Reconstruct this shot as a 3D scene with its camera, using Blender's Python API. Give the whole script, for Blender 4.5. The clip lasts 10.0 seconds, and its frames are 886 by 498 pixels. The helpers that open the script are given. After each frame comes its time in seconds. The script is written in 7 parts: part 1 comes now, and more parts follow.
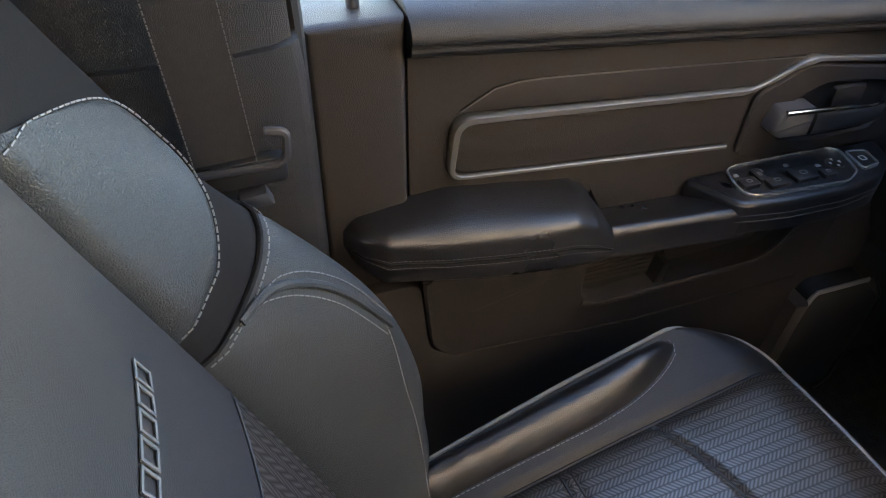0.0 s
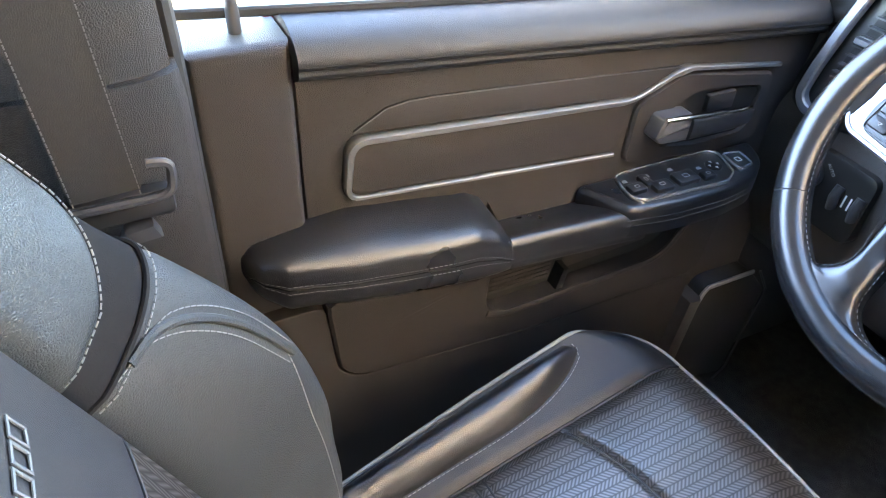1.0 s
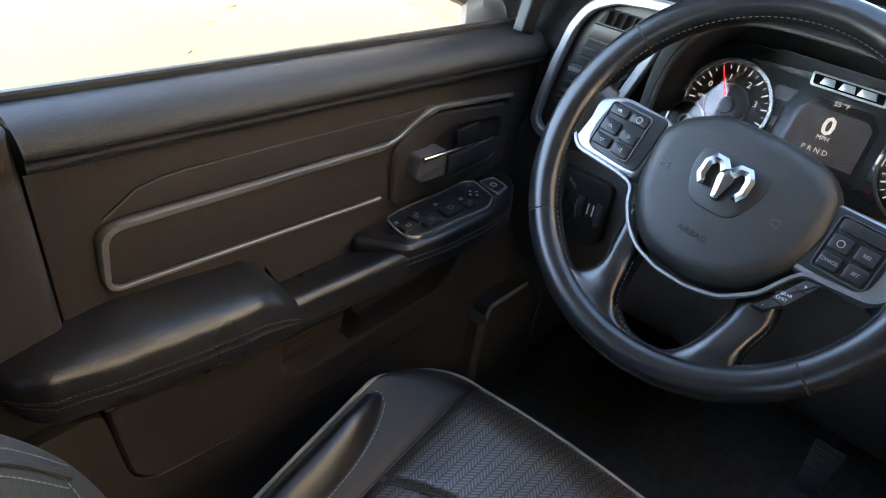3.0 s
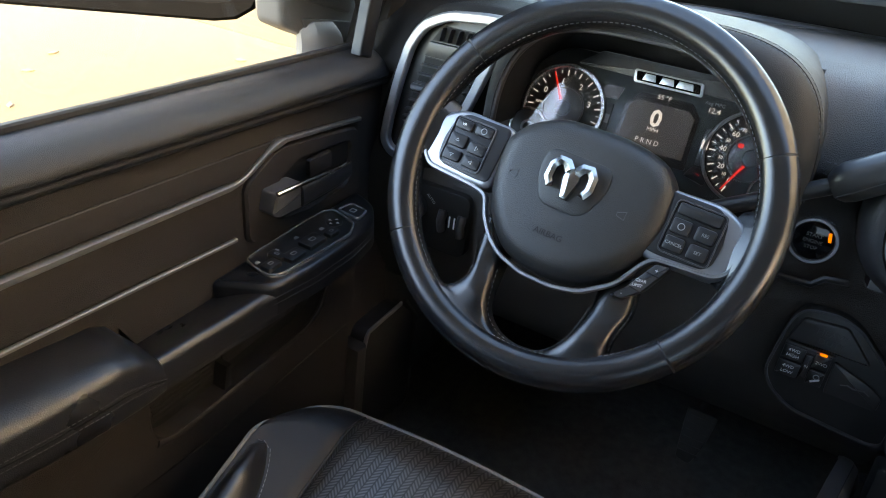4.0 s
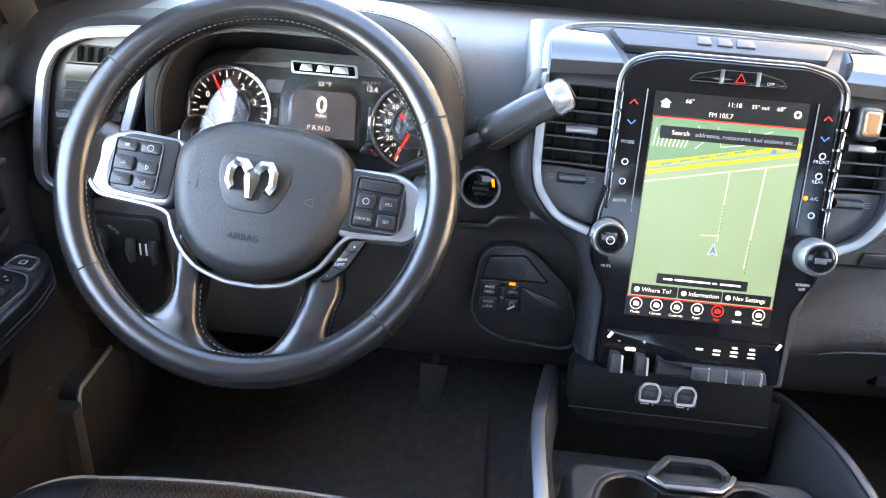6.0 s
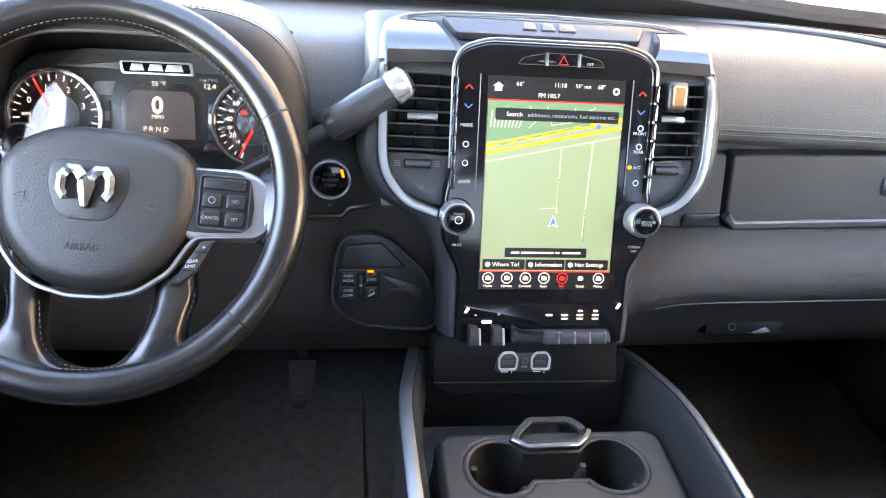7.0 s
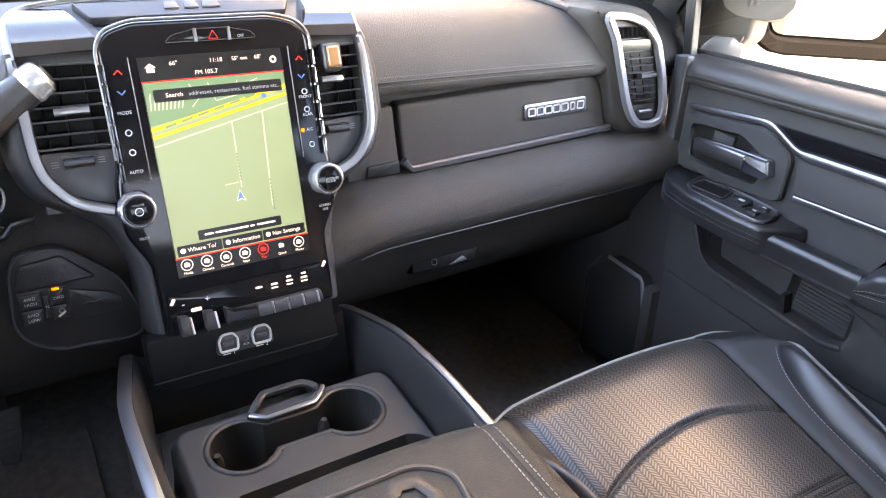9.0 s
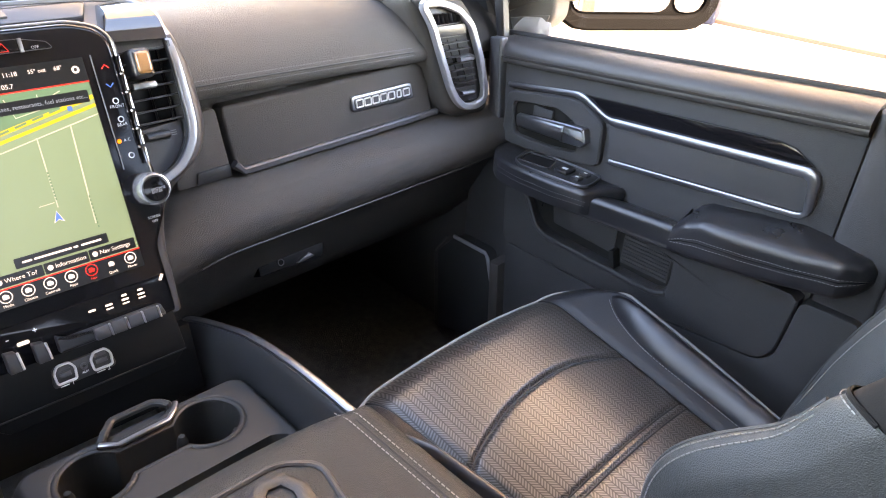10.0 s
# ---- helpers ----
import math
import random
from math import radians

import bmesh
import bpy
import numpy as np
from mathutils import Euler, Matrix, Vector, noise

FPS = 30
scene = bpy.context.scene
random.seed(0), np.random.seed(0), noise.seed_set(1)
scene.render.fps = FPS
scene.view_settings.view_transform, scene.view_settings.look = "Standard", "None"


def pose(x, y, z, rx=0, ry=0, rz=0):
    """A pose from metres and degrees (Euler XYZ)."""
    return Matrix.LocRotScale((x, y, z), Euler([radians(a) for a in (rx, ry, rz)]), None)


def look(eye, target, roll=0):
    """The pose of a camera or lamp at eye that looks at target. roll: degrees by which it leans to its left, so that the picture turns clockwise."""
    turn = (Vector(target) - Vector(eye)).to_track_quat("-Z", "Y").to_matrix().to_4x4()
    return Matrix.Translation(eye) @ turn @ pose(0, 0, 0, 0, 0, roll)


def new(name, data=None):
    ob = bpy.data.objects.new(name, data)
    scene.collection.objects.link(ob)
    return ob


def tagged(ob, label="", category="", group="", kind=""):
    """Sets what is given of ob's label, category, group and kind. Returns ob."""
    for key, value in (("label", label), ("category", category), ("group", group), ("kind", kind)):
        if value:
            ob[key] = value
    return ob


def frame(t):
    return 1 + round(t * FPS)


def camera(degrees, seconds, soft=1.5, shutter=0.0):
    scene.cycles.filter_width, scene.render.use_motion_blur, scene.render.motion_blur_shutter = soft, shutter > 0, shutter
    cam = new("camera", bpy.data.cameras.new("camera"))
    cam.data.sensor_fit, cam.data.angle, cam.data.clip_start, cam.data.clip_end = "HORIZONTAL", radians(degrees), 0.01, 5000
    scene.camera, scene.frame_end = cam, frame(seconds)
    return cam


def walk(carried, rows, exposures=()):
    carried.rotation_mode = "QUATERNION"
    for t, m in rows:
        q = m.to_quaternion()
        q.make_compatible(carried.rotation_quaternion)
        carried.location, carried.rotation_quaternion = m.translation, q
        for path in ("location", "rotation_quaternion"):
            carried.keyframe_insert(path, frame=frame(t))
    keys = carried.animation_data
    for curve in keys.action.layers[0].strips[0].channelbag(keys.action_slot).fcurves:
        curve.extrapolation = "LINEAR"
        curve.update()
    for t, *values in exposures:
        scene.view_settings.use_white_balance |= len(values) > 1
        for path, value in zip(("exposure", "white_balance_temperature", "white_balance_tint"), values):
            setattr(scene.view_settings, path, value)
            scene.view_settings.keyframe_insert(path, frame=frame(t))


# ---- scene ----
cam = camera(62.99, 10.0, soft=1.0)
PATH = [
    (0.0, pose(-0.2675, 0.0640, 0.9732, 48.747, -0.922, 71.113)),
    (0.5, pose(-0.2672, 0.0698, 0.9765, 49.028, -1.777, 67.687)),
    (1.0, pose(-0.2648, 0.0757, 0.9792, 49.987, -2.695, 63.640)),
    (1.5, pose(-0.2638, 0.0803, 0.9802, 51.212, -3.579, 59.260)),
    (2.0, pose(-0.2696, 0.0798, 0.9841, 52.118, -4.465, 54.656)),
    (3.5, pose(-0.2668, 0.0894, 0.9866, 56.067, -4.208, 37.900)),
    (4.0, pose(-0.2661, 0.0951, 0.9879, 57.166, -3.705, 31.225)),
    (4.5, pose(-0.2625, 0.0953, 0.9895, 57.862, -3.448, 23.733)),
    (5.0, pose(-0.2571, 0.0942, 0.9912, 58.187, -3.436, 16.643)),
    (5.5, pose(-0.2519, 0.0921, 0.9917, 58.387, -3.281, 10.668)),
    (7.0, pose(-0.2317, 0.0696, 0.9979, 58.711, -4.719, -6.452)),
    (7.5, pose(-0.2262, 0.0573, 0.9977, 59.108, -5.191, -12.779)),
    (8.0, pose(-0.2204, 0.0510, 0.9939, 59.290, -5.314, -19.059)),
    (8.5, pose(-0.2135, 0.0391, 0.9900, 59.570, -4.896, -25.344)),
    (9.0, pose(-0.2092, 0.0252, 0.9875, 59.862, -4.424, -31.374)),
    (9.5, pose(-0.2059, 0.0116, 0.9879, 60.263, -4.179, -38.067)),
    (10.0, pose(-0.2050, -0.0000, 0.9901, 60.374, -3.833, -44.692)),
]
EXPOSURES = [(0.0, 4.72, 8000, 17), (0.5, 5.95, 7900, 16), (1.2, 6.08, 7800, 15), (2.2, 5.75, 7800, 14), (3.3, 4.36, 8750, 14), (4.5, 4.70, 9200, 14),
             (5.5, 5.66, 9000, 18), (7.0, 5.78, 9700, 23), (8.5, 5.78, 11000, 28), (10.0, 5.44, 10900, 28)]
walk(cam, PATH, EXPOSURES)

# ---- light ----
world = bpy.data.worlds.new("sky")
scene.world = world
world.use_nodes = True
wn = world.node_tree.nodes
sky = wn.new("ShaderNodeTexSky")
sky.sky_type = "NISHITA"
sky.sun_disc = False
sky.dust_density = 0.25
sky.ozone_density = 4.0
sky.sun_elevation = radians(38)
sky.sun_rotation = radians(180.7)
world.node_tree.links.new(sky.outputs[0], wn["Background"].inputs[0])
wn["Background"].inputs[1].default_value = 0.15
sun_data = bpy.data.lights.new("sun", "SUN")
sun_data.energy, sun_data.angle, sun_data.color = 2.3, radians(0.5), (1.0, 0.94, 0.84)
sun = new("sun", sun_data)
sun.matrix_world = look((-0.05, -5.6, 4.4), (0, 0, 0))


# ---- materials ----
def make(name, base, rough=0.5, metal=0.0, grain=None, vary=0.0, vary_scale=6.0, coat=0.0, rough_vary=0.0, spec=0.5, tint=None):
    """grain: (kind, scale, strength, distance) of the fine relief; vary: how much the colour wanders at a large scale."""
    m = bpy.data.materials.new(name)
    m.use_nodes = True
    nt = m.node_tree
    b = nt.nodes["Principled BSDF"]
    b.inputs["Base Color"].default_value = (*base, 1)
    b.inputs["Roughness"].default_value = rough
    b.inputs["Metallic"].default_value = metal
    b.inputs["Coat Weight"].default_value = coat
    b.inputs["Coat Roughness"].default_value = 0.06
    b.inputs["Specular IOR Level"].default_value = spec
    co = nt.nodes.new("ShaderNodeTexCoord")
    if vary:
        n = nt.nodes.new("ShaderNodeTexNoise")
        n.inputs["Scale"].default_value, n.inputs["Detail"].default_value = vary_scale, 6
        nt.links.new(co.outputs["Object"], n.inputs["Vector"])
        mix = nt.nodes.new("ShaderNodeMix")
        mix.data_type = "RGBA"
        t = tint or base
        mix.inputs[6].default_value = (*[c * (1 - vary) for c in base], 1)
        mix.inputs[7].default_value = (*[c * (1 + vary) for c in t], 1)
        nt.links.new(n.outputs["Fac"], mix.inputs[0])
        nt.links.new(mix.outputs[2], b.inputs["Base Color"])
    if rough_vary:
        n2 = nt.nodes.new("ShaderNodeTexNoise")
        n2.inputs["Scale"].default_value, n2.inputs["Detail"].default_value = vary_scale * 2.3, 5
        nt.links.new(co.outputs["Object"], n2.inputs["Vector"])
        mr = nt.nodes.new("ShaderNodeMapRange")
        mr.inputs[1].default_value, mr.inputs[2].default_value = 0.3, 0.7
        mr.inputs[3].default_value, mr.inputs[4].default_value = max(0.02, rough - rough_vary), min(1, rough + rough_vary)
        nt.links.new(n2.outputs["Fac"], mr.inputs[0])
        nt.links.new(mr.outputs[0], b.inputs["Roughness"])
    if grain:
        kind, scale, strength, dist = grain
        if kind == "leather":
            v = nt.nodes.new("ShaderNodeTexVoronoi")
            v.feature = "DISTANCE_TO_EDGE"
            v.inputs["Scale"].default_value = scale
            wob = nt.nodes.new("ShaderNodeTexNoise")
            wob.inputs["Scale"].default_value = scale * 0.45
            nt.links.new(co.outputs["Object"], wob.inputs["Vector"])
            add = nt.nodes.new("ShaderNodeVectorMath")
            add.operation = "MULTIPLY_ADD"
            add.inputs[1].default_value = (1.2 / scale,) * 3
            nt.links.new(wob.outputs["Color"], add.inputs[0])
            nt.links.new(co.outputs["Object"], add.inputs[2])
            nt.links.new(add.outputs[0], v.inputs["Vector"])
            mr = nt.nodes.new("ShaderNodeMapRange")
            mr.inputs[1].default_value, mr.inputs[2].default_value = 0.0, 0.3
            nt.links.new(v.outputs["Distance"], mr.inputs[0])
            h = mr.outputs[0]
        else:
            v = nt.nodes.new("ShaderNodeTexNoise")
            v.inputs["Scale"].default_value, v.inputs["Detail"].default_value = scale, 3
            nt.links.new(co.outputs["Object"], v.inputs["Vector"])
            h = v.outputs["Fac"]
        bump = nt.nodes.new("ShaderNodeBump")
        bump.inputs["Strength"].default_value, bump.inputs["Distance"].default_value = strength, dist
        nt.links.new(h, bump.inputs["Height"])
        nt.links.new(bump.outputs[0], b.inputs["Normal"])
    return m


LIT = 0.029  # how bright the lit screens and lamps are beside the daylight


def glow(name, colour, strength):
    m = bpy.data.materials.new(name)
    m.use_nodes = True
    b = m.node_tree.nodes["Principled BSDF"]
    b.inputs["Base Color"].default_value = (*[c * 0.2 for c in colour], 1)
    b.inputs["Roughness"].default_value = 0.3
    b.inputs["Emission Color"].default_value = (*colour, 1)
    b.inputs["Emission Strength"].default_value = strength * LIT
    return m


def herringbone(name, base, rough, spec=0.5):
    """Woven slanted dashes that change direction from column to column, at real size."""
    m = make(name, base, rough, vary=0.2, vary_scale=9.0, spec=spec, coat=0.32)
    nt = m.node_tree
    b = nt.nodes["Principled BSDF"]
    b.inputs["Coat Roughness"].default_value = 0.30
    b.inputs["Coat IOR"].default_value = 1.75
    co = nt.nodes.new("ShaderNodeTexCoord")
    sep = nt.nodes.new("ShaderNodeSeparateXYZ")
    nt.links.new(co.outputs["Object"], sep.inputs[0])

    def op(kind, a, c):
        n = nt.nodes.new("ShaderNodeMath")
        n.operation = kind
        for i, v in enumerate((a, c)):
            if isinstance(v, (int, float)):
                n.inputs[i].default_value = v
            elif v is not None:
                nt.links.new(v, n.inputs[i])
        return n.outputs[0]

    along = op("ADD", sep.outputs[1], op("MULTIPLY", sep.outputs[2], 0.8))
    across = op("MULTIPLY", sep.outputs[0], 1 / 0.0086)
    tri = op("PINGPONG", across, 1.0)
    row = op("ADD", op("MULTIPLY", along, 1 / 0.0050), op("MULTIPLY", tri, 1.7))
    gap = op("MINIMUM", op("MULTIPLY", op("PINGPONG", across, 0.5), 6.0), 1.0)
    h = op("MULTIPLY", op("MULTIPLY", op("PINGPONG", row, 0.5), 2.0), gap)
    bump = nt.nodes.new("ShaderNodeBump")
    bump.inputs["Strength"].default_value, bump.inputs["Distance"].default_value = 0.16, 0.0008
    nt.links.new(h, bump.inputs["Height"])
    nt.links.new(bump.outputs[0], b.inputs["Normal"])
    mr = nt.nodes.new("ShaderNodeMapRange")
    mr.inputs[3].default_value, mr.inputs[4].default_value = rough + 0.26, rough - 0.03
    nt.links.new(h, mr.inputs[0])
    nt.links.new(mr.outputs[0], b.inputs["Roughness"])
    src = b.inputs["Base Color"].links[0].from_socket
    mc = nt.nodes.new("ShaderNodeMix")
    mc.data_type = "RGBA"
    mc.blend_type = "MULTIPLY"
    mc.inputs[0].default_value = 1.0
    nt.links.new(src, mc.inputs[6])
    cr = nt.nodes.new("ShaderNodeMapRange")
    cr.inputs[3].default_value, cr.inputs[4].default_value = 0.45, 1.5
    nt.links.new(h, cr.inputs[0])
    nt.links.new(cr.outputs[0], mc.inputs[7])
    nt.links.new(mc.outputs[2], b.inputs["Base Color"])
    sp = nt.nodes.new("ShaderNodeMapRange")
    sp.inputs[3].default_value, sp.inputs[4].default_value = 0.25, spec
    nt.links.new(h, sp.inputs[0])
    nt.links.new(sp.outputs[0], b.inputs["Specular IOR Level"])
    return m


def clear_glass(name, tint=(0.94, 0.96, 0.95), gloss=0.02):
    m = bpy.data.materials.new(name)
    m.use_nodes = True
    nt = m.node_tree
    nt.nodes.remove(nt.nodes["Principled BSDF"])
    out = nt.nodes["Material Output"]
    tr, gl, mx, fr = (nt.nodes.new("ShaderNode" + k) for k in ("BsdfTransparent", "BsdfGlossy", "MixShader", "LayerWeight"))
    fr.inputs[0].default_value = 0.5
    pw, sc = nt.nodes.new("ShaderNodeMath"), nt.nodes.new("ShaderNodeMath")
    pw.operation, sc.operation = "POWER", "MULTIPLY_ADD"
    pw.inputs[1].default_value, sc.inputs[1].default_value, sc.inputs[2].default_value = 4.0, 0.7, 0.025
    nt.links.new(fr.outputs["Facing"], pw.inputs[0])
    nt.links.new(pw.outputs[0], sc.inputs[0])
    tr.inputs[0].default_value = (*tint, 1)
    gl.inputs["Roughness"].default_value = gloss
    nt.links.new(sc.outputs[0], mx.inputs[0])
    nt.links.new(tr.outputs[0], mx.inputs[1])
    nt.links.new(gl.outputs[0], mx.inputs[2])
    nt.links.new(mx.outputs[0], out.inputs[0])
    return m


LEATHER = make("black_leather", (0.038, 0.035, 0.033), 0.38, grain=("leather", 760, 0.22, 0.0008), vary=0.14, rough_vary=0.03, spec=0.55)
SEAT_LEATHER = make("seat_leather", (0.046, 0.050, 0.048), 0.38, grain=("leather", 540, 0.36, 0.0010), vary=0.12, rough_vary=0.03, spec=0.5)
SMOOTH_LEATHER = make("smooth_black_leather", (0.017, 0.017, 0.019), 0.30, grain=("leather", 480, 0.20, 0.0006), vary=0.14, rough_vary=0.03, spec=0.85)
WHEEL_LEATHER = make("worn_wheel_leather", (0.013, 0.013, 0.014), 0.25, grain=("leather", 900, 0.08, 0.0004), vary=0.12, rough_vary=0.015, spec=0.72)
BRUSHED = make("pale_brushed_trim", (0.31, 0.32, 0.34), 0.40, 0.6, vary=0.08)
SUEDE = make("black_suede", (0.021, 0.020, 0.0195), 0.9, grain=("noise", 900, 0.4, 0.0006), vary=0.14, spec=0.12)
PAD = make("dash_pad_skin", (0.056, 0.050, 0.045), 0.48, grain=("leather", 620, 0.60, 0.0010), vary=0.14, rough_vary=0.03, spec=0.48)
PLASTIC = make("grained_black_plastic", (0.044, 0.039, 0.035), 0.46, grain=("leather", 700, 0.5, 0.0008), vary=0.14, rough_vary=0.03, spec=0.7)
PLASTIC_SMOOTH = make("smooth_black_plastic", (0.027, 0.027, 0.028), 0.36, grain=("noise", 1500, 0.15, 0.0003), vary=0.14, rough_vary=0.03, spec=0.6)
PLASTIC_GREY = make("dark_grey_plastic", (0.05, 0.05, 0.053), 0.4, grain=("noise", 1600, 0.3, 0.0004), vary=0.14, rough_vary=0.03, spec=0.8)
GLOSS = make("piano_black", (0.006, 0.006, 0.007), 0.10, vary=0.2, rough_vary=0.03, spec=0.35)
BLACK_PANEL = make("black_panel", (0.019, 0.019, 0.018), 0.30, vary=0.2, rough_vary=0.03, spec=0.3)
BADGE = make("bright_badge", (0.72, 0.72, 0.71), 0.34, 0.55, vary=0.08)
INSERT = make("woven_door_insert", (0.060, 0.060, 0.062), 0.52, grain=("noise", 1400, 0.6, 0.0007), vary=0.15)
CHROME = make("bright_chrome", (0.78, 0.79, 0.80), 0.13, 1.0, vary=0.08, rough_vary=0.05)
SATIN = make("satin_silver", (0.30, 0.31, 0.325), 0.34, 1.0, grain=("noise", 2200, 0.12, 0.0002), vary=0.08, rough_vary=0.06)
WARM_SATIN = make("satin_trim", (0.26, 0.25, 0.235), 0.42, 0.7, grain=("noise", 2200, 0.12, 0.0002), vary=0.08, rough_vary=0.06)
THREAD_DARK = make("dark_thread", (0.13, 0.13, 0.13), 0.6, vary=0.2, vary_scale=300)
CLOTH = herringbone("herringbone_seat_insert", (0.046, 0.037, 0.030), 0.32, 1.0)
PIPING = make("grey_piping", (0.26, 0.26, 0.25), 0.5, grain=("noise", 1600, 0.4, 0.0005), vary=0.15)
EMBROIDERY = make("grey_embroidery", (0.15, 0.15, 0.145), 0.6, vary=0.2, vary_scale=300)
THREAD = make("grey_thread", (0.30, 0.30, 0.29), 0.6, vary=0.2, vary_scale=300)
THROAT = make("vent_throat_black", (0.011, 0.011, 0.011), 0.6, vary=0.2, spec=0.2)
TRAY = make("matte_tray_plastic", (0.026, 0.026, 0.025), 0.5, grain=("noise", 1200, 0.4, 0.0005), vary=0.15, rough_vary=0.04, spec=0.45)
CARPET = make("black_carpet", (0.125, 0.122, 0.115), 0.95, grain=("noise", 700, 1.0, 0.003), vary=0.5, vary_scale=60, spec=0.1)
RUBBER = make("black_rubber", (0.024, 0.024, 0.024), 0.55, grain=("noise", 800, 0.3, 0.0006), vary=0.2)
BELT_WEB = make("seat_belt_webbing", (0.030, 0.029, 0.028), 0.6, grain=("noise", 1100, 0.8, 0.0006), vary=0.25, vary_scale=200)
HEADLINER = make("grey_headliner", (0.46, 0.45, 0.43), 0.9, grain=("noise", 900, 0.5, 0.0008), vary=0.1)
PRINT = make("white_print", (0.72, 0.72, 0.72), 0.5, vary=0.1, vary_scale=200)
PRINT_SOFT = make("pale_grey_print", (0.46, 0.46, 0.46), 0.5, vary=0.1, vary_scale=200)
PRINT_DIM = make("grey_print", (0.30, 0.30, 0.30), 0.5, vary=0.1, vary_scale=200)
RED_PAINT = make("dark_red_car_paint", (0.13, 0.012, 0.016), 0.25, coat=1.0, vary=0.1)
# bonnet's copy of the red, darkened in colour to hold down sky glare
BONNET_PAINT = make("toned_down_red_paint", (0.030, 0.008, 0.009), 0.5, vary=0.15, spec=0.25)
HUB_LEATHER = make("airbag_cover_skin", (0.024, 0.023, 0.022), 0.40, grain=("leather", 680, 0.22, 0.0008), vary=0.12, rough_vary=0.03, spec=0.5)
HOOD_TOP = make("hood_leather", (0.030, 0.028, 0.026), 0.5, grain=("leather", 760, 0.35, 0.0008), vary=0.12, rough_vary=0.03, spec=0.3)
HOOD_FACE = make("hood_underside", (0.024, 0.023, 0.022), 0.6, grain=("leather", 700, 0.3, 0.0006), vary=0.15, spec=0.25)
PALE_PAVING = make("pale_pink_paving", (0.30, 0.25, 0.20), 0.85, grain=("noise", 60, 0.4, 0.004), vary=0.12, vary_scale=1.3)
CONCRETE = make("sunlit_concrete", (0.094, 0.066, 0.0255), 0.85, grain=("noise", 60, 0.4, 0.004), vary=0.16, vary_scale=1.3)
STUCCO = make("pale_wall", (0.62, 0.46, 0.33), 0.9, grain=("noise", 90, 0.4, 0.004), vary=0.08, vary_scale=1.0)
KERB = make("brown_kerb_stone", (0.060, 0.036, 0.022), 0.85, grain=("noise", 60, 0.4, 0.004), vary=0.2, vary_scale=2.0)
DIRT = make("dry_leaf", (0.16, 0.10, 0.05), 0.8, vary=0.3, vary_scale=40)
DOOR_SKIN = make("door_panel_skin", (0.036, 0.036, 0.037), 0.46, grain=("leather", 700, 0.5, 0.0008), vary=0.14, rough_vary=0.03, spec=0.6)
# driver's door copy of the skin, with the warm light put into its colour
DOOR_SKIN_WARM_LIT = make("warm_lit_door_panel_skin", (0.034, 0.0295, 0.0275), 0.50, grain=("leather", 700, 0.4, 0.0007), vary=0.14, rough_vary=0.03, spec=0.35)
HANDLE_GREY = make("grey_handle_plastic", (0.09, 0.09, 0.095), 0.38, vary=0.1, spec=0.5)
GLASS = clear_glass("window_glass")
SCREEN_GLASS = clear_glass("windshield_glass", (0.73, 0.765, 0.76))
TINTED = clear_glass("tinted_glass", (0.36, 0.39, 0.41))
DARK_METAL = make("dark_satin_metal", (0.20, 0.207, 0.218), 0.12, 1.0, vary=0.1, rough_vary=0.05)
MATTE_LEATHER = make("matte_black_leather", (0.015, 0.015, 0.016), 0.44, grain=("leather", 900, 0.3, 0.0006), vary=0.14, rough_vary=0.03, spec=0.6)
GLOSS_CAP = make("glossy_grey_cap", (0.020, 0.021, 0.023), 0.08, vary=0.1, rough_vary=0.03, spec=0.9, coat=0.5)
KNOB = make("silver_knob", (0.58, 0.59, 0.61), 0.26, 0.75, vary=0.05)
KEY_BLACK = make("black_key_plastic", (0.014, 0.014, 0.015), 0.42, grain=("noise", 1500, 0.15, 0.0003), vary=0.14, spec=0.45)
SPOKE_SILVER = make("satin_spoke_silver", (0.34, 0.345, 0.36), 0.36, 0.75, vary=0.08, rough_vary=0.05)
PILLAR_GRAIN = make("grained_pillar_plastic", (0.029, 0.026, 0.024), 0.5, grain=("leather", 620, 0.6, 0.0010), vary=0.14, rough_vary=0.03, spec=0.5)
PILLAR = make("dark_pillar_trim", (0.012, 0.0115, 0.011), 0.65, grain=("leather", 700, 0.4, 0.0007), vary=0.14, spec=0.2)
SURROUND = make("satin_grey_surround", (0.042, 0.042, 0.045), 0.5, grain=("noise", 1600, 0.3, 0.0004), vary=0.12, rough_vary=0.03, spec=0.5)
SOCKET_BLACK = make("dull_black_face", (0.006, 0.006, 0.006), 0.5, vary=0.15, spec=0.15)
LID_LEATHER = make("lid_leather", (0.032, 0.034, 0.033), 0.40, grain=("leather", 620, 0.45, 0.0008), vary=0.10, rough_vary=0.03, spec=0.4)
LENS = clear_glass("gauge_lens", (0.97, 0.97, 0.97))
MIRROR = make("mirror_glass", (0.22, 0.22, 0.22), 0.01, 1.0)


# ---- geometry tools ----
class Plane:
    """A local frame: u to the side, v up along the surface, n out of it."""

    def __init__(self, o, u, v, n):
        self.o, self.u, self.v, self.n = Vector(o), Vector(u).normalized(), Vector(v).normalized(), Vector(n).normalized()

    def __call__(self, a, b, c=0.0):
        return self.o + self.u * a + self.v * b + self.n * c

    def matrix(self, a, b, c=0.0):
        m = Matrix((self.u, self.v, self.n)).transposed().to_4x4()
        m.translation = self(a, b, c)
        return m


def empty(name, at, label, category, group="", kind=""):
    e = new(name)
    e.location = at
    e.empty_display_size = 0.05
    return tagged(e, label, category, group, kind)


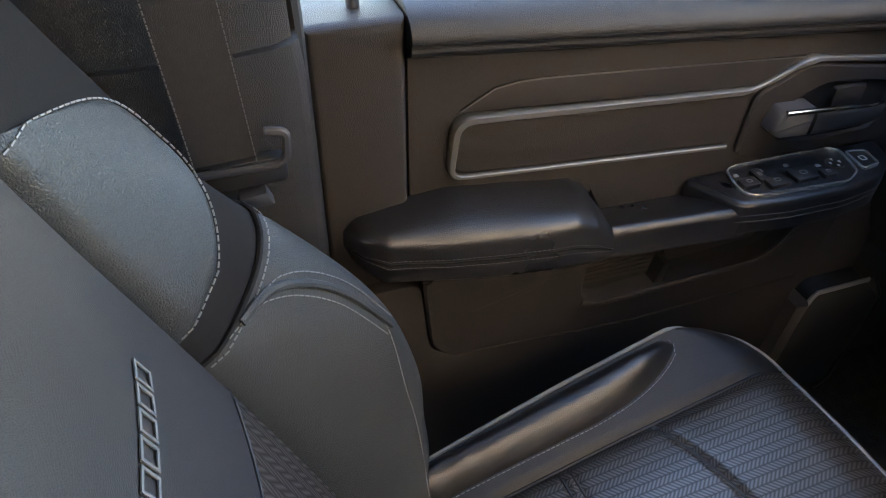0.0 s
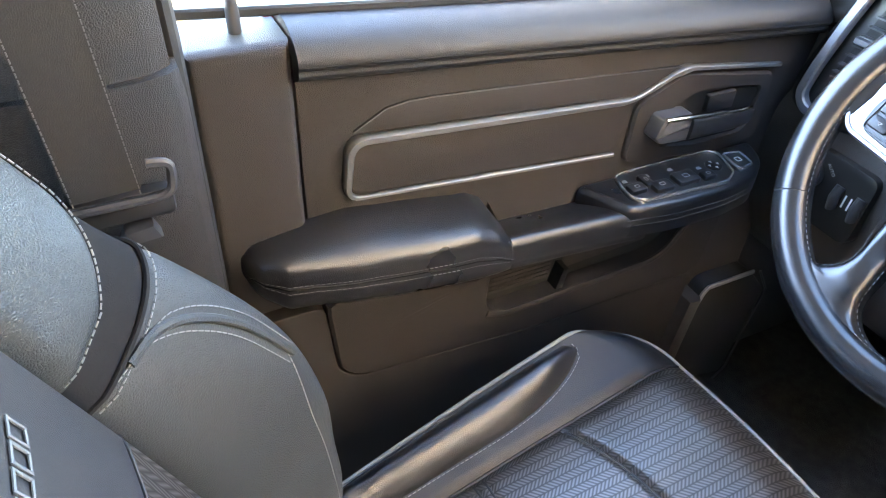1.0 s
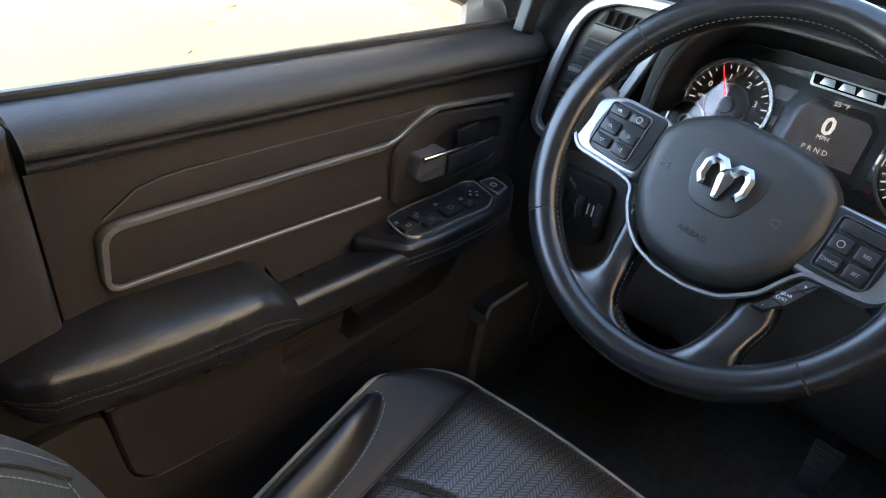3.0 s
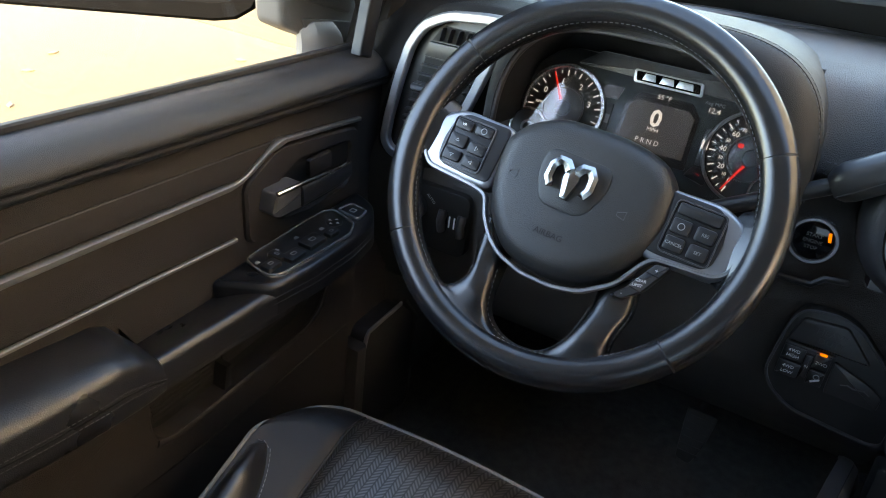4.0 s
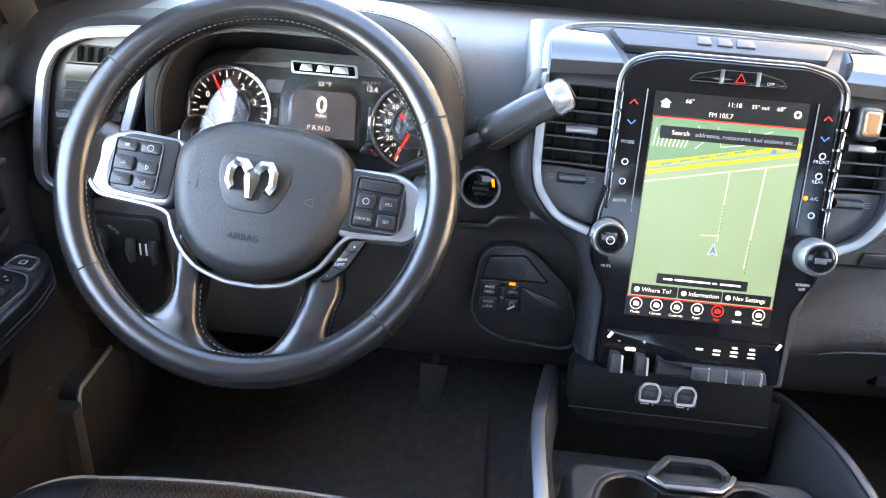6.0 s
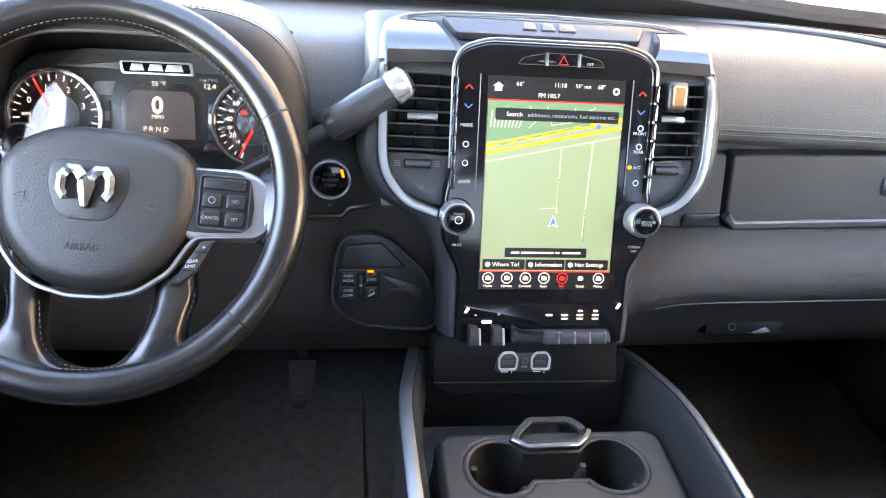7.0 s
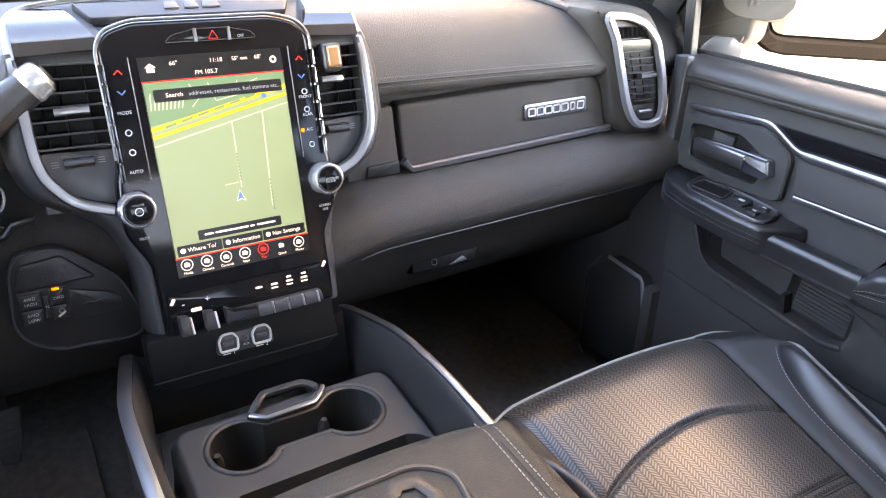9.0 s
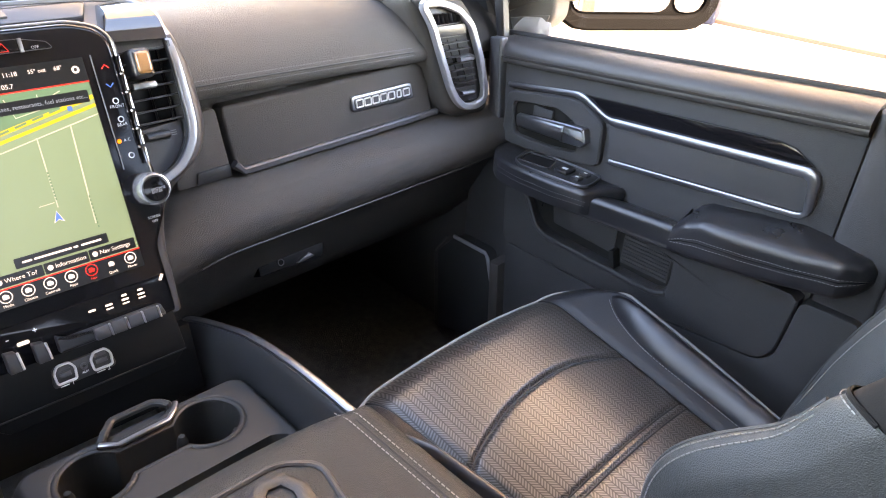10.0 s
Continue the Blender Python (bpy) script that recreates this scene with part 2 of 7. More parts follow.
def world_of(ob):
    m = Matrix.Translation(ob.location)
    return world_of(ob.parent) @ ob.matrix_parent_inverse @ m if ob.parent else m


def part(name, bm, material, parent=None, label="", smooth=True, kind=""):
    bmesh.ops.recalc_face_normals(bm, faces=bm.faces)
    me = bpy.data.meshes.new(name)
    bm.to_mesh(me)
    bm.free()
    me.materials.append(material)
    if smooth:
        me.shade_smooth()
        me.set_sharp_from_angle(angle=radians(38))
    ob = new(name, me)
    if parent:
        ob.parent = parent
        ob.matrix_parent_inverse = world_of(parent).inverted()
    return tagged(ob, label, kind=kind)


def fillet(poly, r, seg=4, closed=True):
    """Rounds the corners of a flat outline."""
    out, n = [], len(poly)
    for i, p in enumerate(poly):
        p = Vector(p)
        if not closed and i in (0, n - 1):
            out.append(p)
            continue
        a, b = Vector(poly[i - 1]) - p, Vector(poly[(i + 1) % n]) - p
        d = min(r, a.length * 0.45, b.length * 0.45)
        a, b = p + a.normalized() * d, p + b.normalized() * d
        for k in range(seg + 1):
            t = k / seg
            out.append(a * (1 - t) ** 2 + p * 2 * t * (1 - t) + b * t * t)
    return out


def slab(bm, F, poly, n0, n1, edge=0.0, seg=2, r=0.0):
    """An outline raised from n0 to n1 over the plane F, its outer rim rounded by edge."""
    if r:
        poly = fillet(poly, r)
    poly = [Vector(p) for p in poly]
    area = sum(a.x * b.y - b.x * a.y for a, b in zip(poly, poly[1:] + poly[:1]))
    if area < 0:
        poly.reverse()
    n = len(poly)
    norm = []
    for i in range(n):
        d1, d2 = (poly[i] - poly[i - 1]), (poly[(i + 1) % n] - poly[i])
        if d1.length < 1e-9:
            d1 = d2
        if d2.length < 1e-9:
            d2 = d1
        d1, d2 = d1.normalized(), d2.normalized()
        q = Vector((d1.y + d2.y, -d1.x - d2.x))
        norm.append(q.normalized() / max(0.5, math.sqrt(max(0.0, (1 + d1.dot(d2)) / 2))))
    s = 1 if n1 > n0 else -1
    rings = [(0, n0)]
    if edge:
        for k in range(seg + 1):
            a = math.pi / 2 * k / seg
            rings.append((edge * (1 - math.cos(a)), n1 - s * edge * (1 - math.sin(a))))
    else:
        rings.append((0, n1))
    rows = [[bm.verts.new(F(*(p - q * d), h)) for p, q in zip(poly, norm)] for d, h in rings]
    for r0, r1 in zip(rows, rows[1:]):
        for i in range(n):
            bm.faces.new((r0[i], r0[(i + 1) % n], r1[(i + 1) % n], r1[i]))
    bm.faces.new(rows[0][::-1])
    bm.faces.new(rows[-1])
    return bm


def frame_ring(bm, F, poly, width, n0, n1, r=0.0, edge=0.002):
    """A closed rim of some width along an outline."""
    pts = fillet(poly, r) if r else [Vector(p) for p in poly]
    return sweep(bm, [F(p[0], p[1], (n0 + n1) / 2) for p in pts], oval(width / 2, (n1 - n0) / 2, 8, 0.45), F.n, True)


def oval(a, b, n=10, square=1.0):
    """A cross-section; square below 1 makes it boxier."""
    out = []
    for k in range(n):
        t = 2 * math.pi * (k + 0.5) / n
        c, s = math.cos(t), math.sin(t)
        out.append((a * math.copysign(abs(c) ** square, c), b * math.copysign(abs(s) ** square, s)))
    return out


def sweep(bm, pts, profile, up, closed=False, scale=None):
    """Carries a cross-section along a line. The profile's second axis follows up."""
    pts = [Vector(p) for p in pts]
    n, rows = len(pts), []
    for i, p in enumerate(pts):
        a = pts[i - 1] if (closed or i) else p
        b = pts[(i + 1) % n] if (closed or i < n - 1) else p
        d = (b - a).normalized()
        u = up(i) if callable(up) else Vector(up)
        side = d.cross(u).normalized()
        top = side.cross(d).normalized()
        k = scale(i / max(1, n - 1)) if scale else 1.0
        rows.append([bm.verts.new(p + side * x * k + top * y * k) for x, y in profile])
    m = len(profile)
    for i in range(n if closed else n - 1):
        r0, r1 = rows[i], rows[(i + 1) % n]
        for j in range(m):
            bm.faces.new((r0[j], r0[(j + 1) % m], r1[(j + 1) % m], r1[j]))
    if not closed:
        bm.faces.new(rows[0])
        bm.faces.new(rows[-1][::-1])
    return bm


def smooth_line(pts, n=8):
    """A soft curve through the given points."""
    pts = [Vector(p) for p in pts]
    out = []
    for i in range(len(pts) - 1):
        p0, p1, p2, p3 = pts[max(0, i - 1)], pts[i], pts[i + 1], pts[min(len(pts) - 1, i + 2)]
        for k in range(n):
            t = k / n
            out.append(0.5 * (2 * p1 + (p2 - p0) * t + (2 * p0 - 5 * p1 + 4 * p2 - p3) * t * t + (3 * p1 - p0 - 3 * p2 + p3) * t ** 3))
    return out + [pts[-1]]


def curve_at(pts, t):
    """The point at t, from 0 to 1, of a soft curve through flat points."""
    q = t * (len(pts) - 1)
    i = min(int(q), len(pts) - 2)
    p = [Vector((*pts[min(len(pts) - 1, max(0, j))], 0)) for j in (i - 1, i, i + 1, i + 2)]
    f = q - i
    return 0.5 * (2 * p[1] + (p[2] - p[0]) * f + (2 * p[0] - 5 * p[1] + 4 * p[2] - p[3]) * f * f + (3 * p[1] - p[0] - 3 * p[2] + p[3]) * f ** 3)


def stitches(bm, pts, up, gap=0.0052, length=0.0034, r=0.00055):
    """A row of short raised threads along a line."""
    pts = [Vector(p) for p in pts]
    run, want = 0.0, 0.0
    for a, b in zip(pts, pts[1:]):
        d = (b - a).length
        while want < run + d:
            p = a.lerp(b, (want - run) / d)
            w = (b - a).normalized()
            sweep(bm, [p, p + w * length], oval(r, r, 4), up)
            want += gap
        run += d
    return bm


def disc(bm, F, a, b, r, n0, n1, seg=28, edge=0.001):
    return slab(bm, F, [(a + r * math.cos(2 * math.pi * k / seg), b + r * math.sin(2 * math.pi * k / seg)) for k in range(seg)], n0, n1, edge)


def ring(bm, F, a, b, r, w, n0, n1, seg=36):
    pts = [F(a + r * math.cos(2 * math.pi * k / seg), b + r * math.sin(2 * math.pi * k / seg), (n0 + n1) / 2) for k in range(seg)]
    return sweep(bm, pts, oval(w / 2, (n1 - n0) / 2, 8, 0.7), F.n, True)


def rect(a0, b0, a1, b1):
    return [(a0, b0), (a1, b0), (a1, b1), (a0, b1)]


def sheet(fn, us, vs, back=None):
    """A surface fn(u, v), closed behind at the depth back(u, v) where given."""
    bm = bmesh.new()
    g = [[bm.verts.new(fn(u, v)) for v in vs] for u in us]
    for i in range(len(us) - 1):
        for j in range(len(vs) - 1):
            bm.faces.new((g[i][j], g[i + 1][j], g[i + 1][j + 1], g[i][j + 1]))
    if back:
        h = [[bm.verts.new(back(u, v)) for v in vs] for u in us]
        for i in range(len(us) - 1):
            for j in range(len(vs) - 1):
                bm.faces.new((h[i][j], h[i][j + 1], h[i + 1][j + 1], h[i + 1][j]))
        loop = [(i, 0) for i in range(len(us))] + [(len(us) - 1, j) for j in range(1, len(vs))]
        loop += [(i, len(vs) - 1) for i in range(len(us) - 2, -1, -1)] + [(0, j) for j in range(len(vs) - 2, 0, -1)]
        for (a, b), (c, d) in zip(loop, loop[1:] + loop[:1]):
            bm.faces.new((g[a][b], g[c][d], h[c][d], h[a][b]))
    return bm


def steps(a, b, n):
    return [a + (b - a) * k / n for k in range(n + 1)]


def extrude_x(profile, x0, x1, nx=1, shift=None):
    """A closed outline in y and z, carried from x0 to x1; shift(x) moves it."""
    bm = bmesh.new()
    rows = []
    for x in steps(x0, x1, nx):
        dy, dz = shift(x) if shift else (0, 0)
        rows.append([bm.verts.new((x, y + dy, z + dz)) for y, z in profile])
    m = len(profile)
    for r0, r1 in zip(rows, rows[1:]):
        for j in range(m):
            bm.faces.new((r0[j], r0[(j + 1) % m], r1[(j + 1) % m], r1[j]))
    bm.faces.new(rows[0])
    bm.faces.new(rows[-1][::-1])
    return bm


def lettering(name, words, size, F, a, b, c, material, parent, turn=0.0, bold=0.0, align="CENTER"):
    cu = bpy.data.curves.new("letters", "FONT")
    cu.body, cu.size, cu.align_x, cu.align_y = words, size, align, "CENTER"
    cu.extrude, cu.offset, cu.resolution_u = 0.0001, bold, 2
    ob = bpy.data.objects.new("letters", cu)
    me = bpy.data.meshes.new_from_object(ob)
    bpy.data.objects.remove(ob)
    bpy.data.curves.remove(cu)
    me.transform(F.matrix(a, b, c) @ Matrix.Rotation(radians(turn), 4, "Z"))
    me.materials.clear()
    me.materials.append(material)
    o = new(name, me)
    if parent:
        o.parent = parent
        o.matrix_parent_inverse = world_of(parent).inverted()
    return o


def piece(name, F, poly, n0, n1, material, parent, edge=0.001, r=0.0, label="", seg=2):
    return part(name, slab(bmesh.new(), F, poly, n0, n1, edge, seg, r), material, parent, label)


def even(poly, n, r=0.0):
    """n points at even steps along a closed outline, from the point furthest along the first axis."""
    pts = fillet(poly, r) if r else [Vector(p) for p in poly]
    area = sum(p.x * q.y - q.x * p.y for p, q in zip(pts, pts[1:] + pts[:1]))
    if area < 0:
        pts.reverse()
    mid = sum(pts, Vector((0, 0))) / len(pts)
    start = max(range(len(pts)), key=lambda i: (pts[i] - mid).normalized().x)
    pts = pts[start:] + pts[:start + 1]
    lens = [(q - p).length for p, q in zip(pts, pts[1:])]
    out, i, run = [], 0, 0.0
    for k in range(n):
        want = sum(lens) * k / n
        while run + lens[i] < want:
            run += lens[i]
            i += 1
        out.append(pts[i].lerp(pts[i + 1], (want - run) / max(lens[i], 1e-9)))
    return out


def holed(bm, F, outer, inner, n0, n1, r=0.01, edge=0.003, n=96):
    """A plate from n0 to n1 with an opening through it; both rims are rounded."""
    o, h = even(outer, n, r), even(inner, n, r)
    rows = [[F(p.x, p.y, n0) for p in o], [F(p.x, p.y, n1 - edge) for p in o]]
    rows.append([F(*p.lerp(q, min(0.4, edge / max(1e-6, (q - p).length))), n1) for p, q in zip(o, h)])
    rows.append([F(*q.lerp(p, min(0.4, edge / max(1e-6, (q - p).length))), n1) for p, q in zip(o, h)])
    rows += [[F(p.x, p.y, n1 - edge) for p in h], [F(p.x, p.y, n0) for p in h]]
    g = [[bm.verts.new(q) for q in row] for row in rows]
    for r0, r1 in zip(g, g[1:] + g[:1]):
        for i in range(n):
            bm.faces.new((r0[i], r0[(i + 1) % n], r1[(i + 1) % n], r1[i]))
    return bm


# ---- the setting: ground, wall, cabin shell ----
GROUND_Z = -0.85
for columns, m, words in ((range(-3, 0), CONCRETE, "yellowish sunlit concrete slabs with thin joints"), (range(0, 3), PALE_PAVING, "pale pinkish concrete slabs with thin joints")):
    bm = bmesh.new()
    for i in columns:
        for j in range(-3, 3):
            slab(bm, Plane((i * 4.0 + 1.1, j * 4.0 + 0.4, GROUND_Z), (1, 0, 0), (0, 1, 0), (0, 0, 1)), rect(0.006, 0.006, 3.994, 3.994), -0.1, 0.0, 0.006)
    tagged(part("pavement", bm, m), words, "pavement", kind="structure")
bm = bmesh.new()
slab(bm, Plane((0, 0, GROUND_Z - 0.012), (1, 0, 0), (0, 1, 0), (0, 0, 1)), rect(-900, -900, 900, 900), -0.3, 0.0)
tagged(part("ground", bm, CONCRETE), "wide pale concrete forecourt around the truck", "ground", kind="structure")
bm = bmesh.new()
slab(bm, Plane((13.0, 6.0, 0), (-0.6, 0.8, 0), (0, 0, 1), (-0.8, -0.6, 0)), rect(-22, GROUND_Z, 11, 20.0), -0.3, 0.0, 0.01)
tagged(part("wall_east", bm, STUCCO), "pale rendered wall of a neighbouring building", "wall", kind="structure")
bm = bmesh.new()
slab(bm, Plane((9.45, 0, GROUND_Z), (0.06, -1, 0), (1, 0.06, 0), (0, 0, 1)), rect(-12, -0.11, 12, 0.05), -0.1, 0.05, 0.01)
tagged(part("kerb", bm, KERB), "low brown kerb strip along the forecourt", "kerb", kind="structure")
cab = empty("steel_cabinet", (8.8, 4.6, GROUND_Z), "dark blue steel cabinet standing on the concrete", "cabinet")
CB = Plane((8.78, 4.60, GROUND_Z), (0.32, -0.95, 0), (0, 0, 1), (-0.95, -0.32, 0))
BLUE_STEEL = make("dark_blue_steel", (0.006, 0.008, 0.018), 0.6, vary=0.2, spec=0.2)
piece("body", CB, rect(-0.45, 0.0, 0.45, 1.5), -0.5, 0.0, BLUE_STEEL, cab, 0.02, 0.02)
for a in (0.12, 0.36):
    part("bolt", disc(bmesh.new(), CB, a, 0.16, 0.05, 0.0, 0.03, 14, 0.008), SATIN, cab)
for k in range(4):
    piece("rib", CB, rect(-0.36 + k * 0.09, 0.05, -0.31 + k * 0.09, 1.3), 0.0, 0.02, BLUE_STEEL, cab, 0.004)
for s in (-1, 1):
    bm = slab(bmesh.new(), Plane((s * 0.97, 0, 0), (0, 1, 0), (0, 0, 1), (s, 0, 0)), rect(-4.2, -0.45, 0.60, 0.630), -0.06, 0.0, 0.03, 4)
    tagged(part("bodywork", bm, RED_PAINT), "dark red painted truck flank behind the front door", "bodywork", kind="structure")
rng = random.Random(4)
for x, y in ((-5.29, 3.13), (-5.09, 2.8), (-4.63, 2.38), (-5.9, 4.4), (-4.2, 3.9), (-6.6, 3.2)):
    a = rng.random() * 6.28
    bm = bmesh.new()
    F = Plane((x, y, GROUND_Z), (math.cos(a), math.sin(a), 0), (-math.sin(a), math.cos(a), 0), (0, 0, 1))
    slab(bm, F, fillet([(-0.05, 0), (-0.01, 0.022), (0.05, 0.004), (0.0, -0.02)], 0.012), 0.002, 0.010, 0.003)
    tagged(part("leaf", bm, DIRT), "small dry brown leaf lying on concrete", "leaf", "fallen leaves")

# cabin shell
def shell(name, poly, F, thick, material, label, category):
    bm = slab(bmesh.new(), F, poly, -thick, 0.0, 0.004)
    return tagged(part(name, bm, material), label, category, kind="structure")

XY = Plane((0, 0, 0), (1, 0, 0), (0, 1, 0), (0, 0, 1))
shell("floor", rect(-0.84, -1.15, 0.84, 1.35), XY, 0.05, CARPET, "black cabin carpet", "floor")
shell("ceiling", rect(-0.80, -0.58, 0.80, 1.2), Plane((0, 0, 1.27), (1, 0, 0), (0, -1, 0), (0, 0, -1)), 0.05, HEADLINER, "light grey cloth headliner", "ceiling")
shell("wall_firewall", rect(-0.84, 0.0, 0.84, 0.72), Plane((0, 1.34, 0), (1, 0, 0), (0, 0, 1), (0, -1, 0)), 0.04, CARPET, "carpeted firewall below the dashboard", "wall")
back = shell("wall_rear", rect(-0.84, 0.0, 0.84, 0.80), Plane((0, -1.18, 0), (-1, 0, 0), (0, 0, 1), (0, 1, 0)), 0.05, PLASTIC, "dark trim wall behind the rear bench", "wall")
for s in (-1, 1):
    Q = Plane((s * 0.84, 0, 0), (0, 1, 0), (0, 0, 1), (-s, 0, 0))
    shell("wall_rear_door", rect(-1.18, 0.0, 0.10, 0.74), Q, 0.05, PLASTIC, "dark rear door panel", "wall")
    shell("wall_kick_panel", rect(0.885, 0.0, 1.34, 0.66), Plane((s * 0.83, 0, 0), (0, 1, 0), (0, 0, 1), (-s, 0, 0)), 0.05, PLASTIC, "dark footwell side panel", "wall")
    # pillars and roof rails
    bm = bmesh.new()
    sweep(bm, [(s * 0.845, 0.895, 0.64), (s * 0.835, 0.93, 0.76), (s * 0.80, 0.80, 0.98), (s * 0.74, 0.56, 1.27)], oval(0.035, 0.045, 10, 0.6), (0, 1, 0.4))
    A, B, C, E = (Vector(q) for q in ((s * 0.735, 1.235, 0.735), (s * 0.70, 0.575, 1.27), (s * 0.77, 0.56, 1.26), (s * 0.835, 0.90, 0.66)))
    out = Vector((s * 0.03, 0.02, 0.0))
    quad = [bm.verts.new(q) for q in (A, B, C, E)] + [bm.verts.new(q + out) for q in (A, B, C, E)]
    for q in ((0, 1, 2, 3), (7, 6, 5, 4), (0, 4, 5, 1), (1, 5, 6, 2), (2, 6, 7, 3), (3, 7, 4, 0)):
        bm.faces.new([quad[k] for k in q])
    tagged(part("pillar_front", bm, PILLAR), "dark grained windshield pillar trim", "pillar", kind="structure")
    bm = bmesh.new()
    sweep(bm, [(s * 0.82, 0.6, 1.255), (s * 0.82, -1.18, 1.255)], oval(0.115, 0.03, 8, 0.6), (0, 0, 1))
    tagged(part("trim_roof_rail", bm, HEADLINER), "grey roof side trim", "trim", kind="structure")
    bm = bmesh.new()
    sweep(bm, [(s * 0.80, -1.15, 0.70), (s * 0.74, -1.10, 1.27)], oval(0.08, 0.06, 8, 0.6), (0, 1, 0))
    tagged(part("pillar_rear", bm, PLASTIC), "dark rear pillar trim", "pillar", kind="structure")
bm = bmesh.new()
WS = Plane((0, 1.30, 0.725), (1, 0, 0), (0, -0.80, 0.60), (0, -0.60, -0.80))
slab(bm, WS, [(-0.80, 0), (0.80, 0), (0.72, 0.91), (-0.72, 0.91)], -0.005, 0.0)
w = tagged(part("window_windshield", bm, SCREEN_GLASS), "clear sloping windshield glass", "window", kind="structure")
w.visible_shadow = False
bm = bmesh.new()
slab(bm, Plane((0, 1.30, 0.715), (1, 0, 0), (0, -0.80, 0.60), (0, -0.60, -0.80)), [(-0.82, -0.05), (0.82, -0.05), (0.82, 0.012), (0.58, 0.036), (0.44, 0.060), (0.32, 0.081), (0.155, 0.110), (0.05, 0.119), (-0.12, 0.126), (-0.24, 0.114), (-0.45, 0.090), (-0.82, 0.050)], -0.03, 0.0, 0.004)
tagged(part("trim_cowl", bm, HOOD_FACE), "black band along the base of the windshield", "trim", kind="structure")
bm = bmesh.new()
slab(bm, Plane((0, 1.43, 0.690), (1, 0, 0), (0, 1, -0.05), (0, 0.05, 1)), rect(-0.90, -0.13, 0.90, 0.16), -0.10, 0.0, 0.02, 3)
for k in range(24):
    slab(bm, Plane((0, 1.43, 0.690), (1, 0, 0), (0, 1, -0.05), (0, 0.05, 1)), rect(-0.82 + k * 0.07, -0.08, -0.81 + k * 0.07, 0.10), 0.0, 0.006, 0.002)
tagged(part("trim_wiper_cowl", bm, RUBBER), "matte black ribbed wiper cowl outside the windshield", "trim", kind="structure")
wp = empty("windshield_wiper", WS(0.44, 0.03, -0.02), "black wiper arm parked at the base of the windshield", "wiper")
part("arm", sweep(bmesh.new(), [WS(0.30, 0.100, -0.016), WS(0.37, 0.067, -0.018), WS(0.42, 0.043, -0.020)], oval(0.005, 0.004, 8), WS.n), RUBBER, wp)
part("pivot", sweep(bmesh.new(), [WS(0.410, 0.040, -0.024), WS(0.425, 0.036, -0.022), WS(0.455, 0.024, -0.022), WS(0.468, 0.016, -0.024)], oval(0.013, 0.010, 12, 0.7), WS.n, scale=lambda t: (0.6, 1.0, 1.0, 0.6)[int(round(t * 3))]), PLASTIC_SMOOTH, wp)
part("blade", sweep(bmesh.new(), [WS(0.42, 0.046, -0.012), WS(0.0, 0.150, -0.012), WS(-0.15, 0.185, -0.012)], oval(0.004, 0.006, 8), WS.n), RUBBER, wp)
bm = bmesh.new()
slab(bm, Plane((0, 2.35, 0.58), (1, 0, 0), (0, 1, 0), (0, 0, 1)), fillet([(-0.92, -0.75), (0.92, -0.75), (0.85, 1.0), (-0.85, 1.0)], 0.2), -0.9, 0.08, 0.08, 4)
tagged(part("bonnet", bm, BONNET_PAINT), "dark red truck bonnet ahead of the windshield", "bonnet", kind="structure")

for s in (-1, 1):
    bm = slab(bmesh.new(), Plane((s * 0.845, 0, 0), (0, 1, 0), (0, 0, 1), (-s, 0, 0)), [(-1.16, 0.72), (0.02, 0.72), (0.02, 1.26), (-1.10, 1.26)], -0.004, 0.0)
    w = tagged(part("window_rear_door", bm, TINTED), "dark tinted rear door glass", "window", kind="structure")
bm = slab(bmesh.new(), Plane((0, -1.17, 0), (-1, 0, 0), (0, 0, 1), (0, 1, 0)), rect(-0.80, 0.78, 0.80, 1.26), -0.004, 0.0)
w = tagged(part("window_back", bm, TINTED), "dark tinted back window", "window", kind="structure")

# ---- doors ----
def belt(y):
    return 0.750 - 0.083 * (y - 0.2)


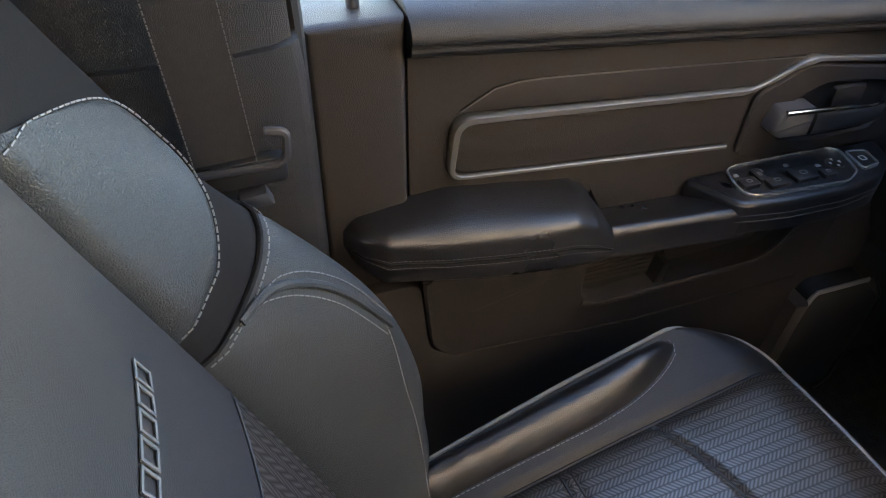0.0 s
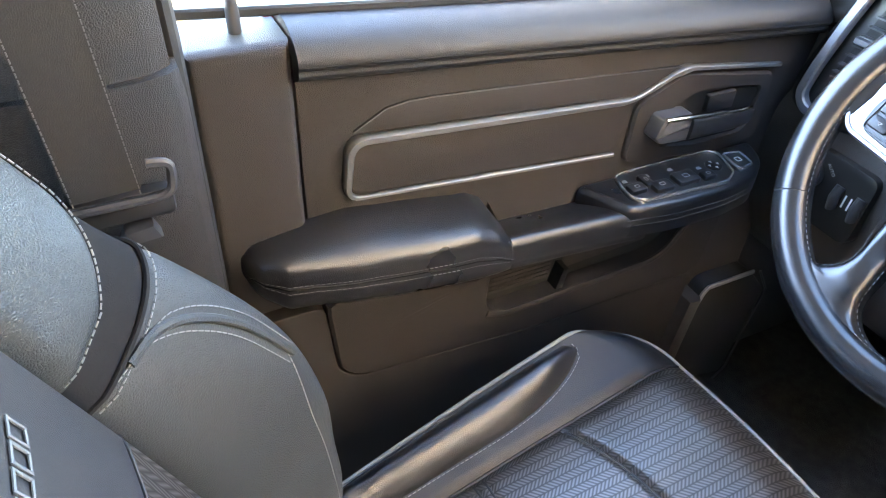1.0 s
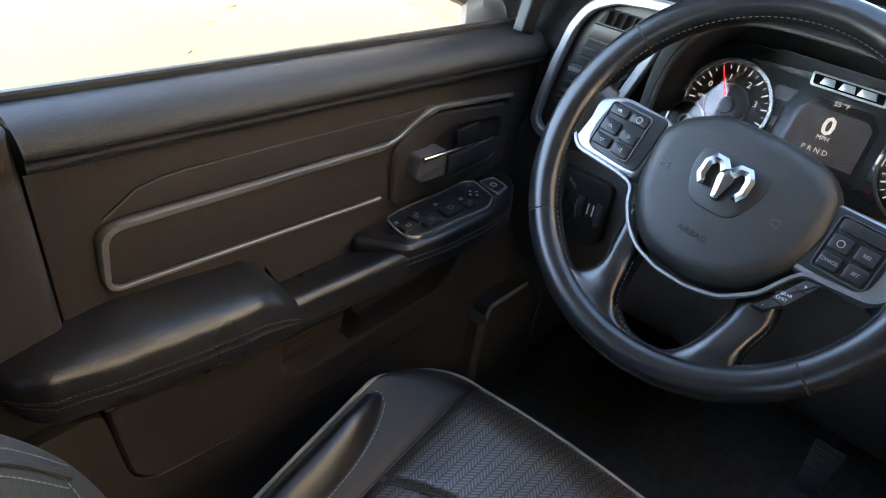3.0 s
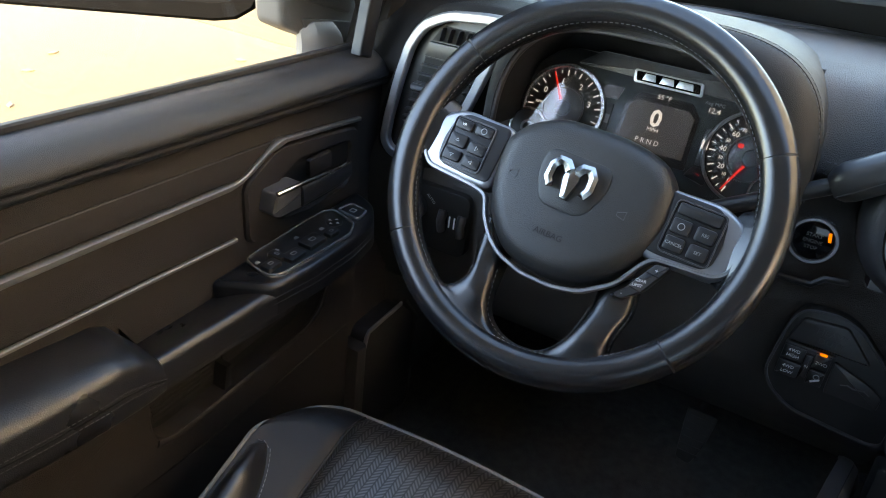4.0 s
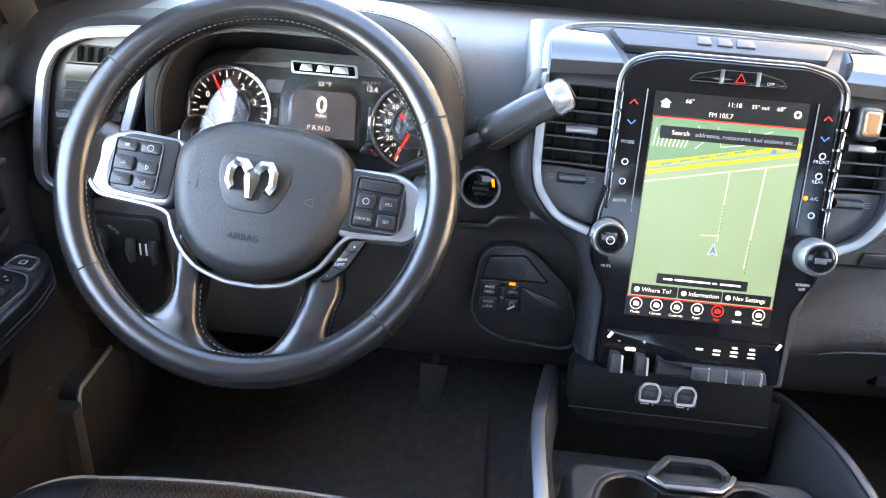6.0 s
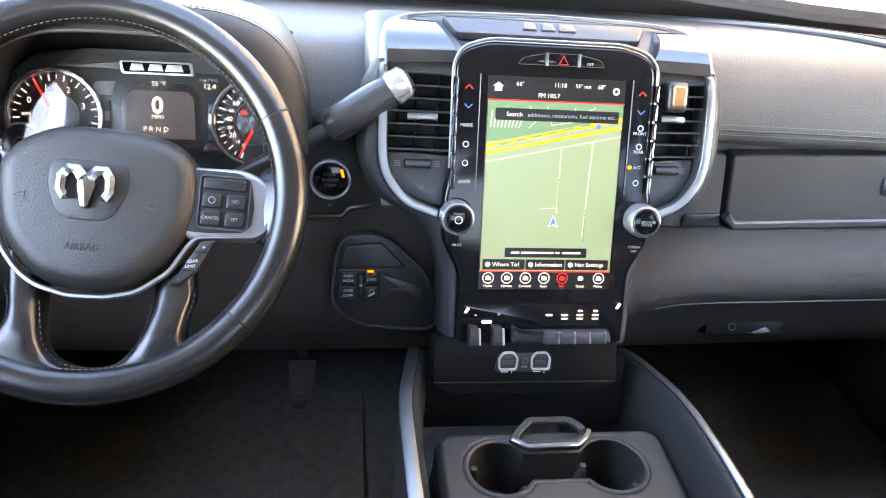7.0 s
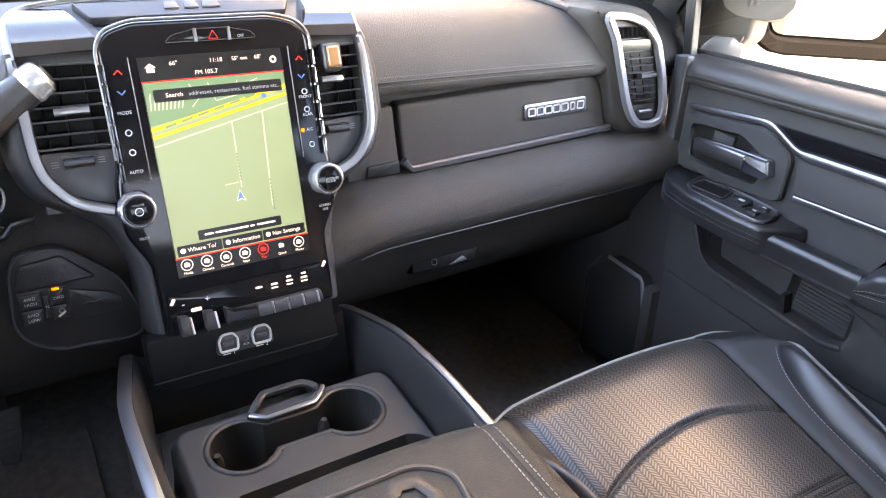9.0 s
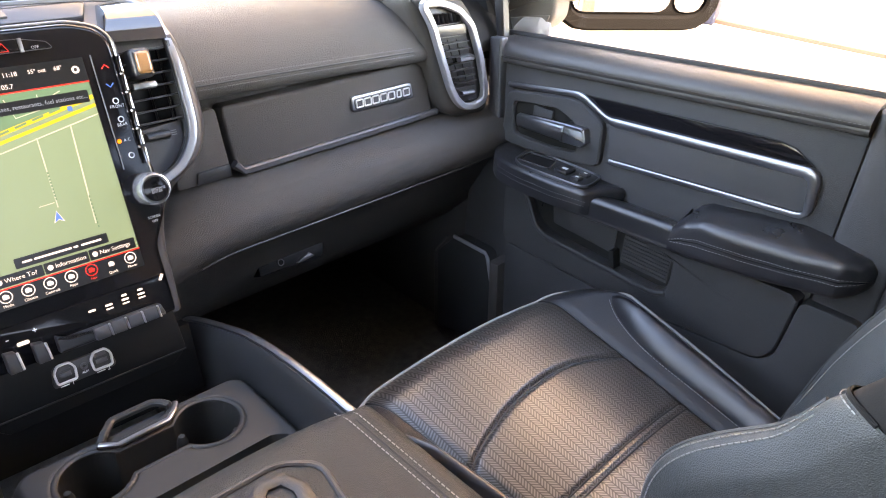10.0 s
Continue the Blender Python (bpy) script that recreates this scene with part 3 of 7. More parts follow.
def car_door(s, side_word):
    D = Plane((s * 0.80, 0, 0), (0, 1, 0), (0, 0, 1), (-s, 0, 0))
    door = empty("car_door", (s * 0.80, 0.5, 0.1), "black %s front door with silver trim, armrest and open-topped pocket" % side_word, "car door", "front doors")
    SKIN = DOOR_SKIN if s > 0 else DOOR_SKIN_WARM_LIT
    piece("panel", D, [(0.219, -0.03), (0.885, -0.03), (0.885, 0.40), (0.845, 0.50), (0.868, belt(0.868) - 0.03), (0.219, belt(0.217) - 0.03)], -0.05, 0.0, SKIN, door, 0.004)
    piece("rear_panel", D, [(0.135, -0.03), (0.2175, -0.03), (0.2175, belt(0.217) - 0.014), (0.135, belt(0.14) - 0.020)], -0.06, 0.008, SKIN, door, 0.010, seg=4)
    # soft ledge along the window, sewn along its lower edge
    prof = [Vector((n, z, 0)) for n, z in ((-0.030, -0.005), (-0.016, -0.0055), (-0.002, -0.010), (0.009, -0.017), (0.0155, -0.026), (0.0165, -0.033), (0.0140, -0.0375), (0.0145, -0.0415), (0.0105, -0.0465), (0.003, -0.050))]
    prof = smooth_line(prof, 3)

    nose = 0.872 if s < 0 else 0.834

    def roll(y, t):
        front = min(1.0, (nose - y) / 0.02) ** 0.5 if y > nose - 0.02 else 1.0
        k = t * (len(prof) - 1)
        i = min(int(k), len(prof) - 2)
        q = prof[i].lerp(prof[i + 1], k - i)
        return D(y, belt(y) + q.y, q.x * front if q.x > 0 else q.x)
    bm = sheet(roll, steps(0.2195, nose, 40), steps(0, 1, 27), lambda y, t: D(y, belt(y) - 0.051 * t - 0.006, -0.05))
    # driver's ledge gets the darker leather, its shade put into the colour
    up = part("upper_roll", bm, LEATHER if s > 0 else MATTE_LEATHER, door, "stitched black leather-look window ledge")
    for z, n in ((-0.0325, 0.0169), (-0.0440, 0.0128)):
        line = [D(y, belt(y) + z, n) for y in steps(0.225, nose - 0.012, 30)]
        part("stitching", stitches(bmesh.new(), line, D.n, 0.0058, 0.0038, 0.00035), THREAD_DARK if s > 0 else RUBBER, up)
    for z, n in ((-0.0372, 0.0141), (-0.0478, 0.0082)):
        part("seam", sweep(bmesh.new(), [D(y, belt(y) + z, n) for y in steps(0.222, nose - 0.010, 20)], oval(0.0006, 0.0005, 6), D.n), THROAT, up)
    if s > 0:
        piece("front_edge", D, [(0.8250, 0.694), (0.8535, 0.690), (0.8310, 0.492), (0.8075, 0.497)], 0.0, 0.016, PLASTIC_GREY, door, 0.004, 0.004, "grey front edge strip of the door panel", 3)
    # silver trim line that widens round the rear corner, gloss band, woven insert
    line = fillet([(0.577, 0.543), (0.258, 0.569), (0.2635, 0.632), (0.592, 0.609), (0.651, 0.6365), (0.806, 0.6145)], 0.016, 5, closed=False)
    # driver's strip takes a warmer silver, the tint of the light in its colour
    bm = sweep(bmesh.new(), [D(a, b, 0.004) for a, b in line], oval(0.0033 if s < 0 else 0.0056, 0.0042, 8, 0.6), D.n,
               scale=lambda t: 0.72 + 0.95 * math.exp(-((t - 0.38) / 0.17) ** 2) + (0.8 if s < 0 else 0.35) * math.exp(-((t - 0.85) / 0.10) ** 2))
    part("trim_strip", bm, WARM_SATIN if s < 0 else SATIN, door, "satin silver trim strip")
    band = [(0.268, 0.6395), (0.300, 0.6575), (0.322, 0.6605), (0.344, 0.6605), (0.45, 0.653), (0.648, 0.638), (0.640, 0.633), (0.592, 0.613), (0.43, 0.625)]
    piece("gloss_band", D, band, 0.0, 0.0035, GLOSS if s > 0 else SKIN, door, 0.0015)
    part("band_edge", sweep(bmesh.new(), [D(a, b, 0.0035) for a, b in band[:6]], oval(0.0008, 0.0006, 6), D.n), THROAT if s > 0 else PLASTIC_GREY, door)
    piece("insert", D, fillet([(0.264, 0.573), (0.268, 0.627), (0.592, 0.605), (0.580, 0.547)], 0.012), 0.0, 0.002, INSERT if s > 0 else SKIN, door, 0.001)
    # handle housing and its pull handle; a black sheet paints the opening's deep shade
    mouth = [(0.640, 0.540), (0.640, 0.584), (0.688, 0.604), (0.786, 0.590), (0.776, 0.532), (0.70, 0.532)]
    house = [(0.592, 0.528), (0.595, 0.602), (0.652, 0.630), (0.800, 0.607), (0.806, 0.512), (0.70, 0.514)]
    cup = part("handle_bezel", holed(bmesh.new(), D, house, mouth, 0.0, 0.013 if s > 0 else 0.007, 0.012, 0.003), SKIN, door)
    piece("recess_shade", D, [(a, b) for a, b in mouth], 0.0005, 0.0025, BLACK_PANEL, cup, 0.0)
    piece("speaker_pad", D, rect(0.700, 0.572, 0.742, 0.595), 0.0025, 0.009, SKIN, cup, 0.002, 0.003)
    pull = piece("handle_base", D, [(0.612, 0.566), (0.620, 0.590), (0.662, 0.588), (0.678, 0.577), (0.668, 0.553), (0.624, 0.556)], 0.004, 0.028, HANDLE_GREY if s < 0 else SATIN, door, 0.006, 0.004, "satin silver inner door handle", 2)
    bm = sweep(bmesh.new(), [D(y, z, n) for y, z, n in ((0.660, 0.571, 0.0262), (0.70, 0.570, 0.0275), (0.735, 0.567, 0.0255), (0.765, 0.562, 0.017))], oval(0.0125, 0.0060, 14, 0.55), D.n, scale=lambda t: 1.10 - 0.25 * t)
    part("lever", bm, PLASTIC_SMOOTH if s < 0 else SATIN, pull)
    part("lever_edge", sweep(bmesh.new(), [D(y, z, n) for y, z, n in ((0.622, 0.5885, 0.027), (0.662, 0.5865, 0.0285), (0.70, 0.5830, 0.0285), (0.735, 0.5785, 0.0265), (0.763, 0.573, 0.018))], oval(0.0026, 0.0030, 8, 0.7), D.n), CHROME if s < 0 else SATIN, pull)
    # armrest, slim and falling away towards the grab bar
    def along(table, y):
        for (a, u), (b, v) in zip(table, table[1:]):
            if y <= b:
                k = max(0.0, (y - a) / (b - a))
                return u + (v - u) * k * k * (3 - 2 * k) * 0.5 + (v - u) * k * 0.5
        return table[-1][1]
    wall_top = ((0.150, 0.532), (0.165, 0.546), (0.21, 0.554), (0.256, 0.557), (0.30, 0.551), (0.388, 0.539), (0.405, 0.530), (0.419, 0.510))
    edge_top = ((0.150, 0.530), (0.160, 0.545), (0.178, 0.549), (0.253, 0.540), (0.315, 0.535), (0.374, 0.531), (0.398, 0.520), (0.419, 0.503))
    under_z = ((0.150, 0.517), (0.158, 0.505), (0.184, 0.491), (0.314, 0.473), (0.404, 0.464), (0.419, 0.465))
    reach = ((0.150, 0.006), (0.155, 0.026), (0.165, 0.042), (0.185, 0.052), (0.25, 0.058), (0.35, 0.063), (0.419, 0.061))

    def rest(y, t):
        a, b, c, n = (along(q, y) for q in (wall_top, edge_top, under_z, reach))
        sec = ((0.0, a), (0.35, a * 0.62 + b * 0.38 + 0.002), (0.72, a * 0.2 + b * 0.8 + 0.001), (0.93, b - 0.004), (1.0, b - 0.014), (1.0, b * 0.5 + c * 0.5), (0.985, c + 0.010), (0.93, c + 0.002), (0.80, c), (0.0, c - 0.004))
        r = curve_at(sec, t)
        return D(y, r.y, n * max(0.0, r.x))
    bm = sheet(rest, steps(0.150, 0.419, 60), steps(0, 1, 54), lambda y, t: D(y, 0.53 - 0.06 * t, -0.01))
    arm = part("armrest", bm, SMOOTH_LEATHER, door, "padded leather-look armrest with double stitching")
    for t in (0.535, 0.590):
        line = [rest(y, t) + D.n * 0.0008 for y in steps(0.156, 0.417, 40)]
        part("stitching", stitches(bmesh.new(), line, D.n, 0.0052, 0.0034, 0.0004), THREAD if s > 0 else THREAD_DARK, arm)
    part("seam", sweep(bmesh.new(), [rest(y, 0.5625) for y in steps(0.156, 0.417, 30)], oval(0.0010, 0.0008, 6), D.n), THROAT, arm)

    def mid(y, t):
        k = (y - 0.4205) / 0.165
        sec = ((0.0, 0.488), (0.45, 0.4985), (0.82, 0.5035), (0.97, 0.4985), (1.0, 0.488), (0.985, 0.472), (0.90, 0.463), (0.0, 0.460))
        r = curve_at(sec, t)
        return D(y, r.y - 0.006 * k, (0.056 + 0.008 * k) * max(0.0, r.x))
    bm = sheet(mid, steps(0.4205, 0.585, 14), steps(0, 1, 42), lambda y, t: D(y, 0.49 - 0.03 * t, -0.01))
    part("grab_bar", bm, SMOOTH_LEATHER, door)
    # switch pod
    P = Plane((s * 0.80, 0.0, 0.508), (0, 1, 0), (-s, 0, 0), (0, 0, 1))
    g_ = 1.0 if s < 0 else 1.16
    outline = fillet([(0.532, 0.0), (0.548, 0.026), (0.566, 0.063 * g_), (0.625, 0.073 * g_), (0.70, 0.075 * g_), (0.755, 0.066 * g_), (0.790, 0.040 * g_), (0.805, 0.0)], 0.014)
    bm = slab(bmesh.new(), P, outline, -0.040, 0.0, 0.007, 4)
    pod = part("switch_pod", bm, SMOOTH_LEATHER, door, "stitched pod carrying the window switches")
    for z in (-0.016, -0.024):
        line = fillet([(0.566, 0.0635 * g_), (0.625, 0.0735 * g_), (0.70, 0.0755 * g_), (0.755, 0.0665 * g_), (0.790, 0.0405 * g_), (0.803, 0.008)], 0.014, 5, closed=False)
        part("stitching", stitches(bmesh.new(), [P(a, b, z) for a, b in line], P.n, 0.0052, 0.0036, 0.0004), THREAD_DARK, pod)
    sw = [(0.602, 0.003), (0.586, 0.006), (0.579, 0.030 * g_), (0.578, 0.050 * g_), (0.590, 0.059 * g_), (0.704, 0.067 * g_), (0.726, 0.055 * g_), (0.737, 0.014), (0.727, 0.004)]
    plate = piece("switch_plate", P, sw, 0.0, 0.003, PLASTIC_SMOOTH, door, 0.001, 0.008)
    part("plate_rim", frame_ring(bmesh.new(), P, sw, 0.0030, 0.000, 0.0058, 0.008), KNOB if s < 0 else SATIN, plate)
    if s < 0:
        keys = [(0.593, 0.038, 0.022, 0.016), (0.624, 0.045, 0.026, 0.018), (0.612, 0.030, 0.012, 0.022), (0.661, 0.042, 0.030, 0.022), (0.690, 0.048, 0.018, 0.014)]
        for a, b, wa, wb in keys:
            piece("switch", P, rect(a - wa / 2, b - wb / 2, a + wa / 2, b + wb / 2), 0.002, 0.0085, PLASTIC_SMOOTH, plate, 0.002, 0.003)
            part("marking", frame_ring(bmesh.new(), P, rect(a - wa * 0.13, b - wb * 0.13, a + wa * 0.13, b + wb * 0.13), 0.0008, 0.0083, 0.0089, 0.001), PRINT_DIM, plate)
        for a, b in ((0.590, 0.020), (0.622, 0.020), (0.657, 0.020), (0.692, 0.031)):
            piece("marking", P, [(a - 0.003, b + 0.002), (a - 0.003, b - 0.001), (a - 0.001, b - 0.003), (a + 0.003, b - 0.003), (a + 0.003, b + 0.002)], 0.003, 0.0036, PRINT_DIM, plate, 0.0)
        part("mirror_dial", disc(bmesh.new(), P, 0.714, 0.033, 0.0105, 0.003, 0.0042, 20, 0.0008), BLACK_PANEL, plate)
        for q in range(4):
            a, b = 0.714 + 0.0062 * math.cos(q * math.pi / 2), 0.033 + 0.0062 * math.sin(q * math.pi / 2)
            piece("arrow", P, [(a - 0.0018, b - 0.0018), (a + 0.0018, b - 0.0018), (a, b + 0.0022)], 0.0042, 0.0047, PRINT, plate, 0.0)
        sw2 = [(0.740, 0.019), (0.764, 0.023), (0.760, 0.050), (0.737, 0.053)]
        p2 = piece("lock_switch", P, sw2, 0.0, 0.005, PLASTIC_SMOOTH, door, 0.002, 0.005)
        part("plate_rim", frame_ring(bmesh.new(), P, sw2, 0.0035, 0.0, 0.0062, 0.005), KNOB, p2)
        part("marking", frame_ring(bmesh.new(), P, rect(0.7465, 0.0320, 0.7535, 0.0395), 0.0012, 0.005, 0.0056, 0.001), PRINT, p2)
    else:
        well_ = [(0.720, 0.062), (0.726, 0.022), (0.674, 0.012), (0.660, 0.054)]
        piece("tray", P, well_, 0.0031, 0.0036, THROAT, plate, 0.0, 0.006)
        part("tray_rim", frame_ring(bmesh.new(), P, well_, 0.0020, 0.003, 0.0062, 0.006), PLASTIC_SMOOTH, plate)
        for a, b, wa, wb in ((0.640, 0.034, 0.026, 0.030), (0.606, 0.022, 0.016, 0.016), (0.606, 0.046, 0.016, 0.016)):
            piece("switch", P, rect(a - wa / 2, b - wb / 2, a + wa / 2, b + wb / 2), 0.003, 0.008, PLASTIC_SMOOTH, plate, 0.002, 0.003)
            piece("marking", P, rect(a - wa * 0.2, b - wb * 0.12, a + wa * 0.2, b + wb * 0.12), 0.008, 0.0084, PRINT, plate, 0.0, 0.001)
    # lower panel with the map pocket cut into it
    pocket = [(0.726, 0.440), (0.694, 0.386), (0.668, 0.374), (0.440, 0.366), (0.420, 0.376), (0.416, 0.400), (0.420, 0.440), (0.60, 0.446)]
    apron = [(0.775, 0.458), (0.762, 0.322), (0.49, 0.317), (0.254, 0.337), (0.234, 0.357), (0.224, 0.463), (0.42, 0.460), (0.60, 0.462)]
    low = part("lower_panel", holed(bmesh.new(), D, apron, pocket, 0.0, 0.026, 0.014, 0.003), SKIN, door)
    # black sheet behind the pocket stands in for the shade inside it
    piece("pocket_shade", D, pocket, 0.0005, 0.0025, BLACK_PANEL, low, 0.0)
    liner = piece("pocket_liner", D, rect(0.430, 0.376, 0.52, 0.440), 0.0026, 0.0032, SKIN, door, 0.0)
    for k in range(9):
        piece("rib", D, rect(0.432, 0.380 + k * 0.0066, 0.518, 0.3832 + k * 0.0066), 0.0032, 0.0050, SKIN, liner, 0.0)
    piece("liner_plate", D, [(0.535, 0.385), (0.665, 0.392), (0.672, 0.428), (0.535, 0.432)], 0.0026, 0.005, SKIN, door, 0.001, 0.004)
    piece("divider", D, [(0.530, 0.368), (0.534, 0.398), (0.526, 0.400), (0.518, 0.368)], 0.002, 0.022, BLACK_PANEL, door, 0.002)
    part("pocket_lip", sweep(bmesh.new(), [D(a, b, 0.0255) for a, b in fillet([(0.722, 0.440), (0.690, 0.383), (0.665, 0.370), (0.442, 0.362), (0.418, 0.372)], 0.02, 5, closed=False)], oval(0.0050, 0.0030, 10, 0.8), D.n), SKIN, low)
    piece("sill_panel", D, [(0.14, -0.03), (0.745, -0.03), (0.754, 0.3205), (0.49, 0.3155), (0.2535, 0.3355), (0.2325, 0.3565), (0.2225, 0.458), (0.14, 0.458)], 0.0, 0.0245, SKIN, door, 0.002, 0.014, seg=3)
    # speaker in the lower front corner
    S = Plane((s * 0.772, 0, 0), (0, 1, 0), (0, 0, 1), (-s, 0, 0))
    shape = [(0.885, 0.275), (0.795, 0.276), (0.752, 0.150), (0.80, 0.06), (0.915, 0.03), (0.935, 0.22)]
    sp = piece("speaker_grille", S, shape, -0.03, 0.0, RUBBER, door, 0.006, 0.015)
    part("speaker_trim", sweep(bmesh.new(), [S(a[0], a[1], 0.002) for a in ((0.885, 0.276), (0.797, 0.276), (0.790, 0.268), (0.752, 0.150), (0.745, 0.10))], oval(0.0045, 0.003, 8), S.n), BRUSHED, sp)
    part("speaker_edge", sweep(bmesh.new(), [S(a[0], a[1], 0.0) for a in ((0.905, 0.268), (0.937, 0.22), (0.922, 0.04), (0.90, 0.02))], oval(0.002, 0.002, 6), S.n), PLASTIC_GREY, sp)
    piece("speaker_block", D, [(0.735, 0.12), (0.750, 0.275), (0.775, 0.272), (0.762, 0.12)], 0.0, 0.045, PLASTIC, door, 0.008)
    # window seal, glass and the painted outer ledge
    part("window_seal", sweep(bmesh.new(), [D(y, belt(y) - 0.003, -0.034) for y in steps(0.135, 0.90, 10)], oval(0.0045, 0.005, 8, 0.6), D.n), RUBBER, door)
    part("outer_ledge", sweep(bmesh.new(), [D(y, belt(y) - 0.020, -0.052) for y in steps(0.21, 0.95, 10)], oval(0.008, 0.006, 8, 0.6), D.n), RED_PAINT, door, "dark red painted outer door edge")
    g = part("window_glass", slab(bmesh.new(), Plane((s * 0.842, 0, 0), (0, 1, 0), (0, 0.0, 1), (-s, 0, 0)), [(0.11, 0.70), (0.905, 0.66), (0.925, 0.77), (0.60, 1.24), (0.11, 1.24)], -0.004, 0.0), GLASS, door, "clear door window glass")
    g.visible_shadow = False
    part("window_frame", sweep(bmesh.new(), [(s * 0.85, 0.876, 0.655), (s * 0.85, 0.902, 0.76), (s * 0.82, 0.62, 1.20), (s * 0.80, 0.12, 1.25)], oval(0.007, 0.016, 8, 0.6), (s * 1.0, 0, 0)), RUBBER, door)
    bar = [(0.814, 0.694), (0.838, 0.684), (0.894, 0.850), (0.866, 0.850)] if s < 0 else [(0.834, 0.690), (0.851, 0.684), (0.888, 0.850), (0.865, 0.850)]
    piece("frame_bar", Plane((s * 0.80, 0, 0), (0, 1, 0), (0, 0, 1), (-s, 0, 0)), bar, -0.016, 0.0, KEY_BLACK, door, 0.004, 0.0, "grey bar at the front of the window", 3)
    if s < 0:
        pin = part("lock_pin", sweep(bmesh.new(), [D(0.182, z, -0.026) for z in (0.722, 0.750, 0.751, 0.760, 0.761, 0.770)], oval(0.0055, 0.0055, 12), (0, 1, 0), scale=lambda t: 1.0 if t < 0.55 else 0.8), PLASTIC_GREY, door, "grey door lock pin")
        Z = Plane(D(0.182, 0.728, -0.026), (1, 0, 0), (0, 1, 0), (0, 0, 1))
        part("collar", disc(bmesh.new(), Z, 0, 0, 0.019, -0.006, 0.003, 24, 0.002), PLASTIC, pin)
        part("collar_rim", ring(bmesh.new(), Z, 0, 0, 0.013, 0.004, 0.002, 0.006, 24), PLASTIC_SMOOTH, pin)
    return door


for s, word in ((-1, "driver's"), (1, "passenger's")):
    car_door(s, word)


# ---- dashboard ----
dash = empty("dashboard", (0, 1.0, 0.5), "wide black stitched dashboard with soft pads", "dashboard")
TOP = [(1.31, 0.60), (1.31, 0.712), (1.20, 0.738), (1.08, 0.756), (0.99, 0.764), (0.935, 0.760), (0.898, 0.745), (0.872, 0.722), (0.858, 0.702), (0.853, 0.690), (0.856, 0.678), (0.866, 0.671), (0.90, 0.666), (0.95, 0.62)]
def bow(x):
    return (0.0, -0.012 * (abs(x) / 0.8) ** 2)
SOFT_TOP = [(p[0], p[1]) for p in smooth_line([(*p, 0) for p in TOP], 4)]
part("upper_pad", extrude_x(SOFT_TOP, 0.0, 0.690, 15, bow), PAD, dash, "soft grained upper dash pad")
# end panels: dark plastic whose near-black also stands in for the pillar's shade
part("end_panel", extrude_x(SOFT_TOP, 0.690, 0.845, 4, bow), PILLAR, dash, "dark dash end panel")
part("upper_pad", extrude_x(SOFT_TOP, -0.690, -0.606, 3, bow), PAD, dash, "soft grained upper dash pad")
part("end_panel", extrude_x(SOFT_TOP, -0.845, -0.690, 4, bow), PILLAR, dash, "dark dash end panel")
part("upper_pad", extrude_x(SOFT_TOP, -0.292, 0.0, 6, bow), PAD, dash, "soft grained upper dash pad")
part("upper_pad", extrude_x([p for p in SOFT_TOP if p[0] > 0.938 and p[1] > 0.6999 or p[0] > 1.30] + [(0.937, 0.745), (0.937, 0.60)], -0.606, -0.268, 8, bow), PAD, dash)
for dz, dy in ((0.0, 0.0), (-0.011, -0.0005)):
    for x0, x1 in ((0.19, 0.60), (-0.26, -0.20), (-0.70, -0.612)):
        line = [(x, (0.8560 if dz == 0 else 0.8520), 0.699 + dz + bow(x)[1]) for x in steps(x0, x1, 20)]
        part("stitching", stitches(bmesh.new(), line, (0, -1, 0.2), 0.0058, 0.0040, 0.0006), THREAD_DARK, dash)
part("pad_seam", sweep(bmesh.new(), [(x, 0.8525, 0.6935 + bow(x)[1]) for x in steps(0.19, 0.60, 10)], oval(0.0012, 0.0012, 6), (0, -1, 0)), RUBBER, dash)
for s in (-1, 1):
    band_line = smooth_line([(s * x, y, z) for x, y, z in ((0.0, 1.285, 0.724), (0.25, 1.270, 0.727), (0.41, 1.232, 0.733), (0.50, 1.160, 0.744), (0.548, 1.085, 0.754), (0.578, 0.990, 0.762), (0.600, 0.925, 0.757))], 6)
    part("defroster_band", sweep(bmesh.new(), band_line, oval(0.011, 0.005, 10, 0.7), (0, 0, 1)), PLASTIC_GREY, dash, "blue-grey band along the dash edge")
    part("band_groove", sweep(bmesh.new(), [q + Vector((s * 0.010, 0.012, 0.001)) for q in band_line], oval(0.004, 0.004, 8), (0, 0, 1)), THROAT, dash)
# lower fascia
part("fascia", extrude_x([(1.0, 0.668), (0.905, 0.668), (0.888, 0.60), (0.882, 0.545), (1.0, 0.545)], 0.11, 0.83, 2), PAD, dash)
KNEE = [(1.0, 0.552), (0.872, 0.552), (0.842, 0.548), (0.815, 0.538), (0.797, 0.518), (0.792, 0.495), (0.798, 0.474), (0.812, 0.462), (0.835, 0.448), (0.86, 0.40), (0.90, 0.33), (0.97, 0.26), (1.0, 0.25)]
def knee_shift(x):
    return (0.0, 0.012 * (x - 0.2) / 0.5 + (-0.030 * max(0, (0.24 - x) / 0.12) ** 2 if x < 0.24 else 0))
part("knee_bolster", extrude_x(KNEE, 0.105, 0.83, 16, knee_shift), PAD, dash, "soft knee bolster below the glove box")
part("bolster_edge", sweep(bmesh.new(), [(x, 0.806, 0.4655 + knee_shift(x)[1]) for x in steps(0.18, 0.80, 16)], oval(0.0016, 0.0016, 6), (0, -1, 0)), PLASTIC_GREY, dash)
G = Plane((0, 0.872 - 0.061, 0), (1, 0, 0), (0, 0.10, 1), (0, -1, 0.10))
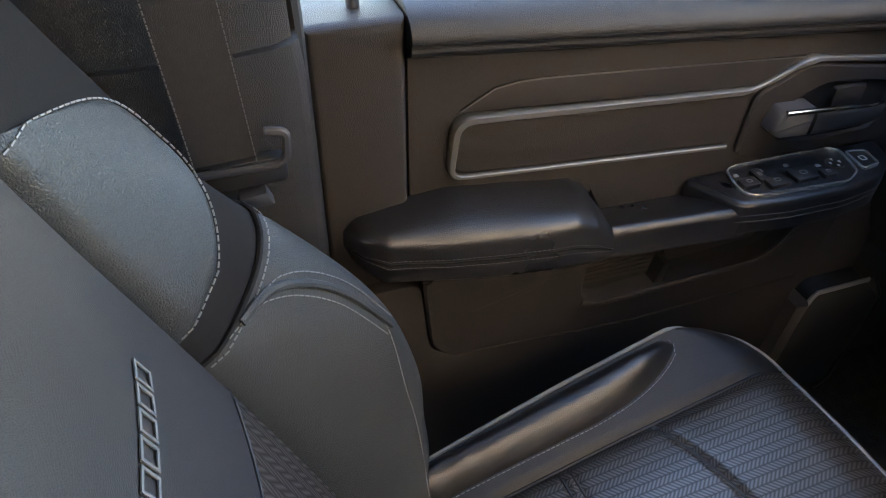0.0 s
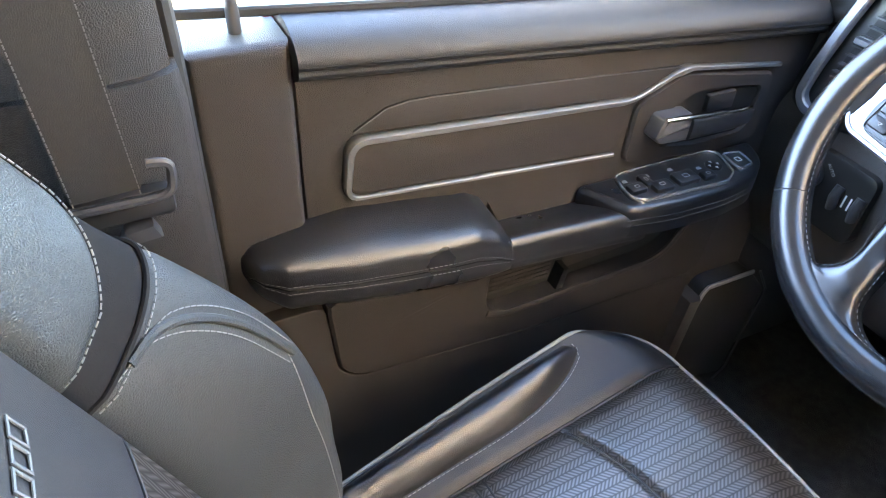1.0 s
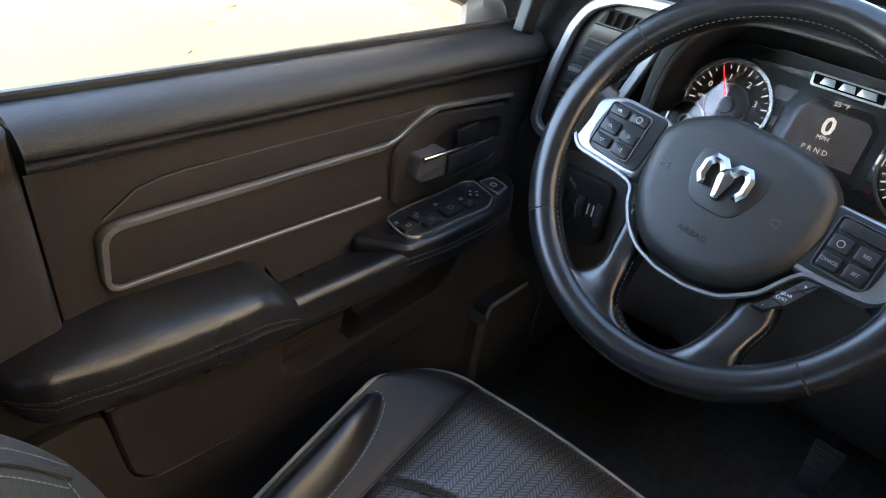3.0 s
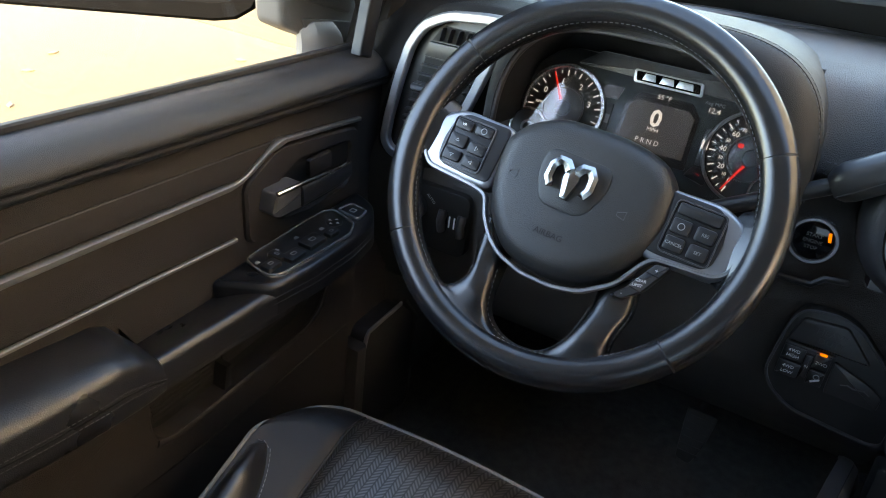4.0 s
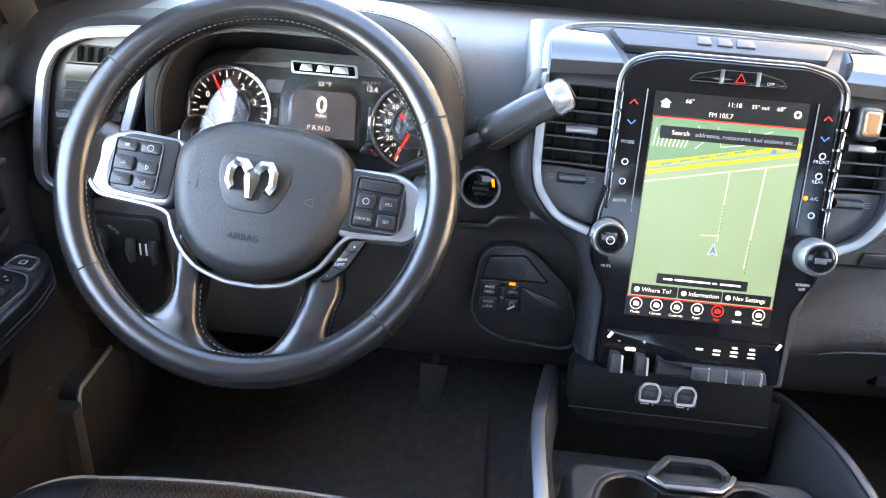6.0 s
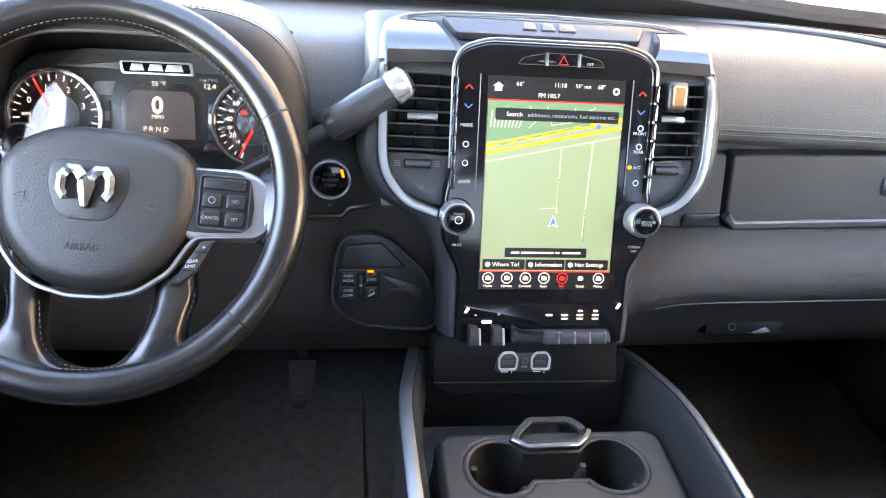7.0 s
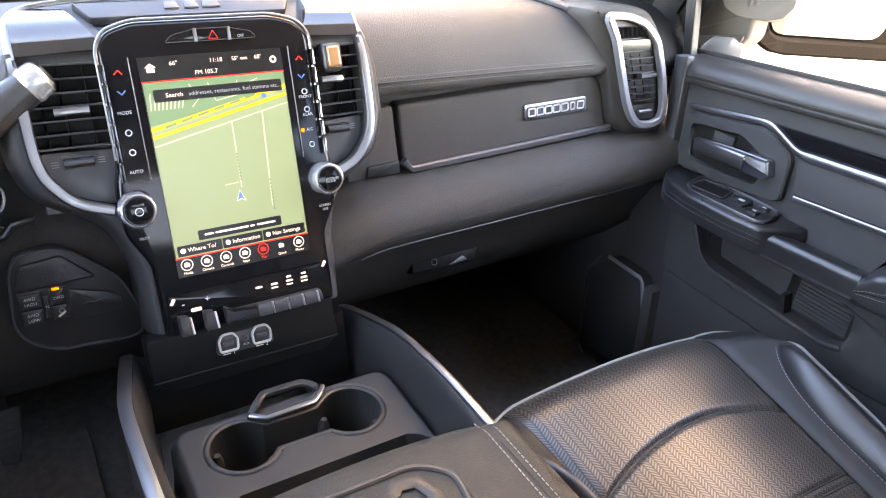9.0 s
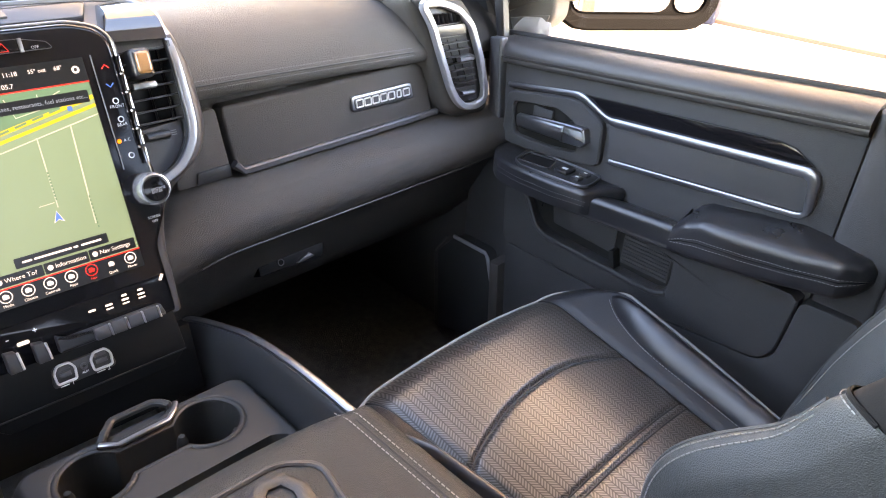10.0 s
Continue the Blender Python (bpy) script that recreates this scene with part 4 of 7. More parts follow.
gb = empty("glove_box", (0.45, 0.88, 0.55), "closed upper glove box with a silver badge plate", "glove box")
piece("lid", G, [(0.274, 0.558), (0.262, 0.655), (0.620, 0.664), (0.644, 0.652), (0.662, 0.575), (0.652, 0.569)], -0.02, 0.006, PAD, gb, 0.005, 0.008, seg=3)
part("lid_ledge", sweep(bmesh.new(), [G(a, b, 0.009) for a, b in ((0.270, 0.574), (0.284, 0.560), (0.50, 0.568), (0.668, 0.575))], oval(0.006, 0.006, 8, 0.7), G.n), PLASTIC_GREY, gb)
plate = piece("badge", G, [(0.4850, 0.6060), (0.4810, 0.6315), (0.6085, 0.6340), (0.6135, 0.6085)], 0.006, 0.010, SATIN, gb, 0.0015, 0.006, "silver nameplate with dark raised marks")
piece("badge_field", G, [(0.4890, 0.6095), (0.4860, 0.6280), (0.6050, 0.6305), (0.6090, 0.6120)], 0.010, 0.0106, PLASTIC_GREY, plate, 0.0, 0.004)
for k in range(7):
    a = 0.4975 + k * 0.0165
    w = 0.0042 if k == 5 else 0.0066
    part("badge_mark", frame_ring(bmesh.new(), G, [(a - w, 0.6135 + k * 0.0003), (a - w - 0.001, 0.6250 + k * 0.0003), (a + w - 0.001, 0.6255 + k * 0.0003), (a + w, 0.6140 + k * 0.0003)], 0.0022, 0.0106, 0.0128, 0.002), BADGE, plate)
piece("side_panel", G, [(0.185, 0.553), (0.185, 0.655), (0.256, 0.6545), (0.269, 0.553)], -0.02, 0.004, PAD, dash, 0.004, 0.006)
blank = piece("blank_plate", G, [(0.2125, 0.5555), (0.2150, 0.5725), (0.2645, 0.5750), (0.2665, 0.5560)], 0.004, 0.008, PLASTIC_SMOOTH, dash, 0.002, 0.003)
L2 = Plane((0, 0.876, 0.37), (1, 0, 0.05), (0, 0.5, 0.85), (0, -0.85, 0.5))
lh = piece("lower_latch", L2, [(0.302, -0.020), (0.306, 0.004), (0.400, 0.001), (0.430, -0.008), (0.421, -0.028)], -0.02, 0.002, SOCKET_BLACK, dash, 0.002, 0.004)
part("latch_line", sweep(bmesh.new(), [L2(0.316, 0.0025, 0.003), L2(0.397, 0.0, 0.003)], oval(0.0013, 0.0012, 6), L2.n), SATIN, lh)
piece("latch_lip", L2, [(0.368, -0.0215), (0.395, -0.0125), (0.404, -0.0215), (0.376, -0.0240)], 0.002, 0.007, PLASTIC_GREY, lh, 0.002)
part("key_lock", ring(bmesh.new(), L2, 0.343, -0.011, 0.005, 0.0015, 0.003, 0.0045, 18), PLASTIC_GREY, lh)
# driver's side lower dash
LOW = [(1.0, 0.668), (0.905, 0.668), (0.875, 0.655), (0.862, 0.62), (0.858, 0.58), (0.845, 0.565), (0.835, 0.54), (0.832, 0.47), (0.845, 0.42), (0.89, 0.33), (0.97, 0.26), (1.0, 0.25)]
part("driver_fascia", extrude_x([(p[0], p[1]) for p in smooth_line([(*p, 0) for p in LOW], 3)], -0.83, -0.10, 8), PAD, dash, "grained lower dash panel on the driver's side")
part("panel_step", sweep(bmesh.new(), [(-0.34, 0.842, 0.565), (-0.26, 0.842, 0.568), (-0.232, 0.84, 0.570), (-0.222, 0.838, 0.583), (-0.20, 0.838, 0.586)], oval(0.004, 0.004, 8), (0, -1, 0)), PLASTIC_SMOOTH, dash)


def air_vent(F, outline, rows, slats, pull, label, wheel_at=None):
    """A vent: silver rim, dark throat, slats and a pull tab."""
    v = empty("air_vent", F(outline[0][0], outline[0][1]), label, "air vent", "dash vents")
    piece("housing", F, [(a * 1.0, b) for a, b in outline], -0.05, -0.004, KEY_BLACK, v, 0.004, 0.012)
    part("rim", frame_ring(bmesh.new(), F, outline, 0.0125, -0.004, 0.009, 0.012), BRUSHED, v, "satin silver vent surround")
    for a0, b0, a1, b1 in rows:
        piece("throat", F, [(a0[0], a0[1]), (b0[0], b0[1]), (b1[0], b1[1]), (a1[0], a1[1])], -0.004, -0.002, THROAT, v, 0.0)
    for p, q in slats:
        part("slat", sweep(bmesh.new(), [F(*p, 0.0), F(*q, 0.0)], oval(0.0013, 0.007, 8, 0.6), F.n), PLASTIC_SMOOTH, v)
    if pull:
        part("pull_tab", sweep(bmesh.new(), [F(*pull[0], 0.006), F(*pull[1], 0.006)], oval(0.0042, 0.006, 8, 0.6), F.n), SATIN, v)
    if wheel_at:
        part("vent_wheel", sweep(bmesh.new(), [F(*wheel_at[0], 0.002), F(*wheel_at[1], 0.002)], oval(0.004, 0.006, 10), F.n), SATIN, v)
    return v


for s in (-1, 1):
    F = Plane((0, 0.838 - 0.08, 0), (s, 0, 0), (0, 0.12, 1), (0, -1, 0.12))
    out = [(0.606, 0.768), (0.648, 0.766), (0.687, 0.753), (0.720, 0.724), (0.742, 0.668), (0.755, 0.610), (0.750, 0.592), (0.730, 0.585), (0.700, 0.588), (0.682, 0.603), (0.667, 0.628), (0.628, 0.735)]
    if s < 0:
        out = [(0.606, 0.770), (0.6445, 0.769), (0.695, 0.763), (0.7265, 0.747), (0.744, 0.720), (0.755, 0.677), (0.765, 0.627), (0.769, 0.591), (0.757, 0.577), (0.730, 0.576), (0.700, 0.585), (0.682, 0.603), (0.667, 0.628), (0.628, 0.735)]
    wide = 0.013 if s < 0 else 0.0
    # driver's pod uses the near-black pillar colour as painted shade
    part("vent_pod", slab(bmesh.new(), F, [(0.585, 0.780), (0.66, 0.782), (0.715 + wide, 0.770), (0.748 + wide, 0.730), (0.772 + wide, 0.66), (0.788 + wide, 0.595), (0.775 + wide, 0.562), (0.70, 0.564), (0.662, 0.590), (0.645, 0.64), (0.605, 0.74)], -0.10, -0.006, 0.02, 4, 0.02), PAD if s > 0 else PILLAR, dash)

    def at(t, k):
        a = Vector((0.6285 + 0.063 * t, 0.750 - 0.147 * t))
        b = Vector((0.700 + wide + 0.040 * t, 0.749 - 0.147 * t))
        return tuple(a.lerp(b, k))
    slats = [(at(t, 0.02), at(t, 0.98)) for t in (0.34, 0.42, 0.50, 0.58, 0.66, 0.74, 0.81)]
    v = air_vent(F, out, [(at(0.0, 0.08), at(0.0, 0.90), at(0.13, 0.02), at(0.13, 0.98)), (at(0.28, 0.01), at(0.28, 0.99), at(0.85, 0.02), at(0.85, 0.98))], slats, (at(0.53, 0.40), at(0.53, 0.98)), "tall outer dash vent with satin silver surround and black slats", (at(0.94, 0.15), at(0.94, 0.75)))
    for k in range(6):
        part("upper_fin", sweep(bmesh.new(), [F(*at(0.01, 0.14 + 0.14 * k), 0.0), F(*at(0.12, 0.12 + 0.14 * k), 0.0)], oval(0.0012, 0.006, 6), F.n), PLASTIC_SMOOTH, v)
    for k in (0.3, 0.62):
        part("vane", sweep(bmesh.new(), [F(*at(0.30, k), -0.003), F(*at(0.84, k), -0.003)], oval(0.0008, 0.0025, 6), F.n), THROAT, v)
    # both panels darker on the driver's side, shade put into the colour
    piece("divider_band", F, [at(0.14, 0.0), at(0.14, 1.0), at(0.265, 1.0), at(0.265, 0.0)], -0.004, 0.003, PLASTIC_SMOOTH if s > 0 else KEY_BLACK, v, 0.002)
    piece("wheel_panel", F, [at(0.865, 0.0), at(0.865, 1.0), at(1.04, 0.92), at(1.04, 0.10)], -0.004, 0.0005, PLASTIC_SMOOTH if s > 0 else KEY_BLACK, v, 0.002)

# ---- centre stack ----
SC = Plane((0, 0.778, 0.645), (1, 0, 0), (0, math.sin(radians(20)), math.cos(radians(20))), (0, -math.cos(radians(20)), math.sin(radians(20))))
stack = empty("centre_stack", (0, 0.85, 0.5), "grey and silver centre stack surround with vents", "centre stack")
for s in (-1, 1):
    rim_o = smooth_line([(x, b, 0) for x, b in ((0.200, 0.134), (0.213, 0.105), (0.216, 0.060), (0.214, 0.024), (0.196, -0.012), (0.140, -0.050), (0.119, -0.098), (0.116, -0.14), (0.114, -0.186))], 5)
    rim_i = smooth_line([(x, b, 0) for x, b in ((0.189, 0.134), (0.189, 0.105), (0.189, 0.060), (0.187, 0.020), (0.166, -0.016), (0.122, -0.036), (0.098, -0.098), (0.096, -0.14), (0.096, -0.186))], 5)

    def flank(t, k, s=s, rim_o=rim_o, rim_i=rim_i):
        i = int(round(t * (len(rim_o) - 1)))
        q = rim_i[i].lerp(rim_o[i], k)
        x = q.x * (1.0 if s < 0 else 1.0 - 0.04 * max(0.0, min(1.0, (q.y + 0.10) / 0.08)))
        return SC(s * x, q.y, -0.010 - 0.016 * max(0.0, k - 0.35) ** 2 / 0.42)
    part("surround", sheet(flank, steps(0, 1, len(rim_o) - 1), steps(0, 1, 8), lambda t, k: flank(t, k) - SC.n * 0.08), SURROUND, stack, "satin dark grey surround")
piece("vent_floor", SC, rect(-0.188, -0.028, 0.180, 0.128), -0.09, -0.036, PLASTIC_SMOOTH, stack, 0.0)
def cap_n(b):
    return -0.008 - 0.066 * max(0.0, min(1.2, (b - 0.126) / 0.062)) ** 1.15
part("crown", sheet(lambda u, b: SC(u, b, cap_n(b) - 0.008 - 0.03 * max(0.0, (abs(u) - 0.186) / 0.022) ** 2), steps(-0.208, 0.208, 40), steps(0.120, 0.192, 16), lambda u, b: SC(u, b, -0.13)), PLASTIC_GREY, stack, "satin grey crown above the display")
U = [(0.0, 0.193, -0.076), (0.10, 0.191, -0.076), (0.150, 0.187, -0.074), (0.178, 0.179, -0.066), (0.188, 0.164, -0.046), (0.190, 0.140, -0.020), (0.190, 0.105, -0.008), (0.190, 0.050, -0.006), (0.188, 0.024, -0.006), (0.180, 0.004, -0.006), (0.160, -0.018, -0.006), (0.127, -0.031, -0.004)]
for s in (-1, 1):
    e = 0.0 if s < 0 else 0.008
    pts = smooth_line([(s * (a - e * (c > -0.03)), b, c) for a, b, c in U], 5)
    part("silver_arc", sweep(bmesh.new(), [SC(*q) for q in pts], oval(0.0066, 0.006, 10, 0.6), SC.n, scale=lambda t: 0.40 + 0.5 * min(1.0, max(0.0, (t - 0.25) * 3))), SATIN, stack, "satin silver arc")
    wall = [q for q in pts if q.y < 0.130]
    part("inner_wall", sweep(bmesh.new(), [SC(q.x - s * 0.002, q.y, -0.024) for q in wall], oval(0.0022, 0.018, 8, 0.5), SC.n), PLASTIC_GREY, stack)
    o = 0.186 - e
    piece("vent_throat", SC, [(s * o, 0.128), (s * 0.112, 0.128), (s * 0.112, 0.036), (s * o, 0.034)], -0.036, -0.034, THROAT, stack, 0.0)
    for k in range(7):
        b = 0.1215 - k * 0.0138
        part("vent_slat", sweep(bmesh.new(), [SC(s * o, b, -0.022), SC(s * 0.113, b - 0.001, -0.022)], oval(0.0013, 0.0090, 8, 0.6), SC.n), PLASTIC_SMOOTH, stack)
    for q in (0.128, 0.152, 0.172):
        part("vent_vane", sweep(bmesh.new(), [SC(s * q, 0.126, -0.030), SC(s * q, 0.036, -0.030)], oval(0.0009, 0.003, 6), SC.n), PLASTIC_SMOOTH, stack)
    p0_, p1_, pb = (0.163, 0.132, 0.0745) if s < 0 else (0.149, 0.124, 0.081)
    part("vent_pull", sweep(bmesh.new(), [SC(s * p0_, pb, -0.006), SC(s * (p0_ + p1_) / 2, pb + 0.0005, -0.004), SC(s * p1_, pb, -0.006)], oval(0.0042, 0.007, 10, 0.6), SC.n), SATIN, stack, "silver vent tab")
    piece("vent_panel", SC, [(s * (o - 0.002), 0.036), (s * 0.112, 0.032), (s * 0.112, -0.026), (s * 0.135, -0.024), (s * (0.164 - e), -0.010), (s * (0.180 - e), 0.010)], -0.036, -0.018, PLASTIC_GREY, stack, 0.002, 0.006)
    dx = 0.150 if s < 0 else 0.140
    part("vent_dial", sweep(bmesh.new(), [SC(s * (dx + 0.014), 0.0225, -0.014), SC(s * (dx - 0.014), 0.0225, -0.014)], oval(0.0050, 0.007, 12), SC.n), PLASTIC_SMOOTH, stack)
    part("dial_rim", frame_ring(bmesh.new(), SC, rect(s * dx - 0.016, 0.0165, s * dx + 0.016, 0.0285), 0.0018, -0.019, -0.015, 0.003), PLASTIC_SMOOTH, stack)
    for q in (-0.022, 0.022):
        for j in range(3):
            piece("vent_mark", SC, rect(s * dx + q - 0.0035, 0.0195 + j * 0.0025, s * dx + q + 0.0035, 0.0205 + j * 0.0025), -0.018, -0.0176, PRINT_DIM, stack, 0.0)

    def gloss_cap(u, v, s=s, e=e):
        """Bends back from facing the cabin below to facing the sky above."""
        b = 0.133 + 0.049 * v
        inner = 0.112 + 0.022 * max(0.0, v - 0.25) / 0.75
        outer_ = 0.1865 - e - 0.014 * max(0.0, v - 0.72) / 0.28
        return SC(s * (inner + (outer_ - inner) * u), b - 0.003 * u * (1 - v), -0.005 - 0.009 * v - 0.053 * v ** 3.2)
    part("top_cap", sheet(gloss_cap, steps(0, 1, 14), steps(0, 1, 18), lambda u, v: gloss_cap(u, v) - SC.n * 0.03), GLOSS_CAP, stack, "glossy cap over the vent")
BL = Plane(SC(0, 0.175, -0.056), (1, 0, 0), SC.v * 0.66 - SC.n * 0.75, SC.n * 0.66 + SC.v * 0.75)
piece("brand_ledge", BL, [(-0.108, -0.012), (0.108, -0.012), (0.122, 0.018), (-0.122, 0.018)], -0.02, 0.002, PLASTIC_GREY, stack, 0.004, 0.004)
for k, w in enumerate((0.017, 0.017, 0.021)):
    a = -0.022 + k * 0.022
    piece("brand_mark", BL, [(a - w / 2, -0.004), (a - w / 2 + 0.002, 0.009), (a + w / 2 - 0.002, 0.009), (a + w / 2, -0.004)], 0.002, 0.0045, PLASTIC_GREY, stack, 0.001, 0.002)
piece("trough", BL, [(-0.100, -0.032), (0.100, -0.032), (0.108, -0.0125), (-0.108, -0.0125)], -0.02, -0.006, GLOSS, stack, 0.002, 0.003)
chime = piece("vent_box", SC, rect(0.127, 0.089, 0.152, 0.123), -0.030, 0.004, PLASTIC_SMOOTH, stack, 0.006, 0.007, "small black box with a painted peach reflection", 3)
# this coloured plate stands in for a peach reflection on the box
piece("peach_reflection", SC, rect(0.1315, 0.094, 0.149, 0.119), 0.004, 0.0075, make("peach_reflection_tone", (0.36, 0.17, 0.075), 0.18, vary=0.03, coat=0.6), chime, 0.004, 0.005, "glossy plate coloured as a peach reflection", 3)

# display
disp = empty("infotainment_display", SC(0, 0, 0), "tall lit touch screen showing a green street map", "display")
bz = [(-0.078, 0.1575), (0.072, 0.1575), (0.100, 0.1495), (0.1135, 0.134), (0.1135, 0.02), (0.121, -0.010), (0.121, -0.060), (0.100, -0.098), (0.100, -0.184), (-0.102, -0.184), (-0.102, -0.098), (-0.122, -0.060), (-0.122, -0.010), (-0.1145, 0.02), (-0.1145, 0.132), (-0.105, 0.1485)]
piece("bezel", SC, bz, -0.05, 0.0, GLOSS, disp, 0.006, 0.010, "piano black bezel", 3)
part("bezel_edge", sweep(bmesh.new(), [SC(a, b, -0.001) for a, b in fillet([(-0.1155, 0.02), (-0.1155, 0.133), (-0.106, 0.150), (-0.078, 0.159), (0.072, 0.159), (0.101, 0.151), (0.1148, 0.135), (0.1145, 0.02)], 0.012, 4, closed=False)], oval(0.002, 0.002, 8), SC.n), SATIN, disp)
MAP = glow("map_green", (0.355, 0.545, 0.345), 0.62)
MAP_DARK = glow("map_dark_green", (0.16, 0.36, 0.22), 0.8)
ROAD_Y = glow("map_yellow", (0.95, 0.72, 0.04), 0.9)
ROAD_W = glow("map_white", (0.80, 0.85, 0.70), 0.9)
UI_BLACK = glow("screen_black", (0.012, 0.013, 0.015), 0.5)
UI_RED = glow("screen_red", (0.8, 0.03, 0.02), 1.5)
UI_WHITE = glow("screen_white", (0.85, 0.86, 0.88), 1.35)
UI_BLUE = glow("screen_blue", (0.05, 0.25, 0.9), 0.9)
AMBER = glow("amber_lamp", (1.0, 0.22, 0.005), 2.2)
X0, X1, YT, YB = -0.0775, 0.0775, 0.121, -0.117
MT, MB = 0.0955, -0.0955
scr = piece("screen", SC, rect(X0, YB, X1, YT), 0.0, 0.0008, UI_BLACK, disp, 0.0)
piece("map", SC, rect(X0 + 0.001, MB, X1 - 0.001, MT), 0.0008, 0.0010, MAP, scr, 0.0)
for z in (MT, MB):
    piece("red_line", SC, rect(X0, z - 0.0007, X1, z + 0.0007), 0.0010, 0.0013, UI_RED, scr, 0.0)
piece("park_area", SC, [(X0 + 0.001, MT), (X1 - 0.001, MT), (X1 - 0.001, 0.078), (0.0, 0.062), (X0 + 0.001, 0.050)], 0.0010, 0.0011, MAP_DARK, scr, 0.0)
bm = bmesh.new()
for k in range(9):
    slab(bm, SC, [(X0 + 0.004 + k * 0.004, 0.066), (X0 + 0.0052 + k * 0.004, 0.066), (X0 + 0.007 + k * 0.0045, 0.084), (X0 + 0.0058 + k * 0.0045, 0.084)], 0.0011, 0.0012)
part("parking_rows", bm, ROAD_W, scr)
bm = bmesh.new()
for pts in (((-0.030, 0.090), (-0.022, 0.074), (-0.030, 0.066)), ((-0.01, 0.090), (-0.004, 0.070), (0.02, 0.074), (0.022, 0.09)), ((0.0, 0.082), (0.03, 0.084), (0.045, 0.09))):
    sweep(bm, [SC(a, b, 0.0012) for a, b in pts], oval(0.0007, 0.0001, 4), SC.n)
part("paths", bm, ROAD_W, scr)
def road(a0, b0, a1, b1, w, m, h, name="street"):
    d = Vector((a1 - a0, b1 - b0)).normalized()
    q = Vector((-d.y, d.x)) * w / 2
    return piece(name, SC, [(a0 - q.x, b0 - q.y), (a1 - q.x, b1 - q.y), (a1 + q.x, b1 + q.y), (a0 + q.x, b0 + q.y)], h, h + 0.0001, m, scr, 0.0)
xa, xb = X0 + 0.001, X1 - 0.001
road(xa, 0.0455, xb, 0.079, 0.0045, ROAD_Y, 0.0012, "highway")
road(xa, 0.0375, xb, 0.070, 0.0035, ROAD_Y, 0.0012, "highway")
road(xa, 0.0415, xb, 0.0745, 0.0030, MAP, 0.00125, "median")
road(xa, 0.028, xb, 0.060, 0.0012, ROAD_W, 0.0012)
road(0.009, 0.047, 0.008, -0.028, 0.0012, ROAD_W, 0.0012)
road(0.045, 0.054, 0.040, -0.055, 0.0014, ROAD_W, 0.0012)
road(-0.010, -0.023, 0.006, -0.022, 0.0010, ROAD_W, 0.0012)
for k in range(6):
    road(-0.062 + k * 0.018, 0.0475 + k * 0.0044, -0.050 + k * 0.018, 0.0505 + k * 0.0044, 0.0022, MAP_DARK, 0.0014, "street_name_bar")
piece("shield", SC, rect(0.047, 0.068, 0.052, 0.073), 0.0014, 0.0015, UI_BLUE, scr, 0.0, 0.001)
for a, b0, b1 in ((0.0085, -0.02, 0.012), (0.0415, -0.06, -0.022)):
    bm = bmesh.new()
    for k in range(9):
        b = b0 + (b1 - b0) * k / 9
        slab(bm, SC, rect(a - 0.0007, b, a + 0.0009, b + (b1 - b0) / 14), 0.0014, 0.0015)
    part("street_name_bar", bm, MAP_DARK, scr)
piece("cursor", SC, [(0.0, -0.043), (0.005, -0.031), (0.0100, -0.0435), (0.005, -0.0405)], 0.0014, 0.0017, UI_BLUE, scr, 0.0)
part("cursor_rim", frame_ring(bmesh.new(), SC, [(0.0, -0.043), (0.005, -0.031), (0.0100, -0.0435), (0.005, -0.0405)], 0.0009, 0.0014, 0.0018), UI_WHITE, scr)
def bar(a0, b0, a1, b1, words=None, size=0.006, align="CENTER"):
    piece("caption_bar", SC, rect(a0, b0, a1, b1), 0.0014, 0.0018, UI_BLACK, scr, 0.0, 0.0015)
    if words:
        lettering("caption", words, size, SC, (a0 + a1) / 2 if align == "CENTER" else a0 + 0.012, (b0 + b1) / 2, 0.0020, UI_WHITE, scr, align=align)
bar(-0.068, 0.074, 0.072, 0.087)
lettering("caption", "Search", 0.0068, SC, -0.056, 0.0805, 0.0021, UI_WHITE, scr, align="LEFT")
lettering("caption", "addresses, restaurants, fuel stations etc...", 0.0062, SC, -0.032, 0.0803, 0.0021, PRINT_DIM, scr, align="LEFT")
bar(-0.049, -0.079, 0.047, -0.068)
for a0, a1 in ((-0.042, -0.032), (-0.030, 0.008), (0.010, 0.015), (0.018, 0.040)):
    piece("address_bar", SC, rect(a0, -0.0747, a1, -0.0725), 0.0018, 0.0020, UI_WHITE, scr, 0.0, 0.001)
for a0, a1, w in ((-0.074, -0.025, "Where To?"), (-0.024, 0.022, "Information"), (0.023, 0.074, "Nav Settings")):
    bar(a0, -0.0935, a1, -0.0815)
    lettering("caption", w, 0.0068, SC, a0 + 0.011, -0.0875, 0.0020, UI_WHITE, scr, align="LEFT")
    part("caption_icon", disc(bmesh.new(), SC, a0 + 0.006, -0.0875, 0.003, 0.0018, 0.0021, 10, 0), UI_WHITE, scr)
lettering("readout", "66°", 0.0064, SC, -0.042, 0.113, 0.0010, UI_WHITE, scr)
lettering("readout", "11:18", 0.0066, SC, 0.003, 0.113, 0.0010, UI_WHITE, scr)
lettering("readout", "55° out", 0.0058, SC, 0.029, 0.113, 0.0010, UI_WHITE, scr)
lettering("readout", "68°", 0.0064, SC, 0.050, 0.113, 0.0010, UI_WHITE, scr)
lettering("readout", "FM 105.7", 0.0066, SC, -0.009, 0.1015, 0.0010, UI_WHITE, scr)
